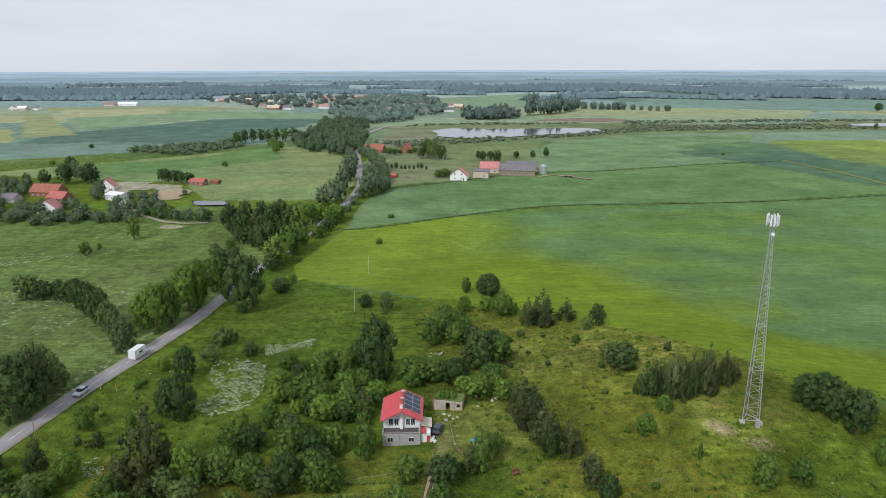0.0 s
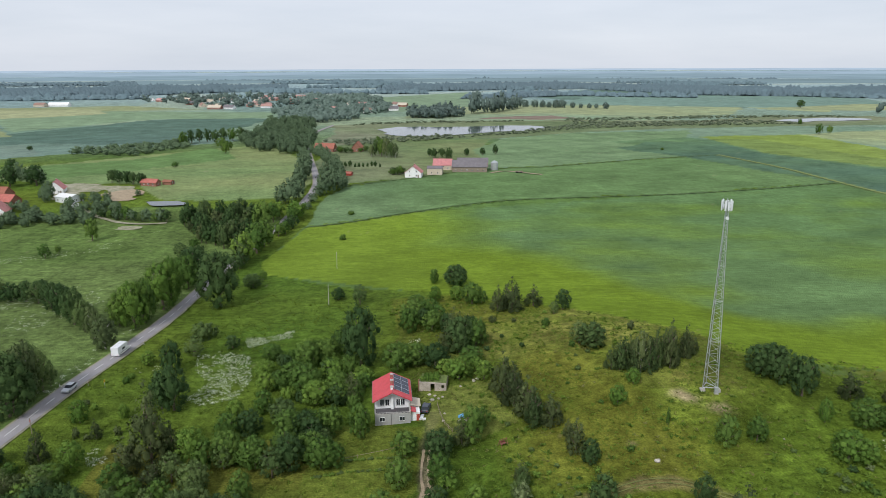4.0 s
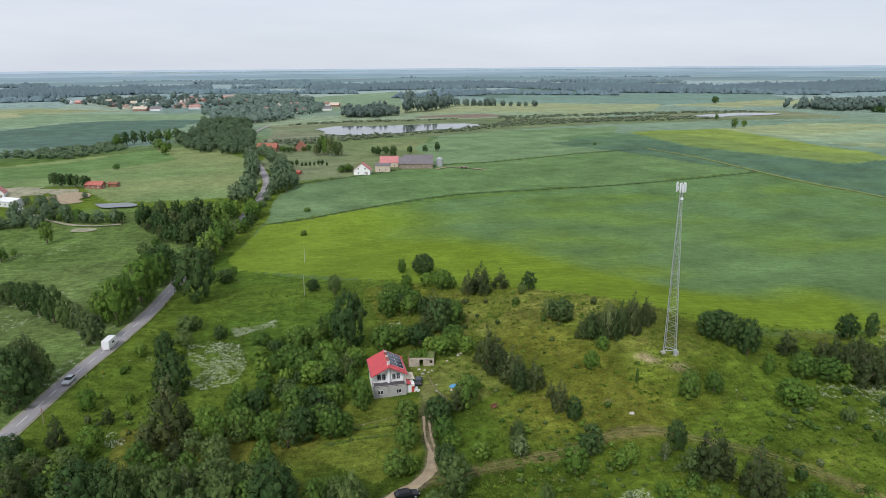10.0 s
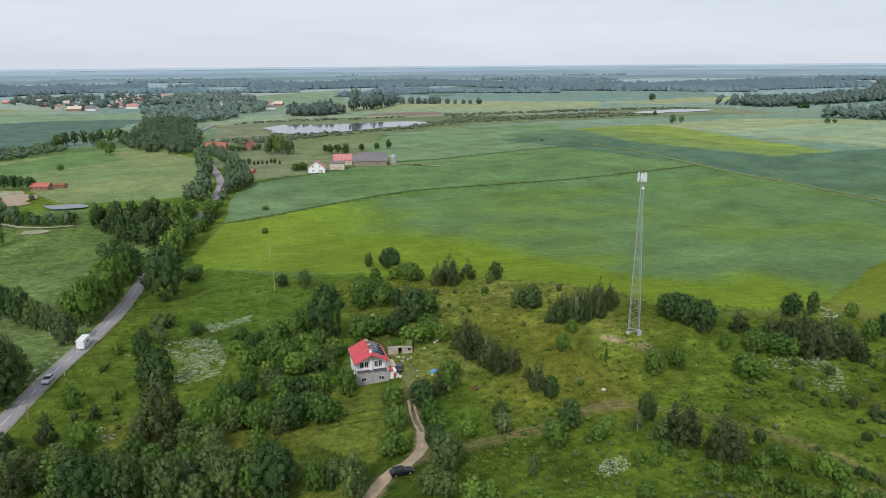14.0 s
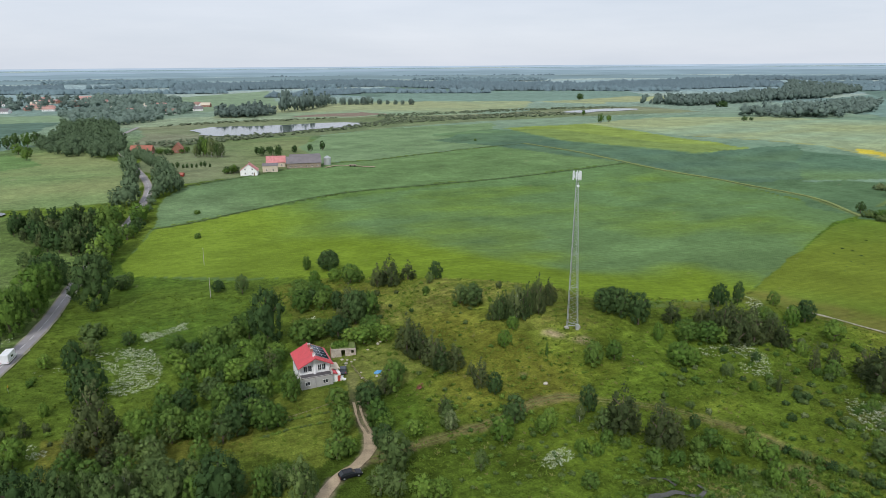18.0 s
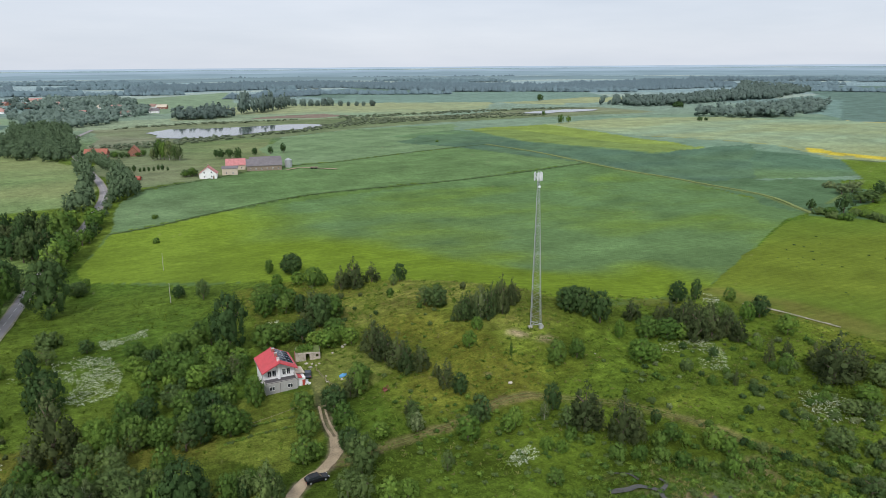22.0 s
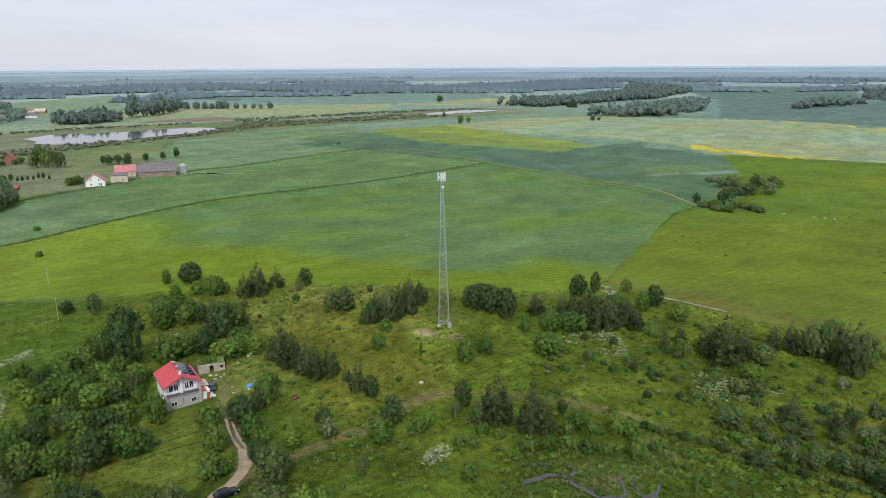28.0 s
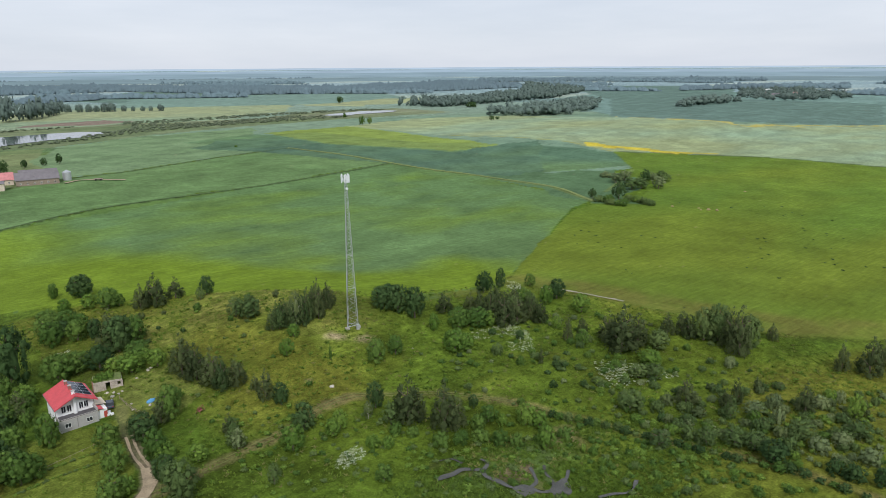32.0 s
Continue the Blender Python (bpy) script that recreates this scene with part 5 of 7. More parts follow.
part("lid", boxed(-0.5, 0.5, -0.45, 0.45, 0.754, 0.84, 0.01), ROOF_GREY, crate)


def fence(pts, gap, tall, label, rails=(0.35, 0.8)):
    f = new("fence")
    tagged(f, label, "fence")
    c = smooth_line(pts, gap)
    for x, y in c:
        z = ground_z(x, y)
        part("post", rod(bmesh.new(), (x, y, z - 0.2), (x, y, z + tall), 0.05, sides=6), WOOD, f)
    for h in rails:
        for a, b in zip(c, c[1:]):
            part("rail", rod(bmesh.new(), (a[0], a[1], ground_z(*a) + h), (b[0], b[1], ground_z(*b) + h), 0.04, sides=5), WOOD, f)
    return f


fence([(1.6, 140.2), (1.9, 136), (2.6, 131.5), (4.0, 128.0)], 1.6, 1.0, "leaning weathered wooden fence beside the yard")
fence([(-22, 119.5), (-14, 121.5), (-6.5, 123.5)], 2.5, 0.7, "low wooden fence along the garden bed", (0.5,))

# field poles, road posts, sign
for x, y, h in ((-29.5, 218.9, 7.2), (-29.3, 263.1, 7.0)):
    p = thing("field_pole", x, y, ground_z(x, y), 0, "bare pale grey pole standing in the field", "pole", "field poles")
    part("shaft", rod(bmesh.new(), (0, 0, -0.3), (0.12, 0, h), 0.1, 0.07, 8), CONCRETE, p)
    part("cap", rod(bmesh.new(), (0.12, 0, h), (0.12, 0, h + 0.12), 0.08, 0.05, 8), STEEL, p)
for x, y, h in ((-87.2, 133.6, 4.2), (-85.2, 158.5, 1.0), (-91.4, 157, 1.0), (-91.0, 121, 1.0), (-80.4, 186, 1.0), (-74.0, 240, 1.0)):
    p = thing("road_post", x, y, ground_z(x, y), 0, "slim wooden utility post by the road" if h > 2 else "small white roadside marker post", "post")
    part("shaft", rod(bmesh.new(), (0, 0, -0.2), (0, 0, h), 0.1 if h > 2 else 0.06, sides=7), WOOD if h > 2 else FRAME_WHITE, p)
    part("band", rod(bmesh.new(), (0, 0, h * 0.8), (0, 0, h * 0.88), 0.105 if h > 2 else 0.066, sides=7), RED_PAINT, p)
sg = thing("road_sign", -80.8, 157.5, ground_z(-80.8, 157.5), 80, "small yellow road sign on a grey post", "sign")
part("post", rod(bmesh.new(), (0, 0, -0.2), (0, 0, 2.1), 0.035, sides=6), STEEL, sg)
part("plate", boxed(-0.3, 0.3, -0.06, -0.04, 1.45, 2.1, 0.005), SIGN_YELLOW, sg)
# round bales and cut heaps on the olive field
for x, y, s in ((323, 165, 0.9), (325, 161, 0.8), (323, 171, 0.6), (317, 184, 0.7), (393, 179, 0.7), (320, 168, 0.5)):
    v, q, t = ball(5, 9)
    v = v * (1 + 0.12 * rng.standard_normal((len(v), 1))) * (s * 1.3, s, s * 0.7)
    ob = new("hay_heap", mesh_from("hay_heap", v, q, t, HAY))
    ob.matrix_world = pose(x, y, ground_z(x, y) + s * 0.35, 0, 0, x * 30)
    tagged(ob, "brownish heap of cut hay on the olive field", "hay", "hay heaps on the field")

# ---- farm across the fields ----
cottage(11, 455, -12, 11, 9, 3.4, 7.6, RENDER_WHITE, TILE_FARM, "white farmhouse with a steep red roof", 2, storeys=2)
cottage(26, 463, 78, 8, 10, 4.5, 5.6, CREAM, ROOF_GREY, "cream flat-gabled farm building", 1, False, category="barn", name="barn")
cottage(33, 484, 80, 9, 13, 3.6, 7.4, CREAM, TILE_FARM, "cream farm building with a dull red roof", 2)
barn = cottage(51, 474, 82, 12, 24, 3.8, 7.6, WOOD, ROOF_GREY, "long brown-grey barn with a grey roof", 3, False, category="barn", name="barn")
for i in range(5):
    part("barn_door", boxed(6.0, 6.06, -9 + i * 4.2, -6.6 + i * 4.2, 0, 3.2), BITUMEN, barn, "tall dark barn door")
cottage(56, 496, 82, 9, 22, 3.6, 6.2, BRICK, ROOF_GREY, "grey-roofed brick byre behind the barn", 2, False, category="barn", name="barn")
silo = thing("silo", 69, 477, ground_z(69, 477), 0, "pale blue-grey metal silo with a conical top", "silo")
part("drum", rod(bmesh.new(), (0, 0, -0.3), (0, 0, 5.2), 2.6, sides=20), STEEL, silo)
part("cone_roof", rod(bmesh.new(), (0, 0, 5.2), (0, 0, 6.7), 2.7, 0.25, 20), STEEL, silo)
cottage(-59, 604, 75, 9, 17, 3.2, 7.0, BRICK, TILE_OLD, "old farmhouse with a red tiled roof among trees", 2)
cottage(-31, 603, -10, 9, 10, 3.2, 8.0, BRICK, TILE_OLD, "brick barn with a steep red roof", 1, False, category="barn", name="barn")
cottage(-33, 464, 60, 3, 5, 1.6, 2.4, RED_PAINT, TILE_OLD, "small red shed at the field's edge", 1, False, category="shed", name="shed")
trailer = thing("farm_trailer", 84, 462, ground_z(84, 462), -25, "flat farm trailer parked on a farm track", "trailer")
part("bed", boxed(-2.6, 2.6, -1.1, 1.1, 0.9, 1.3, 0.03), WOOD, trailer)
for s in (-1.5, 1.5):
    for w in (-1.0, 1.0):
        part("wheel", rod(bmesh.new(), (s, w - 0.15, 0.5), (s, w + 0.15, 0.5), 0.5, sides=12), RUBBER, trailer)
ribbon("farm_track", [(64, 462), (74, 468), (82, 464), (98, 452)], 2.2, 0.3, DIRT, "sandy track beside the barn", "track", 2, ragged=0.5)

# ---- hamlet west of the road ----
cottage(-215, 374, 5, 10, 9, 3.0, 7.2, RENDER_WHITE, TILE_FARM, "white bungalow with a bright red roof", 2)
cottage(-236, 412, 80, 10, 18, 3.4, 7.4, BRICK, TILE_OLD, "long old house with a brick-red roof", 3)
cottage(-222, 398, 70, 8, 12, 2.8, 6.0, BRICK, TILE_OLD, "low outbuilding with a rusty red roof", 1, False)
cottage(-252, 398, 85, 8, 12, 2.8, 5.0, CONCRETE, ROOF_GREY, "grey shed with a pale sheet roof", 1, False, category="shed", name="shed")
cottage(-206, 424, 10, 9, 9, 3.2, 7.6, RENDER_WHITE, TILE_FARM, "white house with a crimson roof", 2)
cottage(-190, 402, 60, 9, 12, 3.4, 4.6, PANEL_WHITE, FRAME_WHITE, "white metal workshop in the gravel yard", 1, False, category="workshop", name="workshop")
cottage(-180, 385, 20, 3, 6, 2.4, 2.9, PANEL_WHITE, FRAME_WHITE, "small white trailer in the yard", 1, False, category="shed", name="shed")
cottage(-156, 440, 70, 5, 11, 2.6, 4.4, BRICK, TILE_OLD, "low shed with an orange tiled roof", 1, False, category="shed", name="shed")
cottage(-146, 443, 70, 4, 6, 2.0, 2.8, BRICK, TILE_OLD, "tiny lean-to with a red roof", 1, False, category="shed", name="shed")


def patch(name, poly, mat, label, lift=0.2, seed=1):
    """Bare ground with an uneven edge, draped on the land."""
    bm = bmesh.new()
    c = np.mean(poly, axis=0)
    line = smooth_line([*poly, poly[0]], 3)[:-1]
    rings = []
    for f in (1.0, 0.66, 0.33):
        rings.append([])
        for x, y in line:
            px_, py_ = c[0] + (x - c[0]) * f, c[1] + (y - c[1]) * f
            px_ += 7 * f * float(soft_noise(np.array(px_), np.array(py_), 6, seed, 2))
            rings[-1].append(bm.verts.new((px_, py_, ground_z(px_, py_) + lift)))
    mid = bm.verts.new((c[0], c[1], ground_z(*c) + lift))
    n = len(line)
    for a, b in zip(rings, rings[1:]):
        for i in range(n):
            bm.faces.new((a[i], a[(i + 1) % n], b[(i + 1) % n], b[i]))
    for i in range(n):
        bm.faces.new((rings[-1][i], rings[-1][(i + 1) % n], mid))
    bmesh.ops.recalc_face_normals(bm, faces=bm.faces)
    if sum(f.normal.z for f in bm.faces) < 0:
        bmesh.ops.reverse_faces(bm, faces=bm.faces)
    return tagged(part(name, bm, mat), label, "ground", kind="structure")


patch("gravel_yard", [(-210, 422), (-213, 445), (-198, 448), (-181, 437), (-180, 424), (-192, 422), (-188, 404), (-193, 397)], SAND, "pale gravel yard round the workshop", 0.35, 3)
patch("sand_ground", [(-187, 434), (-178, 440), (-162, 433), (-162, 424), (-175, 421)], SAND, "pale sandy strip along the yard", 0.35, 7)
patch("dug_ground", [(-176, 421), (-163, 427), (-154, 414), (-155, 403), (-162, 398), (-171, 407)], DIRT, "brown dug-over ground with heaps", 0.4, 9)
patch("sand_heap_ground", [(-145, 344), (-139, 346), (-131, 344), (-131, 339), (-138, 339), (-143, 340)], SAND, "pale sandy patch on the meadow", 0.3, 5)
ribbon("lane", [(-177, 386), (-162, 367), (-147, 354), (-133, 349), (-121, 350)], 2.4, 0.3, SAND, "pale sandy lane behind the trees", "lane", 3, ragged=0.3)

# ---- village by the lake ----
VILLAGE = ((18, 1320, 20, 26), (-46, 1324, 80, 40), (-26, 1427, 10, 18), (-67, 1325, 30, 16), (-227, 1333, 70, 30), (-253, 1334, 20, 16), (-275, 1262, 60, 22), (-300, 1300, 80, 16), (-250, 1400, 70, 18), (-320, 1500, 10, 16), (-398, 1620, 40, 16), (-429, 1571, 70, 18), (-286, 1700, 85, 44), (-200, 1697, 80, 30), (-234, 1560, 20, 16), (-350, 1560, 50, 16), (-460, 1600, 10, 16), (-180, 1420, 75, 20), (10, 1180, 80, 18), (-120, 1250, 20, 16), (-90, 1180, 60, 14), (-30, 1130, 70, 16), (60, 1110, 15, 14))
VILLAGE_EDGE = ((-300, 1262, 75, 24), (-215, 1290, 80, 20), (-340, 1340, 30, 16), (-380, 1420, 60, 18), (-360, 1480, 80, 16), (-410, 1500, 20, 14), (-480, 1560, 70, 18), (-510, 1600, 20, 14), (-260, 1480, 75, 20), (-200, 1510, 20, 16), (-150, 1500, 70, 22), (-100, 1420, 20, 18), (30, 1290, 70, 16), (-15, 1250, 15, 18), (-250, 1560, 80, 36))
for i, (x, y, turn, d) in enumerate((*VILLAGE, *VILLAGE_EDGE)):
    cottage(x, y, turn, 9 + i % 3, d, 3.4, 7.4, (RENDER_WHITE, CREAM, BRICK)[i % 3], (TILE_HAZED, TILE_HAZED, ROOF_GREY, CREAM)[i % 4], "village house with a tiled roof among trees", 2, d < 25, "village houses")
for i, (x, y, turn, d) in enumerate(((-620, 1400, 80, 40), (-650, 1390, 70, 24), (-720, 1262, 60, 16), (-745, 1258, 80, 18), (-770, 1270, 20, 16), (-700, 1700, 80, 40), (1601, 780, 20, 16), (1539, 717, 57, 21), (1508, 670, 24, 16), (1776, 768, 61, 21), (1610, 676, 28, 16), (1522, 614, 65, 21), (1724, 678, 32, 16), (1720, 784, 69, 21), (1786, 651, 52, 44))):
    cottage(x, y, turn, 11, d, 3.6, 7.6, (RENDER_WHITE, CREAM)[i % 2], (FRAME_WHITE, TILE_HAZED, ROOF_GREY)[i % 3 if i < 13 else 0], "remote farm building with a pale or red roof", 2, False, "remote farms", "farm building", "farm_building")

# ---- single trees and shrubs: kind, place, crown radius, height ----
for k_, x_, y_, r_, h_ in (("grey", -145.3, 230.5, 4.72, 9.1), ("dark", -138.8, 230.2, 3.54, 6.7), ("dark", -133.7, 230.1, 3.34, 7.4), ("grey", -128.4, 227.3, 3.50, 8.0), ("dark", -121.4, 220.9, 3.41, 9.3), ("dark", -113.9, 212.5, 3.48, 11.0), ("dark", -106.8, 203.6, 3.52, 12.0), ("grey", -101.2, 197.4, 3.08, 10.1), ("birch", -95.9, 190.6, 2.66, 10.0), ("birch", -89.6, 182.0, 3.51, 9.5), ("dark", -131.5, 236.6, 3.02, 5.8), ("dark", -144.6, 234.4, 2.99, 6.0),):
    tree(k_, x_, y_, r_, h_, "trees in the western meadow")
for k_, x_, y_, r_, h_ in (("dark", -96.1, 142.4, 5.87, 14.8), ("dark", -96.1, 144.5, 3.83, 13.8), ("birch", -95.4, 148.9, 3.60, 15.3), ("grey", -94.4, 155.0, 2.69, 11.4), ("dark", -104.0, 153.0, 4.05, 10.7), ("dark", -99.3, 154.3, 3.50, 11.7), ("grey", -98.0, 157.4, 2.97, 11.8), ("grey", -93.9, 158.0, 1.78, 6.6),):
    tree(k_, x_, y_, r_, h_, "trees in the western meadow")
for k_, x_, y_, r_, h_ in (("lime", -87.2, 198.9, 4.84, 14.9), ("broad", -92.2, 201.1, 3.66, 10.7), ("broad", -85.6, 203.5, 4.05, 14.3), ("lime", -84.0, 217.2, 5.99, 16.0), ("lime", -83.4, 224.4, 4.44, 15.7), ("broad", -82.0, 240.5, 4.73, 12.8), ("dark", -66.4, 220.6, 7.24, 19.4), ("grey", -68.4, 274.4, 4.66, 12.5), ("dark", -81.4, 247.8, 5.28, 14.2), ("broad", -87.2, 247.1, 4.22, 9.9), ("grey", -64.8, 191.6, 4.19, 5.0), ("grey", -64.3, 178.4, 2.99, 5.3),):
    tree(k_, x_, y_, r_, h_, "trees by the road")
for k_, x_, y_, r_, h_ in (("dark", -54.5, 183.0, 2.26, 4.0), ("grey", -58.8, 241.5, 3.73, 5.2), ("broad", -56.6, 251.1, 1.50, 3.6), ("dark", -67.1, 167.3, 2.97, 9.0), ("dark", -60.8, 146.0, 4.09, 11.2), ("dark", -63.9, 146.8, 2.92, 9.7), ("lime", -74.6, 171.7, 2.05, 4.1), ("lime", -79.6, 139.5, 2.40, 5.5), ("pine", -73.5, 132.8, 1.45, 4.5), ("lime", -71.1, 142.6, 1.29, 3.5), ("broad", -76.5, 160.2, 1.07, 2.2), ("lime", -78.6, 145.4, 0.92, 2.2),):
    tree(k_, x_, y_, r_, h_, "trees by the road")
for k_, x_, y_, r_, h_ in (("pine", -77.7, 132.7, 0.85, 2.9), ("pine", -69.6, 134.3, 0.98, 2.5), ("pine", -81.1, 123.1, 2.38, 7.2), ("lime", -73.6, 120.2, 2.78, 6.5), ("pine", -80.8, 113.4, 1.69, 3.3),):
    tree(k_, x_, y_, r_, h_, "trees by the road")
for k_, x_, y_, r_, h_ in (("pine", -58.4, 121.6, 4.72, 16.5), ("lime", -50.0, 120.6, 3.38, 8.7), ("grey", -47.5, 111.6, 3.33, 6.3), ("grey", -52.8, 115.5, 2.42, 6.3), ("pine", -62.2, 118.3, 2.90, 7.7), ("pine", -54.7, 123.0, 2.40, 8.9), ("dark", -69.3, 97.9, 4.68, 11.0), ("dark", -64.5, 97.6, 3.67, 11.3), ("pine", -80.0, 108.7, 2.19, 5.8), ("pine", -82.3, 102.8, 3.25, 9.5), ("grey", -61.6, 95.7, 2.60, 12.0), ("grey", -57.9, 97.9, 2.24, 9.4),):
    tree(k_, x_, y_, r_, h_, "trees below the house")
for k_, x_, y_, r_, h_ in (("grey", -54.3, 95.0, 3.05, 9.8), ("birch", -51.5, 97.9, 2.16, 8.3), ("grey", -47.5, 100.5, 3.32, 7.4), ("grey", -44.0, 93.8, 3.51, 8.7), ("grey", -49.3, 91.6, 3.11, 7.1), ("broad", -38.0, 107.9, 2.48, 6.4), ("dark", -35.4, 91.0, 4.46, 11.9), ("broad", -28.1, 92.2, 2.28, 6.4), ("broad", -23.0, 94.7, 1.34, 4.8), ("grey", -21.6, 86.2, 2.64, 10.5), ("grey", -20.1, 87.1, 2.35, 7.9), ("broad", -39.8, 93.3, 2.46, 7.3),):
    tree(k_, x_, y_, r_, h_, "trees below the house")
for k_, x_, y_, r_, h_ in (("broad", -37.2, 118.8, 3.17, 7.0), ("broad", -43.0, 120.5, 3.30, 7.7), ("dark", -30.1, 117.2, 3.17, 8.1), ("broad", -23.8, 117.4, 3.34, 7.1), ("broad", -21.2, 117.9, 2.59, 5.6), ("dark", -26.3, 125.0, 2.94, 7.3), ("broad", -31.9, 129.7, 3.27, 7.0), ("broad", -23.6, 131.6, 2.79, 6.1), ("grey", -34.2, 138.2, 3.12, 5.4),):
    tree(k_, x_, y_, r_, h_, "trees below the house")
for k_, x_, y_, r_, h_ in (("broad", -16.2, 128.6, 2.63, 8.2), ("dark", -16.9, 164.0, 5.12, 17.7), ("broad", -21.3, 173.1, 3.42, 9.1), ("dark", -23.8, 180.0, 2.29, 5.3), ("broad", -7.3, 161.6, 4.30, 7.4), ("broad", -2.3, 163.7, 3.86, 5.8), ("dark", 2.8, 160.9, 3.83, 6.4), ("lime", 5.1, 155.1, 2.77, 4.2), ("lime", 8.1, 151.8, 3.54, 5.5), ("broad", 12.3, 159.7, 3.35, 4.7), ("lime", 14.1, 149.5, 2.40, 5.0), ("lime", 12.8, 154.9, 1.97, 3.9),):
    tree(k_, x_, y_, r_, h_, "trees round the house")
for k_, x_, y_, r_, h_ in (("broad", -2.9, 188.1, 3.35, 7.7), ("dark", 1.3, 193.9, 2.49, 5.3), ("broad", 3.8, 187.4, 3.37, 6.3), ("pine", 8.6, 170.3, 4.37, 11.1), ("broad", 14.7, 169.4, 3.51, 8.4), ("dark", 13.6, 177.2, 3.08, 6.9), ("dark", 7.8, 183.0, 2.21, 6.4), ("pine", 17.4, 141.1, 3.56, 9.9), ("pine", 19.2, 135.9, 3.33, 9.7), ("pine", 21.4, 131.4, 3.41, 9.3), ("spruce", 22.3, 127.6, 2.48, 8.5), ("pine", 26.1, 127.4, 2.78, 7.0),):
    tree(k_, x_, y_, r_, h_, "trees round the house")
for k_, x_, y_, r_, h_ in (("pine", 20.2, 143.8, 2.83, 6.4), ("broad", 7.7, 123.5, 2.79, 8.5), ("pine", 5.5, 123.1, 2.36, 6.2), ("broad", 10.5, 129.0, 2.17, 4.7), ("broad", -6.8, 120.3, 2.95, 5.6), ("dark", 0.2, 118.9, 3.36, 6.2), ("broad", -8.4, 109.6, 2.90, 6.4), ("broad", -0.4, 109.0, 2.79, 7.0), ("lime", 1.0, 107.8, 2.28, 4.0), ("lime", 6.1, 103.0, 2.23, 3.6), ("broad", -11.7, 100.2, 2.95, 5.6), ("lime", -8.9, 100.7, 2.03, 4.0),):
    tree(k_, x_, y_, r_, h_, "trees round the house")
for k_, x_, y_, r_, h_ in (("grey", -1.9, 91.6, 3.53, 8.7), ("dark", -1.7, 101.0, 2.42, 5.4), ("grey", -6.8, 85.3, 2.70, 5.7), ("grey", -4.2, 83.6, 2.68, 5.2), ("lime", 0.4, 81.7, 2.67, 4.7), ("lime", 3.8, 80.6, 2.14, 4.2), ("grey", 14.1, 103.1, 1.89, 4.5), ("pine", 15.7, 109.1, 1.70, 4.1), ("broad", -26.2, 170.2, 3.69, 6.8), ("broad", -29.9, 151.5, 4.13, 7.6), ("lime", -23.5, 155.5, 3.46, 6.8), ("lime", -27.3, 145.5, 3.57, 6.1),):
    tree(k_, x_, y_, r_, h_, "trees round the house")
for k_, x_, y_, r_, h_ in (("pine", -18.7, 146.8, 2.88, 6.9), ("broad", -33.7, 155.8, 3.57, 7.0), ("broad", -19.9, 158.2, 3.04, 6.5), ("broad", -31.3, 167.5, 3.62, 7.1), ("dark", -22.3, 144.4, 2.84, 4.9),):
    tree(k_, x_, y_, r_, h_, "trees round the house")
for k_, x_, y_, r_, h_ in (("broad", 8.3, 238.8, 1.80, 5.5), ("dark", 15.7, 232.4, 4.20, 8.4), ("lime", 14.6, 216.3, 2.66, 5.2), ("lime", 7.0, 217.3, 2.33, 5.2), ("broad", 18.9, 210.4, 3.77, 7.2), ("broad", 22.1, 209.6, 1.89, 4.4), ("broad", -1.7, 197.2, 4.08, 6.9), ("broad", 3.9, 199.9, 3.49, 6.3), ("broad", 6.0, 191.8, 2.90, 6.6), ("dark", 8.2, 186.2, 2.02, 5.6), ("dark", 9.9, 168.0, 4.28, 10.5), ("pine", 15.1, 172.6, 2.78, 7.0),):
    tree(k_, x_, y_, r_, h_, "trees on the mast hill")
for k_, x_, y_, r_, h_ in (("pine", 11.3, 179.3, 2.82, 7.4), ("pine", 25.7, 198.7, 2.58, 8.2), ("pine", 29.7, 195.8, 4.06, 10.3), ("pine", 28.6, 200.9, 2.44, 6.0), ("pine", 37.4, 199.5, 3.24, 6.8), ("dark", 44.8, 191.0, 2.65, 6.6), ("grey", 41.1, 187.1, 1.57, 4.1), ("grey", 41.4, 160.6, 2.87, 5.8), ("grey", 43.9, 157.4, 2.86, 5.7), ("pine", 57.6, 166.5, 1.08, 2.7), ("broad", 51.1, 123.6, 0.46, 4.3), ("pine", 28.9, 117.3, 2.35, 7.5),):
    tree(k_, x_, y_, r_, h_, "trees on the mast hill")
for k_, x_, y_, r_, h_ in (("dark", 30.5, 112.9, 2.05, 5.7), ("pine", 28.6, 122.6, 1.41, 4.0), ("dark", 82.3, 142.5, 3.95, 7.6), ("dark", 85.4, 138.9, 3.94, 8.9), ("dark", 88.0, 133.5, 3.37, 10.1), ("dark", 87.9, 146.4, 3.70, 6.1), ("pine", 100.2, 133.5, 3.13, 6.2), ("lime", 87.3, 123.3, 1.71, 5.7), ("broad", 60.7, 116.1, 2.76, 7.1), ("broad", 68.3, 117.3, 2.37, 5.5), ("lime", 42.4, 131.6, 2.14, 5.0),):
    tree(k_, x_, y_, r_, h_, "trees on the mast hill")
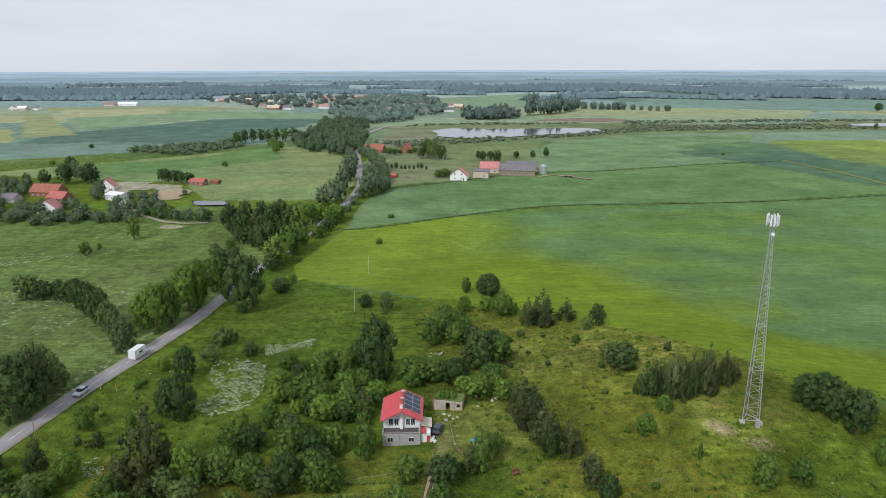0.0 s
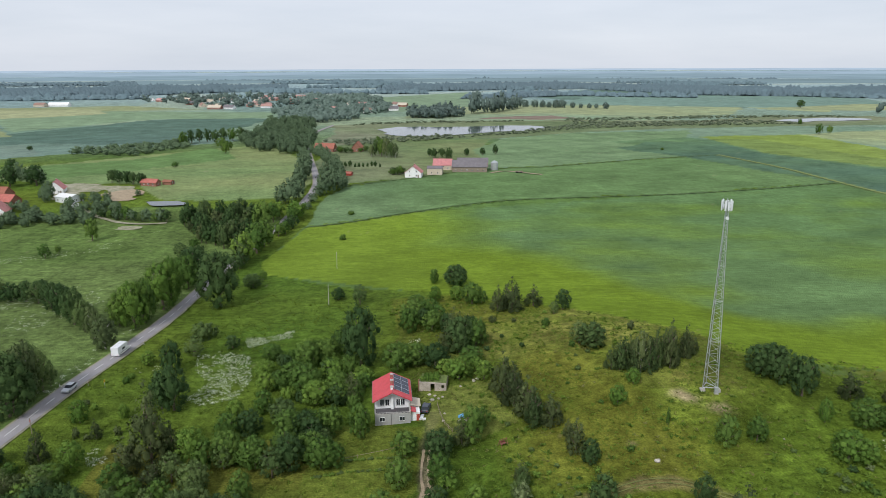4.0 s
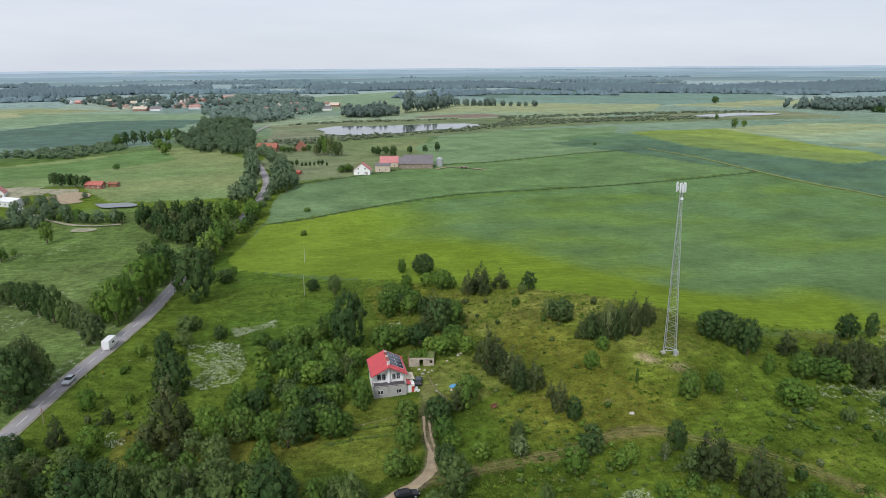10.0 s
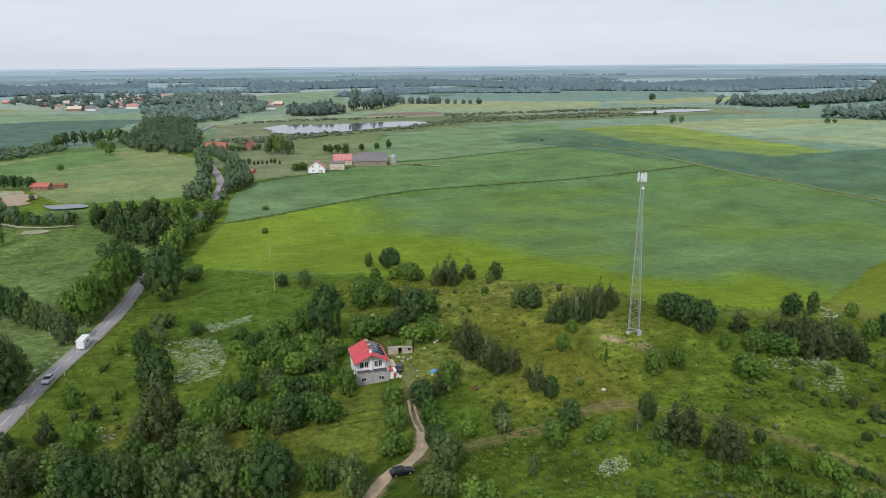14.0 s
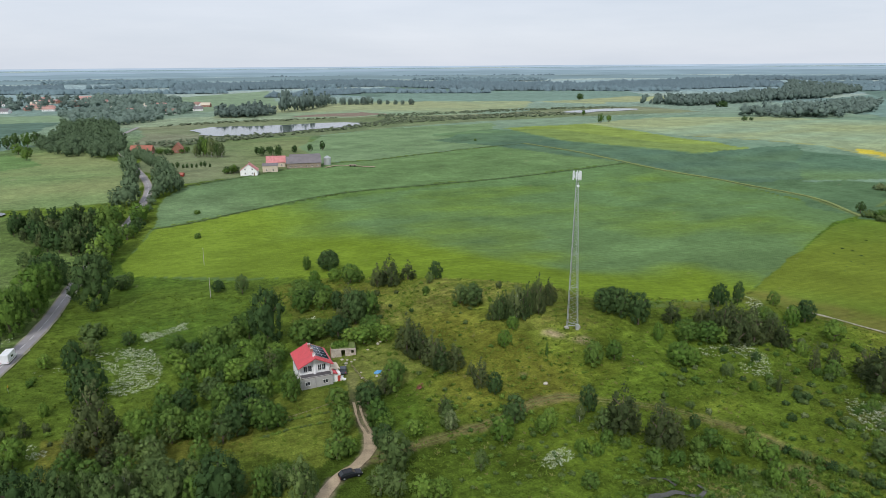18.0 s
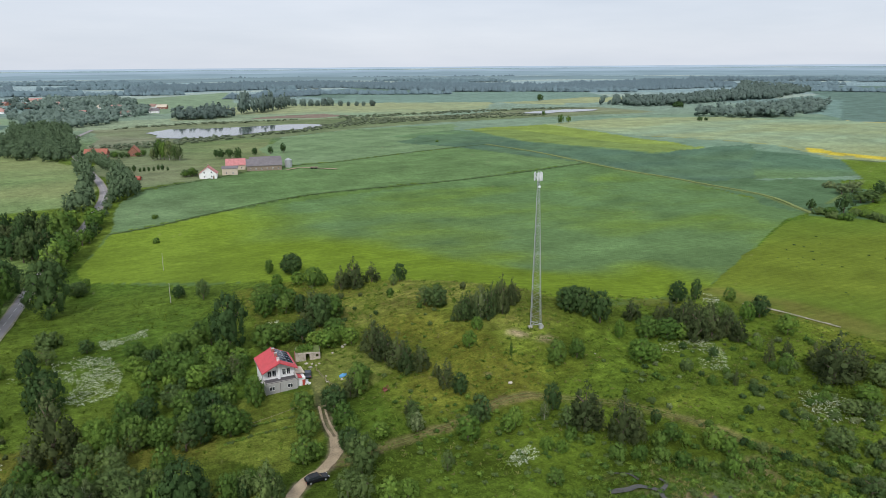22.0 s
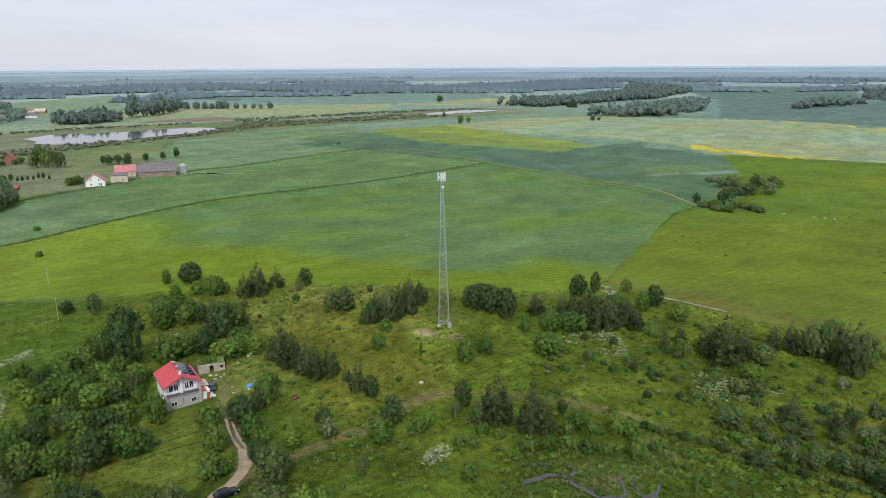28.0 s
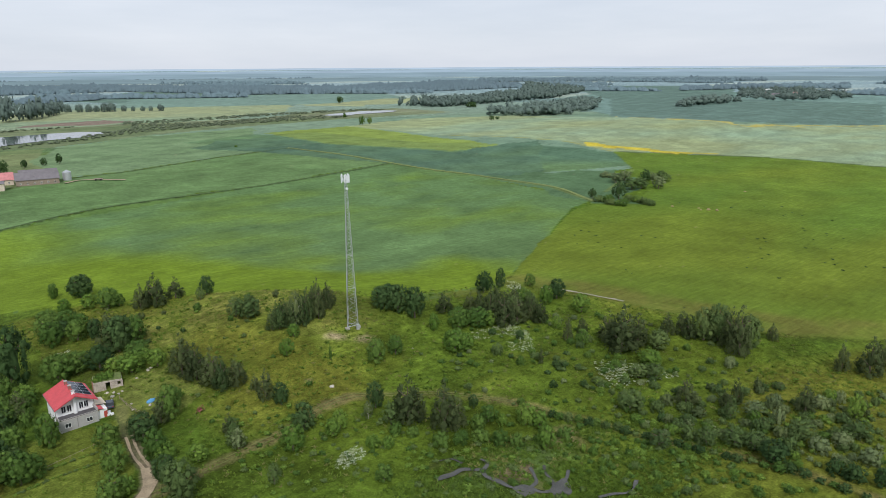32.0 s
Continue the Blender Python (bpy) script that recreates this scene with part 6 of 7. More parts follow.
for k_, x_, y_, r_, h_ in (("spruce", 45.1, 145.0, 2.03, 6.0), ("grey", 47.0, 144.1, 1.90, 6.0), ("spruce", 50.2, 142.7, 1.84, 8.1), ("birch", 51.7, 142.6, 2.19, 10.8), ("spruce", 53.8, 142.6, 2.16, 8.7), ("spruce", 55.6, 143.5, 1.97, 9.5), ("pine", 59.5, 143.5, 2.10, 11.9), ("spruce", 60.6, 144.8, 1.97, 7.6), ("pine", 65.0, 147.8, 1.76, 8.2), ("pine", 67.9, 150.2, 1.88, 5.5), ("spruce", 50.4, 147.4, 1.98, 6.6), ("birch", 52.0, 146.8, 2.09, 5.8),):
    tree(k_, x_, y_, r_, h_, "plantation on the hill")
for k_, x_, y_, r_, h_ in (("spruce", 55.0, 146.5, 2.00, 6.6), ("spruce", 57.1, 146.7, 2.25, 7.4), ("pine", 59.4, 147.2, 2.10, 7.3), ("spruce", 61.4, 148.8, 2.04, 8.0), ("pine", 66.0, 150.5, 1.96, 5.2), ("spruce", 48.1, 147.6, 1.79, 6.5), ("spruce", 58.6, 145.2, 1.58, 9.0), ("pine", 65.7, 148.1, 1.58, 7.8), ("spruce", 48.0, 144.7, 1.84, 8.0), ("spruce", 56.4, 144.3, 1.67, 9.7), ("lime", 48.5, 138.6, 1.89, 4.0), ("grey", 43.6, 156.7, 3.83, 6.6),):
    tree(k_, x_, y_, r_, h_, "plantation on the hill")
for k_, x_, y_, r_, h_ in (("dark", 47.9, 98.2, 2.19, 6.8), ("birch", 43.6, 95.1, 1.19, 4.7), ("lime", 36.0, 95.4, 2.06, 5.0), ("lime", 33.5, 94.3, 1.91, 3.6), ("dark", 29.2, 99.8, 2.82, 7.1), ("lime", 23.5, 94.4, 2.81, 5.9), ("grey", 46.5, 90.1, 2.10, 5.8), ("pine", 50.3, 88.6, 3.84, 10.7), ("pine", 53.4, 88.7, 2.68, 7.4), ("pine", 49.4, 91.0, 2.40, 7.6), ("pine", 55.2, 81.3, 3.66, 12.0), ("pine", 58.4, 81.0, 2.64, 8.0),):
    tree(k_, x_, y_, r_, h_, "shrubs along the field track")
for k_, x_, y_, r_, h_ in (("dark", 67.3, 84.4, 1.25, 3.7), ("broad", 66.2, 78.0, 2.42, 3.9), ("lime", 68.1, 75.4, 1.34, 2.6), ("lime", 72.3, 71.7, 2.41, 5.5), ("lime", 74.2, 68.9, 2.26, 4.2), ("lime", 68.6, 62.1, 2.27, 5.7), ("broad", 32.9, 74.2, 1.96, 3.6), ("grey", 15.5, 106.5, 1.62, 5.0), ("willow", 14.4, 101.7, 1.82, 4.9), ("grey", 14.7, 86.1, 1.58, 4.7), ("broad", 62.3, 77.4, 1.98, 3.4), ("lime", 73.2, 55.3, 0.62, 2.6),):
    tree(k_, x_, y_, r_, h_, "shrubs along the field track")
for k_, x_, y_, r_, h_ in (("broad", 45.1, 86.6, 1.67, 2.9), ("broad", 47.8, 83.7, 1.54, 2.5), ("lime", 38.2, 85.6, 1.87, 2.8), ("lime", 40.6, 83.4, 1.49, 2.8), ("broad", 50.5, 77.1, 2.14, 3.5), ("broad", 54.9, 75.3, 1.91, 3.3), ("broad", 59.3, 73.5, 2.18, 2.9), ("broad", 62.1, 70.0, 2.30, 3.3), ("broad", 64.3, 66.9, 1.90, 3.2), ("broad", 75.2, 62.1, 2.20, 2.5),):
    tree(k_, x_, y_, r_, h_, "shrubs along the field track")
for k_, x_, y_, r_, h_ in (("dark", 126.2, 142.0, 3.34, 7.7), ("dark", 133.5, 141.0, 1.85, 8.2), ("broad", 145.1, 137.0, 2.09, 4.9), ("dark", 141.7, 121.3, 3.17, 7.3), ("lime", 137.7, 107.4, 3.38, 6.2), ("pine", 107.5, 124.1, 3.28, 9.1), ("pine", 106.8, 118.8, 3.40, 11.3), ("pine", 108.7, 114.6, 3.55, 10.7), ("pine", 113.8, 113.8, 3.41, 9.5), ("pine", 121.0, 114.4, 3.12, 7.2), ("pine", 119.6, 109.3, 2.70, 7.6), ("broad", 127.0, 123.5, 2.88, 6.5),):
    tree(k_, x_, y_, r_, h_, "scrub on the eastern slope")
for k_, x_, y_, r_, h_ in (("lime", 134.7, 120.2, 2.52, 6.8), ("pine", 116.6, 125.5, 3.38, 8.3), ("pine", 121.3, 123.6, 3.03, 6.8), ("pine", 109.5, 131.2, 2.44, 5.6), ("broad", 95.8, 121.5, 3.84, 6.5), ("broad", 101.4, 119.1, 3.88, 6.2), ("lime", 105.2, 117.7, 2.66, 4.9), ("lime", 83.8, 109.6, 3.72, 6.6), ("lime", 86.9, 109.2, 2.93, 4.9), ("grey", 92.1, 101.0, 1.77, 3.5), ("dark", 105.5, 104.9, 1.53, 2.6), ("broad", 92.8, 92.6, 1.25, 2.7),):
    tree(k_, x_, y_, r_, h_, "scrub on the eastern slope")
for k_, x_, y_, r_, h_ in (("pine", 97.8, 89.6, 0.79, 5.1), ("dark", 99.7, 85.5, 1.40, 2.1), ("dark", 101.5, 84.1, 1.09, 2.1), ("broad", 109.5, 95.0, 1.00, 2.2), ("pine", 115.8, 95.0, 1.69, 7.6), ("pine", 121.2, 93.8, 1.89, 6.2), ("broad", 116.6, 90.2, 2.17, 5.0), ("lime", 119.9, 102.9, 1.59, 4.2), ("pine", 121.7, 79.8, 5.40, 13.2), ("pine", 124.5, 86.7, 3.38, 8.3), ("pine", 129.0, 79.5, 4.01, 9.3), ("grey", 130.9, 73.7, 3.13, 5.8),):
    tree(k_, x_, y_, r_, h_, "scrub on the eastern slope")
for k_, x_, y_, r_, h_ in (("pine", 142.1, 77.9, 2.59, 6.6), ("pine", 145.4, 74.9, 2.42, 7.7), ("pine", 144.8, 72.0, 2.90, 6.9), ("grey", 146.3, 68.2, 3.55, 10.1), ("grey", 148.6, 65.0, 3.87, 11.4), ("pine", 145.8, 59.6, 3.27, 11.5), ("pine", 144.0, 56.0, 3.85, 14.0), ("grey", 150.6, 56.3, 3.12, 9.8), ("pine", 161.0, 54.5, 1.77, 5.1), ("pine", 148.9, 67.0, 3.05, 8.7), ("willow", 134.4, 53.9, 1.55, 3.4), ("lime", 120.3, 69.5, 3.13, 4.4),):
    tree(k_, x_, y_, r_, h_, "scrub on the eastern slope")
for k_, x_, y_, r_, h_ in (("grey", 112.0, 67.5, 2.72, 3.8), ("grey", 114.1, 63.7, 2.55, 4.4), ("grey", 96.2, 59.2, 3.32, 5.2), ("pine", 107.7, 51.1, 2.79, 7.5), ("grey", 105.1, 48.8, 1.37, 2.5), ("dark", 96.6, 50.9, 1.00, 2.7), ("pine", 116.3, 42.7, 1.73, 6.5), ("pine", 112.5, 43.3, 1.78, 4.8), ("willow", 112.7, 36.7, 2.53, 4.0), ("grey", 108.0, 39.8, 1.72, 4.0), ("willow", 121.3, 35.6, 2.05, 3.0), ("willow", 113.7, 31.3, 1.70, 3.4),):
    tree(k_, x_, y_, r_, h_, "scrub on the eastern slope")
for k_, x_, y_, r_, h_ in (("pine", 122.1, 28.8, 2.53, 7.5), ("willow", 127.8, 27.6, 2.03, 3.3), ("willow", 134.1, 25.6, 1.51, 3.1), ("lime", 127.7, 20.0, 1.96, 6.1), ("pine", 130.1, 19.3, 1.58, 4.8), ("pine", 153.1, 32.3, 2.11, 7.7), ("pine", 155.8, 26.5, 3.57, 10.3), ("pine", 163.7, 26.1, 2.75, 7.4), ("grey", 110.1, 24.3, 2.98, 4.5), ("grey", 119.7, 16.3, 2.86, 3.9), ("grey", 93.5, 41.7, 1.90, 3.3), ("grey", 93.6, 37.7, 2.36, 4.5),):
    tree(k_, x_, y_, r_, h_, "scrub on the eastern slope")
for k_, x_, y_, r_, h_ in (("grey", 97.1, 33.1, 2.71, 4.4), ("grey", 98.4, 29.3, 2.91, 4.4), ("dark", 96.8, 24.4, 3.06, 4.6), ("grey", 86.1, 44.8, 2.74, 4.2), ("willow", 109.7, 10.7, 2.43, 3.3), ("dark", 101.0, 14.1, 2.16, 3.1), ("dark", 101.2, 10.6, 2.46, 3.3), ("grey", 102.6, 24.0, 2.17, 3.4), ("willow", 107.2, 19.6, 2.40, 3.4), ("willow", 113.0, 17.3, 2.19, 3.0), ("grey", 107.5, 33.1, 1.67, 2.6), ("pine", 126.8, 42.4, 1.01, 3.5),):
    tree(k_, x_, y_, r_, h_, "scrub on the eastern slope")
for k_, x_, y_, r_, h_ in (("pine", 130.6, 38.5, 0.72, 2.4), ("dark", 102.6, 6.3, 1.65, 4.0),):
    tree(k_, x_, y_, r_, h_, "scrub on the eastern slope")
for k_, x_, y_, r_, h_ in (("lime", -68.4, 274.4, 4.90, 13.0), ("broad", -65.9, 291.2, 5.41, 13.2), ("broad", -64.6, 302.7, 5.10, 12.6), ("broad", -69.9, 332.0, 6.10, 15.0), ("dark", -67.6, 387.6, 4.49, 11.1), ("broad", -63.1, 387.5, 5.46, 15.0), ("broad", -59.6, 395.6, 4.90, 14.5), ("lime", -55.1, 352.2, 5.29, 10.2), ("lime", -65.4, 357.4, 4.46, 8.5), ("dark", -55.6, 335.0, 3.37, 6.9), ("broad", -66.9, 348.4, 4.07, 10.7), ("broad", -57.9, 324.7, 2.72, 6.2),):
    tree(k_, x_, y_, r_, h_, "avenue along the road")
for k_, x_, y_, r_, h_ in (("dark", -60.9, 454.4, 4.47, 15.0), ("broad", -62.9, 446.8, 4.77, 15.0), ("dark", -45.4, 402.6, 4.00, 14.4), ("dark", -41.9, 408.0, 4.38, 15.0), ("dark", -40.2, 419.5, 3.81, 13.7), ("dark", -46.8, 429.1, 3.54, 12.7), ("dark", -46.2, 432.3, 4.27, 15.0), ("broad", -66.6, 510.0, 5.42, 15.0), ("dark", -43.1, 446.1, 4.03, 14.5), ("dark", -67.1, 499.1, 5.30, 15.0), ("dark", -62.0, 476.4, 4.29, 15.0), ("broad", -61.6, 420.2, 4.50, 14.6),):
    tree(k_, x_, y_, r_, h_, "avenue along the road")
for k_, x_, y_, r_, h_ in (("broad", -29.6, 311.7, 1.78, 2.7), ("broad", -27.5, 360.3, 1.86, 2.2), ("broad", 233.6, 580.5, 1.58, 2.0), ("dark", 711.5, 1155.3, 7.40, 13.4), ("dark", 41.7, 531.4, 3.63, 10.0), ("dark", 31.4, 550.4, 3.26, 7.5), ("dark", 37.8, 556.2, 2.83, 6.6), ("dark", 58.8, 556.9, 2.62, 6.2), ("dark", 72.5, 560.5, 2.65, 6.3), ("dark", 83.8, 565.1, 2.68, 8.3), ("dark", 38.5, 547.9, 2.33, 7.5), ("dark", 28.7, 559.3, 2.36, 6.2),):
    tree(k_, x_, y_, r_, h_, "lone field trees")
for k_, x_, y_, r_, h_ in (("broad", 0.4, 210.4, 3.46, 4.7), ("grey", -18.7, 217.5, 2.67, 7.3), ("dark", -26.4, 224.3, 2.51, 4.4), ("broad", 8.4, 238.6, 1.36, 4.8), ("dark", 16.4, 233.3, 4.04, 7.7), ("broad", 452.6, 698.1, 4.20, 11.1), ("broad", 468.9, 705.7, 3.56, 8.5), ("broad", 499.6, 810.4, 2.77, 7.8), ("dark", 622.4, 642.7, 3.77, 6.0), ("dark", 634.6, 644.4, 3.04, 4.5), ("dark", 804.4, 877.1, 9.86, 9.7),):
    tree(k_, x_, y_, r_, h_, "lone field trees")
for k_, x_, y_, r_, h_ in (("dark", -242.0, 442.5, 5.76, 13.0), ("dark", -227.4, 445.5, 6.52, 13.0), ("dark", -253.5, 439.5, 4.29, 10.1), ("dark", -279.5, 521.2, 4.21, 7.6), ("broad", -143.1, 598.7, 3.88, 8.7), ("broad", -161.8, 515.5, 2.72, 4.2), ("dark", -323.0, 642.6, 2.83, 4.1), ("broad", -293.1, 521.8, 2.53, 4.7), ("broad", -146.5, 320.7, 3.48, 10.7), ("broad", -154.9, 291.5, 2.69, 6.4), ("broad", -153.1, 300.1, 1.51, 3.7), ("dark", -265.3, 439.9, 2.86, 8.0),):
    tree(k_, x_, y_, r_, h_, "trees in the pasture")
for k_, x_, y_, r_, h_ in (("dark", -193.1, 684.4, 3.86, 13.0), ("dark", -188.2, 694.7, 3.91, 13.0), ("dark", -180.3, 694.3, 4.19, 13.0), ("dark", -169.9, 683.1, 4.40, 13.0), ("broad", -198.0, 674.3, 4.89, 11.9), ("dark", -167.0, 704.5, 4.25, 13.0), ("broad", -157.9, 704.0, 5.10, 13.0), ("dark", -152.2, 715.0, 4.61, 13.0), ("dark", -183.7, 451.3, 2.94, 8.2), ("dark", -177.9, 447.3, 2.92, 8.5), ("dark", -172.8, 445.3, 2.91, 8.4), ("dark", -167.8, 443.4, 2.90, 8.0),):
    tree(k_, x_, y_, r_, h_, "trees in the pasture")
for k_, x_, y_, r_, h_ in (("dark", -162.8, 441.4, 2.89, 7.7), ("dark", -186.1, 463.4, 2.64, 6.5), ("dark", -175.4, 458.8, 2.62, 6.1), ("dark", -161.9, 444.9, 2.18, 6.6), ("broad", -155.7, 642.8, 5.19, 9.3), ("broad", -145.9, 624.2, 4.54, 8.1),):
    tree(k_, x_, y_, r_, h_, "trees in the pasture")
for k_, x_, y_, r_, h_ in (("dark", 302.7, 230.0, 2.59, 6.7), ("dark", 313.0, 218.0, 4.81, 10.8), ("grey", 298.4, 221.6, 3.72, 3.8), ("broad", 300.9, 216.9, 4.04, 4.8), ("grey", 312.7, 210.9, 3.73, 3.8), ("broad", 313.7, 205.2, 3.70, 4.1), ("grey", 312.2, 199.5, 3.98, 3.8), ("grey", 310.7, 194.0, 2.95, 3.0), ("willow", 363.5, 223.1, 4.84, 8.3), ("grey", 347.2, 232.3, 6.28, 8.2), ("willow", 362.0, 255.4, 4.69, 7.1), ("willow", 377.3, 275.3, 4.52, 4.2),):
    tree(k_, x_, y_, r_, h_, "shrub island in the field")
for k_, x_, y_, r_, h_ in (("dark", 380.9, 244.5, 3.94, 8.8), ("grey", 391.1, 235.0, 4.33, 5.6), ("willow", 374.3, 257.2, 5.18, 7.3), ("grey", 355.4, 230.6, 5.59, 7.2), ("grey", 296.1, 211.8, 3.98, 3.4), ("broad", 298.2, 205.4, 4.27, 4.1), ("willow", 391.6, 247.9, 5.22, 5.7), ("grey", 401.9, 245.4, 4.05, 5.7),):
    tree(k_, x_, y_, r_, h_, "shrub island in the field")

for k_, x_, y_, r_, h_ in (("dark", -68.7, 267.4, 3.37, 7.0), ("lime", -67.6, 281.9, 2.86, 6.1), ("broad", -65.5, 295.9, 2.46, 5.6), ("broad", -63.4, 308.1, 2.92, 7.3), ("broad", -60.5, 321.1, 3.41, 7.5), ("dark", -58.7, 332.9, 2.47, 5.5), ("broad", -56.7, 346.6, 3.46, 8.0), ("broad", -53.8, 359.3, 2.67, 6.5), ("broad", -51.6, 372.6, 2.42, 4.6), ("lime", -49.9, 387.3, 2.92, 5.9), ("broad", -48.5, 401.6, 3.37, 6.7), ("dark", -46.8, 415.9, 2.94, 7.0),):
    tree(k_, x_, y_, r_, h_, "avenue along the road")

for k_, x_, y_, r_, h_ in (("broad", -44.8, 129.7, 2.99, 6.9), ("dark", -40.6, 131.8, 3.03, 6.3), ("broad", -38.4, 119.2, 2.78, 6.5), ("grey", -43.6, 119.3, 2.23, 5.9), ("grey", -33.3, 115.2, 2.71, 6.4), ("dark", -28.0, 129.1, 2.98, 6.9), ("broad", -22.3, 131.0, 2.42, 6.3), ("broad", -31.6, 122.9, 2.63, 6.7), ("lime", -44.9, 139.2, 2.16, 5.6), ("broad", -39.3, 142.6, 2.59, 5.7), ("dark", -23.6, 119.0, 2.57, 6.3), ("broad", -47.4, 118.9, 2.44, 6.9),):
    tree(k_, x_, y_, r_, h_, "thicket below the house")
for k_, x_, y_, r_, h_ in (("dark", -172.0, 392.2, 3.87, 7.9), ("dark", -168.7, 401.1, 2.63, 5.7), ("broad", -182.3, 401.6, 2.31, 5.0), ("broad", -154.7, 411.6, 1.69, 4.1), ("dark", -182.1, 383.8, 3.16, 7.1), ("dark", -148.1, 359.6, 3.27, 6.1), ("broad", -140.4, 357.1, 2.96, 6.1), ("dark", -132.3, 354.7, 2.94, 7.2), ("broad", -124.5, 353.3, 2.93, 8.1), ("dark", -205.6, 379.8, 4.06, 7.0), ("dark", -192.1, 364.3, 3.61, 7.7), ("dark", -199.9, 353.6, 3.80, 6.9), ("broad", -177.4, 351.8, 3.49, 6.6), ("dark", -161.4, 351.3, 3.78, 7.2), ("broad", -170.6, 355.9, 3.53, 6.6),):
    tree(k_, x_, y_, r_, h_, "trees round the hamlet")

# ---- stands of trees ----
MIX = ("broad", "broad", "dark", "lime")
thicket([(-46, 177), (-34, 185), (-19, 172), (-13, 156), (-18, 141), (-28, 144), (-40, 150), (-42, 159)], 5.0, 11, ("broad", "dark", "lime", "broad"), 2.5, 4.4, "thicket beside the house", 0.8)
thicket([(-43, 132), (-34, 138), (-24, 132), (-20, 119), (-28, 116), (-41, 117)], 4.8, 12, ("broad", "dark", "broad", "grey"), 2.4, 4.4, "thicket below the house", 0.8)
thicket([(-64, 117), (-56, 117), (-45, 111), (-38, 101), (-38, 93), (-61, 99)], 5.2, 13, ("pine", "grey", "broad", "grey"), 2.2, 4.4, "thicket below the house", 0.8)
thicket([(-92, 124), (-85, 120), (-68, 112), (-32, 101), (-21, 97), (-22, 91), (-85, 104)], 4.6, 18, ("dark", "broad", "grey"), 2.4, 4.0, "thicket below the house", 0.85)
thicket([(109, 126), (112, 116), (121, 111), (129, 119), (121, 130)], 3.2, 16, ("pine", "pine", "grey"), 1.6, 5.0, "copse at the field's edge", 0.8)
thicket([(-115, 345), (-107, 326), (-84, 297), (-76, 293), (-70, 318), (-68, 339), (-72, 355), (-86, 358), (-108, 362)], 6.2, 21, ("dark", "spruce", "dark", "pine"), 3.1, 9.0, "wood beside the road", 0.95)
thicket([(-99, 314), (-83, 289), (-72, 255), (-81, 259), (-100, 289), (-102, 304)], 7.0, 19, ("broad", "grey", "dark"), 2.6, 5.0, "wood beside the road", 0.85)
row([(-35, 416), (-41, 471), (-56, 546), (-68, 583)], 6.0, 23, ("dark", "broad", "dark"), 3.0, 9.5, "avenue along the road")
thicket([(-245, 350), (-243, 372), (-225, 372), (-180, 362), (-170, 352), (-200, 346)], 6.5, 27, ("dark", "broad", "dark"), 3.2, 5.5, "trees round the hamlet", 0.9)
thicket([(-268, 372), (-262, 430), (-244, 424), (-246, 386), (-226, 384), (-200, 386), (-196, 374), (-230, 370)], 8, 28, ("dark", "broad"), 3.6, 6.5, "trees round the hamlet", 0.75)
thicket([(-190, 374), (-160, 384), (-150, 374), (-158, 362), (-188, 362)], 6, 29, ("broad", "dark", "grey"), 2.8, 6.0, "trees round the hamlet", 0.85)
row([(-255, 470), (-240, 458), (-226, 446)], 9, 30, ("dark", "broad"), 4.2, 11.0, "trees round the hamlet")
row([(-205, 410), (-200, 398)], 5, 31, ("broad", "grey"), 3.0, 9.0, "trees round the hamlet")
row([(-300, 440), (-275, 430), (-262, 436)], 8, 32, ("dark", "broad"), 4.0, 8, "trees round the hamlet")
row([(-157, 363), (-135, 355), (-122, 354)], 4.5, 25, ("broad", "grey", "dark"), 2.6, 6.0, "trees by the lane")
# farm trees
row([(-48, 596), (-40, 590), (-24, 598)], 5, 33, ("dark", "broad"), 3.0, 5, "trees round the farm")
row([(-18, 560), (-14, 566), (-8, 558), (0, 552)], 5, 34, ("birch", "broad", "grey"), 3.4, 13, "trees round the farm")
row([(-4, 464), (0, 462), (4, 472)], 4, 35, ("broad", "dark"), 3.2, 5.0, "trees round the farm")
row([(-40, 500), (-24, 502), (-12, 500)], 3.0, 37, ("dark",), 1.2, 4.0, "hedge by the farm garden", 0.3)
# willow and thorn scrub on the eastern slope
thicket([(92, 92), (112, 96), (130, 84), (128, 62), (112, 52), (98, 66)], 5.2, 43, ("grey", "grey", "lime", "broad"), 1.3, 1.5, "scrub on the eastern slope", 0.6)
thicket([(88, 58), (104, 62), (126, 50), (140, 30), (120, 10), (100, 30)], 4.6, 44, ("grey", "grey", "lime", "birch"), 1.6, 1.9, "scrub on the eastern slope", 0.75)
thicket([(70, 112), (92, 104), (95, 85), (80, 78), (66, 92)], 7, 45, ("lime", "grey", "broad"), 0.9, 1.0, "scrub on the eastern slope", 0.5)
thicket([(10, 110), (40, 122), (56, 116), (60, 104), (36, 110), (20, 104)], 6.5, 46, ("lime", "broad", "grey"), 0.8, 0.9, "low shrubs on the hillside", 0.5)
thicket([(-86, 118), (-84, 160), (-72, 180), (-62, 160), (-66, 126), (-76, 108)], 8.0, 47, ("lime", "broad", "pine"), 0.9, 1.2, "low shrubs on the road bank", 0.5)
thicket([(16, 200), (40, 190), (60, 168), (70, 152), (52, 165), (22, 176)], 8.0, 48, ("grey", "lime", "pine"), 0.8, 1.0, "low shrubs on the hilltop", 0.5)

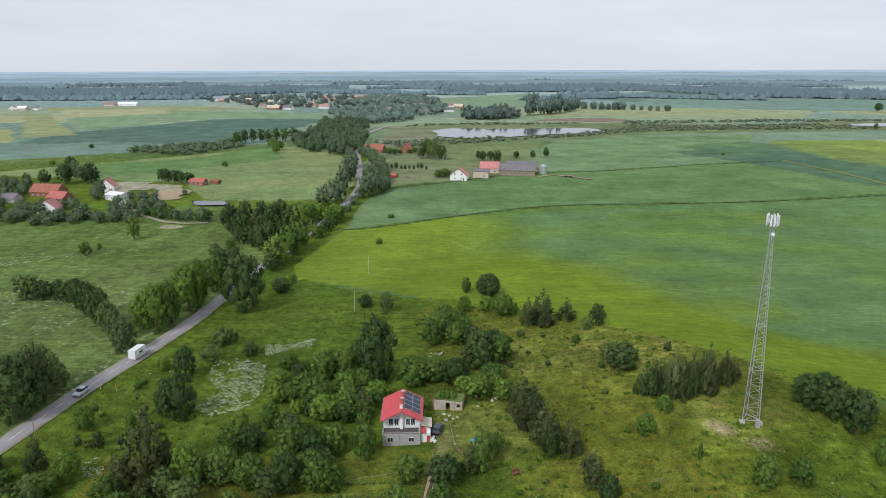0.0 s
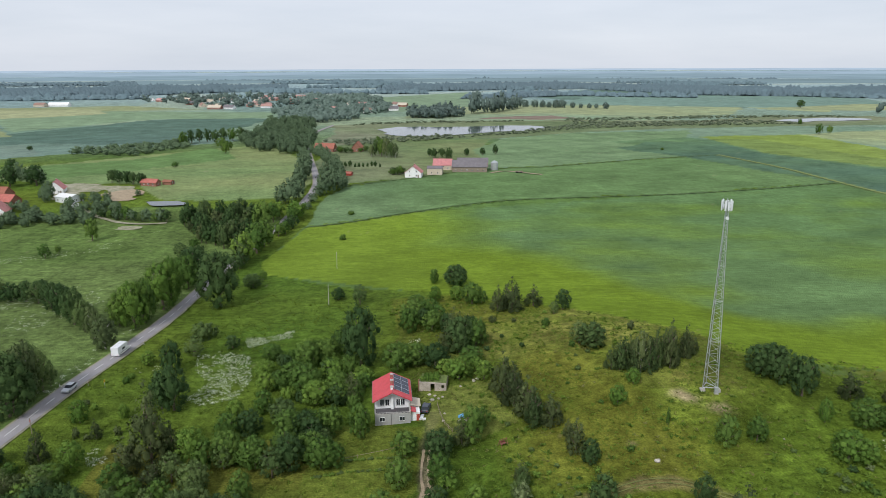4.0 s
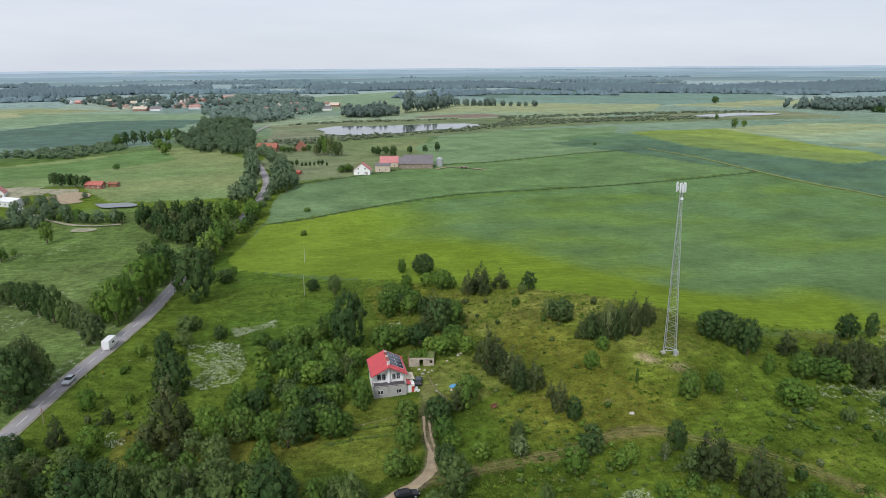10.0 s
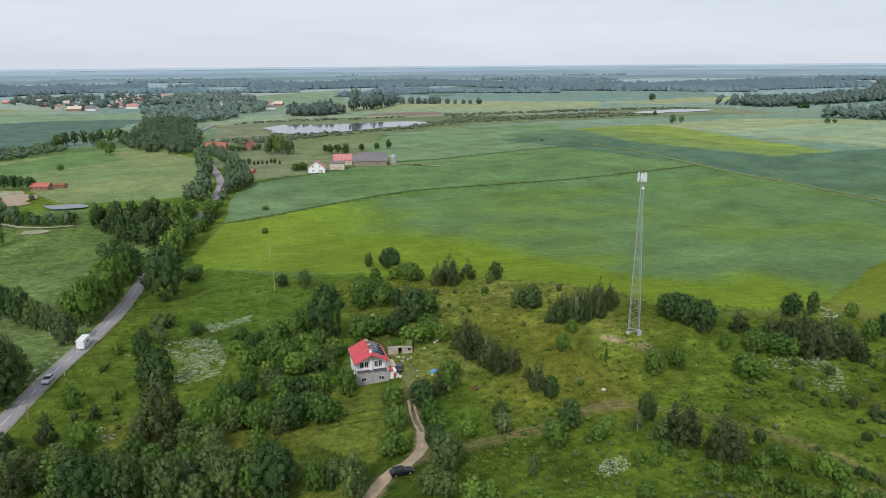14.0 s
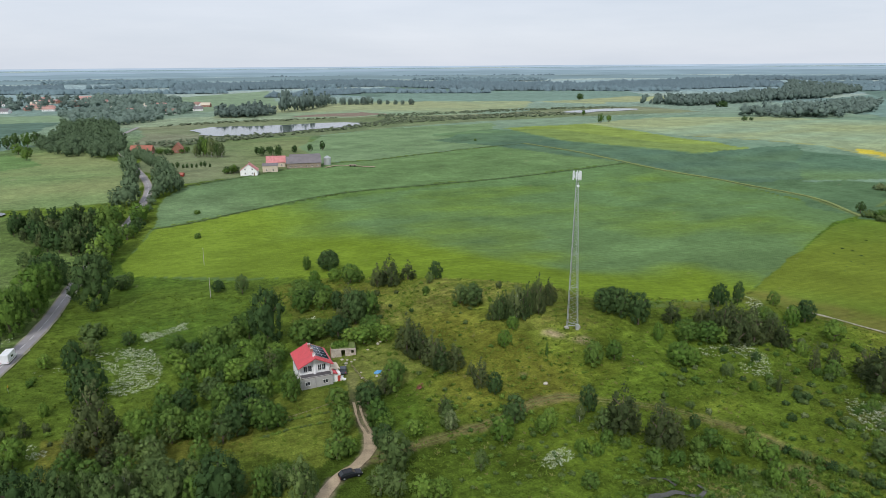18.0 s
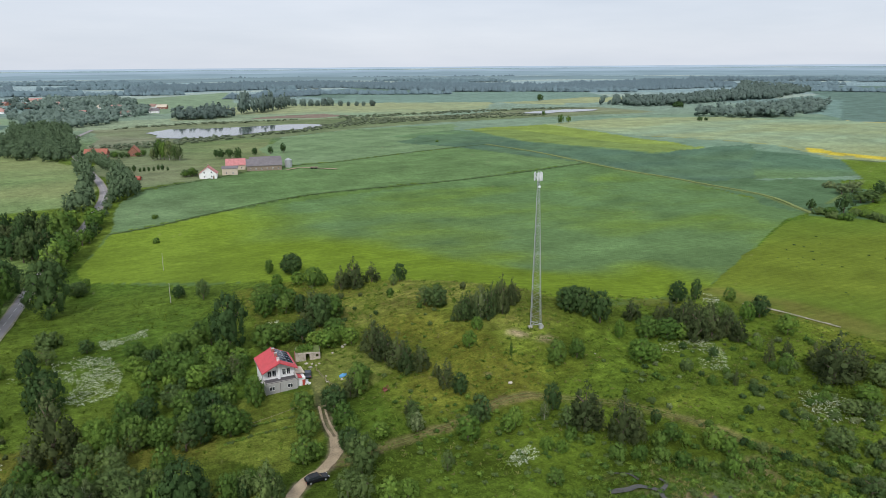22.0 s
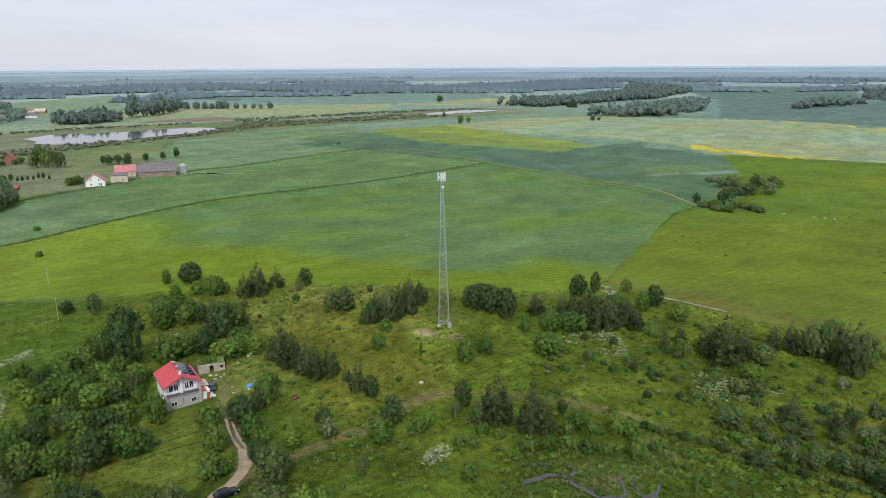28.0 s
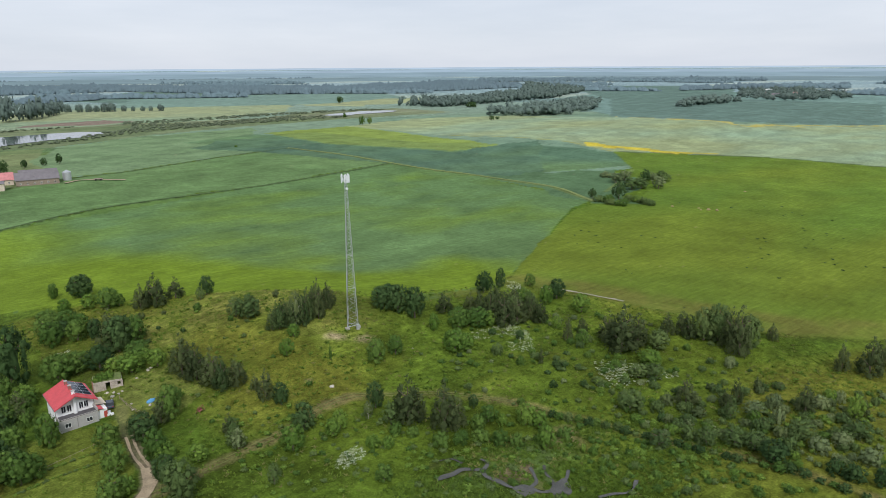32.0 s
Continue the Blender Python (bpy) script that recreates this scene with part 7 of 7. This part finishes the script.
row([(80, 70), (86, 58), (89, 42), (92, 30), (95, 20), (96, 10), (97, 4)], 2.2, 49, ("grey", "dark", "broad", "dark"), 1.25, 1.6, "hedge along the ditch", 0.6)
thicket([(92, 54), (103, 43), (121, 32), (150, 21), (104, 6), (99, 16), (95, 32), (91, 46)], 2.7, 50, ("grey", "lime", "willow", "broad", "grey"), 1.0, 1.35, "scrub on the eastern slope", 0.75)
thicket([(78, 59), (86, 48), (89, 31), (92, 19), (92, 11), (66, 37), (67, 46)], 2.6, 78, ("broad", "lime", "grey", "broad"), 0.95, 1.1, "leafy bushes by the marsh", 0.75)
thicket([(97, 72), (111, 76), (126, 68), (121, 60), (108, 62), (98, 58), (93, 64)], 3.2, 79, ("willow", "grey", "lime"), 0.95, 1.2, "scrub on the eastern slope", 0.7)

thicket([(-60, 1180), (-20, 1160), (10, 1230), (-10, 1290), (-60, 1290)], 26, 65, ("far",), 6, 11, "village trees", 0.7)

thicket([(12, 112), (34, 128), (52, 138), (58, 150), (40, 160), (22, 150), (14, 130)], 6.0, 66, ("lime", "broad", "grey", "broad"), 0.7, 0.8, "low shrubs on the hillside", 0.6)
thicket([(8, 98), (40, 100), (60, 90), (50, 76), (20, 80)], 5.5, 67, ("lime", "broad", "grey"), 0.7, 0.8, "low shrubs on the hillside", 0.55)
thicket([(96, 118), (118, 116), (140, 100), (150, 70), (128, 84)], 6.0, 68, ("pine", "broad", "grey"), 0.9, 1.1, "scrub on the eastern slope", 0.6)

thicket([(72, 116), (108, 122), (138, 104), (152, 62), (124, 38), (96, 58), (72, 84)], 5.4, 70, ("broad", "grey", "dark", "willow", "broad"), 0.95, 1.3, "scrub on the eastern slope", 0.6)
thicket([(52, 84), (74, 92), (96, 62), (112, 30), (84, 34), (58, 72)], 4.6, 75, ("broad", "broad", "grey", "lime"), 0.85, 1.0, "leafy bushes by the marsh", 0.6)
thicket([(-4, 160), (22, 196), (52, 180), (44, 150), (16, 152)], 9, 76, ("broad", "dark", "pine"), 1.1, 1.8, "low shrubs on the hilltop", 0.5)

for bed in ([(-19.7, 119.6), (-14.3, 119.9), (-7.3, 119.9)], [(-25.4, 114.2), (-17.7, 115.5), (-7.8, 115.7)]):
    row(bed, 0.8, 90, ("lime", "grey"), 0.5, 0.45, "garden beds", 0.2)
thicket([(42, 83), (54, 77), (67, 62), (73, 53), (61, 42), (35, 66)], 2.1, 91, ("lime", "broad", "broad", "grey"), 0.85, 0.75, "hummocks in the marsh", 0.35)
thicket([(19, 118), (30, 109), (47, 95), (53, 83), (50, 71), (7, 80)], 2.6, 92, ("lime", "broad", "grey"), 0.7, 0.7, "low shrubs on the hillside", 0.45)

# ---- woods farther off, each one mass of crowns ----
CLUMP = [crown(dome_lobes(7, 0.5, 0.62, 0.4, 0.22, 0.38, 0.55), 84, 0.11, 0.75, skin=PEBBLE) for _ in range(6)]
TINY = [crown(dome_lobes(3, 0.45, 0.55, 0.36, 0.3, 0.46, 0.6), 24, 0.15, 0.8, skin=PEBBLE) for _ in range(6)]
DOT = []
for _ in range(9):
    v_ = PEBBLE[0] * (1 + 0.28 * rng.standard_normal((len(PEBBLE[0]), 1)))
    v_ = np.column_stack([v_[:, :2] * (1.15 - 0.45 * np.clip(v_[:, 2:3], -1, 1)), 0.45 + 0.5 * v_[:, 2]])
    DOT.append((v_, PEBBLE[1], PEBBLE[2], PEBBLE[0] * 0.5 + (0, 0, 0.8)))


def woods(name, polys, gap, seed, size, tall, leaf, label, templates=None, keep=0.93):
    g = np.random.default_rng(seed)
    spots = []
    for poly in polys:
        for x, y in scatter(poly, gap, seed, keep):
            f = g.uniform(0.6, 1.4)
            roll = 1 + 0.3 * float(soft_noise(np.array(x), np.array(y), 110, seed, 2))
            spots.append((x, y, size * f, tall * f * roll))
    return baked(name, spots, templates or CLUMP, LEAF[leaf], label, "wood")


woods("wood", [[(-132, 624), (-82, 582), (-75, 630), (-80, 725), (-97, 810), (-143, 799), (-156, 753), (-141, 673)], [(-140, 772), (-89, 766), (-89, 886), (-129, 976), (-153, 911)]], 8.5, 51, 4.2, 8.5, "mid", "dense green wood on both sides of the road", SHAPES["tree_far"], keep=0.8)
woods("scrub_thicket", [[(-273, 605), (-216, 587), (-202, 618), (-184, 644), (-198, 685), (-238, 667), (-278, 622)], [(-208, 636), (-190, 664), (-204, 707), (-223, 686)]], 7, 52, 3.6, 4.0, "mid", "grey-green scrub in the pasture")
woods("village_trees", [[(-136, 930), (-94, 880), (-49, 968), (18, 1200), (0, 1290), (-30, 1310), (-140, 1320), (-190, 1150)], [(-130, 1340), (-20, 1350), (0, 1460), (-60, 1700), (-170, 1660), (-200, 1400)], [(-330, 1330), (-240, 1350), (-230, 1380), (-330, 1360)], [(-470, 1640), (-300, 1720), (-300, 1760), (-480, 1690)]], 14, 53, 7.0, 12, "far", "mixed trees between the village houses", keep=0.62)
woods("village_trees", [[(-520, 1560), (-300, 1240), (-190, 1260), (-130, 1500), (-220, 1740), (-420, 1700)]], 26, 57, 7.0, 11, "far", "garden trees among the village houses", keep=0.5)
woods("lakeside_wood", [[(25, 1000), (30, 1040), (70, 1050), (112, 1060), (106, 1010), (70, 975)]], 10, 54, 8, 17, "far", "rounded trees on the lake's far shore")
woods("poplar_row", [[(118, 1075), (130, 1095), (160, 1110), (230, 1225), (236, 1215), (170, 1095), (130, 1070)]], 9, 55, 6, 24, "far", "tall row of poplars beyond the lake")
row([(252, 1254), (288, 1225), (310, 1222)], 13, 56, ("far",), 6, 12, "trees along a far lane")
row([(327, 1216), (374, 1181)], 14, 57, ("far",), 4.5, 9, "trees along a far lane")
woods("shore_scrub", [[(-70, 690), (-20, 700), (10, 730), (90, 730), (150, 780), (220, 840), (240, 900), (320, 880), (480, 900), (520, 830), (440, 820), (340, 820), (240, 800), (150, 745), (100, 720), (40, 690), (-40, 640)], [(230, 905), (250, 960), (350, 960), (500, 970), (640, 960), (660, 930), (520, 940), (350, 920)], [(-60, 870), (20, 900), (130, 905), (220, 925), (130, 925), (0, 925)]], 6.0, 58, 3.0, 2.2, "reed", "grey-green reeds and willow scrub round the lake", TINY, keep=0.6)
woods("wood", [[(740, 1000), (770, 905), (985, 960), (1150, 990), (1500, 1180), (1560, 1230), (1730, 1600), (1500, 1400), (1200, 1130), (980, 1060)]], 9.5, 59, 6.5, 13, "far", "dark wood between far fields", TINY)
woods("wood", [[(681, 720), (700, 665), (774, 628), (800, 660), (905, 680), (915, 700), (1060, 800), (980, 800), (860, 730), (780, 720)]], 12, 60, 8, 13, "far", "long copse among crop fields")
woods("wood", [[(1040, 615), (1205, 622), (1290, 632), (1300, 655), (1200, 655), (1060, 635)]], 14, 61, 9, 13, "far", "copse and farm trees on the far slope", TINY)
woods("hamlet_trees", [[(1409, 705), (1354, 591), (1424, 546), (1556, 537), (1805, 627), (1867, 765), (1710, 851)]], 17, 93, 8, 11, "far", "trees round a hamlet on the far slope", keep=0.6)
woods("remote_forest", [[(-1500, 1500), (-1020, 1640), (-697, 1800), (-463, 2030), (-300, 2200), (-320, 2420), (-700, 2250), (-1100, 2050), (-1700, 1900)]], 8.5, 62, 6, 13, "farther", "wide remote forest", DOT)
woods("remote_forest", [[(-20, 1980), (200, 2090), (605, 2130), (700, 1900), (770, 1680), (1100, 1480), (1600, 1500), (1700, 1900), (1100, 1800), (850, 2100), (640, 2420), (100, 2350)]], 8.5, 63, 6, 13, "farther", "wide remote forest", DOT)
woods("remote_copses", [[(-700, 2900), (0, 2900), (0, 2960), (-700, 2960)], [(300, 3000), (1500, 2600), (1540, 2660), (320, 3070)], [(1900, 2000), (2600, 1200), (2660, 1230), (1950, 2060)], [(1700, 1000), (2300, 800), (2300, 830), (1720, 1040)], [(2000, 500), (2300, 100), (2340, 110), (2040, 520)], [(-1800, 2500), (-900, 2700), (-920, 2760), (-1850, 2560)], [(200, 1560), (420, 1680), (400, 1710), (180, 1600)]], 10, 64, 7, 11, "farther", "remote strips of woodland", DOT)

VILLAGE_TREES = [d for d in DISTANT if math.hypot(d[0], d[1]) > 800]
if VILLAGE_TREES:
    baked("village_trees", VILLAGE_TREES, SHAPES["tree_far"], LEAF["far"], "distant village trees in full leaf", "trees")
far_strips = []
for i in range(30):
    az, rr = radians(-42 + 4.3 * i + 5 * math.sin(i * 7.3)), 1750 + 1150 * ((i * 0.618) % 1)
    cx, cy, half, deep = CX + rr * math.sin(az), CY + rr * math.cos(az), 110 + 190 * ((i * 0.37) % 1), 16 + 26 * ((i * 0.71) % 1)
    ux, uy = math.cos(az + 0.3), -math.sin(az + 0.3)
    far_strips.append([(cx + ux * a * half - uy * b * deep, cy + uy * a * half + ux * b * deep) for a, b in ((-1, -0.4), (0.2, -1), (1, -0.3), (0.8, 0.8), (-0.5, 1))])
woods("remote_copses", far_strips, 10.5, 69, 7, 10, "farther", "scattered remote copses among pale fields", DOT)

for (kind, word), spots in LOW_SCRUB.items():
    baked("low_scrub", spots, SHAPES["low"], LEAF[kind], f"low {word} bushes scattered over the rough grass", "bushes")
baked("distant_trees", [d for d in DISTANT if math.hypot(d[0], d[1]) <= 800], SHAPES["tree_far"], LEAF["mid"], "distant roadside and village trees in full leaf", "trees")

# ---- grass, weeds and flowers ----
def tuft(k, size, lean):
    V, Q = [], []
    for i in range(k):
        a = rng.uniform(0, 2 * math.pi)
        d = rng.uniform(0, 0.55)
        x, y = d * math.cos(a), d * math.sin(a)
        b = rng.uniform(0, 2 * math.pi)
        c, s = math.cos(b) * size, math.sin(b) * size
        lx, ly, hh = lean * rng.standard_normal(), lean * rng.standard_normal(), rng.uniform(0.5, 1)
        V += [(x - c, y - s, 0), (x + c, y + s, 0), (x + c * 0.7 + lx, y + s * 0.7 + ly, hh), (x - c * 0.7 + lx, y - s * 0.7 + ly, hh)]
        Q.append((4 * i, 4 * i + 1, 4 * i + 2, 4 * i + 3))
    return np.array(V), np.array(Q), np.zeros((0, 3), int), None


TUFTS = [tuft(9, 0.13, 0.5) for _ in range(6)]


def strewn(poly, gap, seed, size, tall, keep, clumpy=8.0):
    g = np.random.default_rng(seed)
    out = []
    for x, y in scatter(poly, gap, seed, 1.0):
        if float(soft_noise(np.array(x), np.array(y), clumpy, seed, 3)) * 0.9 + keep > g.uniform() and near_line(np.array(x), np.array(y), DRIVE) > 2 and min(near_line(np.array(x), np.array(y), w) for w in (STREAM, *ARMS)) > 1.2:
            f = g.uniform(0.6, 1.4)
            out.append((x, y, size * f, tall * f))
    return out


HILLSIDE = [(-5, 90), (-6, 150), (-10, 220), (18, 222), (50, 187), (80, 160), (140, 146), (156, 100), (170, 50), (140, 0), (60, 35), (20, 60)]
baked("tall_grass", strewn(HILLSIDE, 1.25, 71, 0.6, 0.35, 0.5), TUFTS, GRASS, "uneven tall green meadow grass", "grass")
baked("dry_grass", strewn(HILLSIDE, 2.2, 72, 0.55, 0.4, 0.18), TUFTS, GRASS_DRY, "tufts of dry straw-coloured grass", "grass")
baked("bank_grass", strewn([(-88, 105), (-84, 160), (-74, 235), (-45, 230), (-20, 222), (-8, 150), (-14, 100), (-60, 95)], 1.7, 73, 0.6, 0.45, 0.35), TUFTS, GRASS, "tall grass between the road and the house", "grass")
LEAFY = [tuft(18, 0.11, 0.3) for _ in range(6)]
baked("nettle_patches", strewn(HILLSIDE, 2.2, 74, 1.1, 0.45, 0.2, 12), LEAFY, WEEDS, "patches of leafy weeds and nettles", "weeds")
# extra weeds added here to darken the sun-facing slope
baked("nettle_patches", strewn([(58, 122), (84, 128), (112, 138), (126, 104), (100, 88), (66, 96)], 2.0, 76, 1.1, 0.45, 0.3, 9), LEAFY, WEEDS, "weeds added to darken the slope below the mast", "weeds")
baked("marsh_plants", strewn([(30, 72), (60, 70), (96, 58), (110, 30), (60, 36), (40, 52)], 0.85, 75, 0.7, 0.5, 0.7, 6), LEAFY, SEDGE, "leafy sedge and marsh plants by the stream", "weeds")
baked("reed_litter", strewn([(46, 71), (60, 74), (72, 66), (70, 56), (60, 55), (52, 62)], 0.9, 77, 0.7, 0.5, 0.3, 5), TUFTS, GRASS_DRY, "pale dead reeds lying round the stream", "reeds")
HEADS = [(np.array([(x + dx * 0.05, y + dy * 0.05, z) for x, y, z in [(rng.uniform(-0.5, 0.5), rng.uniform(-0.5, 0.5), rng.uniform(0.8, 1.05)) for _ in range(24)] for dx, dy in ((-1, -1), (1, -1), (1, 1), (-1, 1))]), np.arange(96).reshape(24, 4), np.zeros((0, 3), int), None) for _ in range(4)]
blooms = []
for poly, keep, sd in (([(-63, 177), (-57, 180), (-48, 175), (-45, 159), (-47, 150), (-54, 146), (-59, 150), (-56, 159), (-61, 167)], 0.62, 81), ([(-52, 189), (-46, 189), (-38, 194), (-38, 188), (-46, 184), (-50, 181)], 0.8, 82), ([(-77, 168), (-71, 170), (-70, 168), (-75, 165)], 0.5, 83), ([(96, 117), (111, 114), (110, 106), (103, 96), (95, 98), (101, 107), (93, 111)], 0.35, 84), ([(110, 81), (116, 76), (119, 60), (105, 65), (99, 71)], 0.35, 85), ([(29, 86), (35, 87), (36, 84), (32, 82), (28, 81), (27, 83)], 0.5, 86), ([(142, 146), (144, 140), (131, 129), (130, 134)], 0.3, 87), ([(-4, 180), (0, 181), (0, 178), (-4, 177)], 0.45, 88), ([(-75, 127), (-71, 128), (-67, 123), (-70, 120)], 0.3, 89)):
    blooms += strewn(poly, 0.55, sd, 0.6, 0.7, keep, 6)
baked("white_flowers", blooms, HEADS, FLOWER, "drifts of white flowering cow parsley", "flowers")
wide = []
for poly, keep, sd in (([(-200, 285), (-150, 300), (-118, 335), (-135, 300), (-180, 270)], 0.42, 91), ([(-180, 200), (-120, 190), (-100, 240), (-150, 250)], 0.42, 92), ([(-95, 150), (-92, 180), (-88, 182), (-90, 150)], 0.5, 93), ([(-92, 185), (-86, 200), (-84, 200), (-88, 184)], 0.4, 94)):
    wide += strewn(poly, 1.4, sd, 0.9, 0.7, keep - 0.1, 12)
baked("white_flowers", wide, HEADS, FLOWER, "pale flowers scattered over the western meadow", "flowers")

baked("field_weeds", strewn([(165, 60), (160, 120), (150, 140), (190, 165), (300, 210), (380, 180), (330, 60), (240, 0), (190, 30)], 6.0, 95, 1.0, 0.35, -0.12, 30), LEAFY, LEAF["dark"], "scattered dark weeds in the olive field", "weeds")
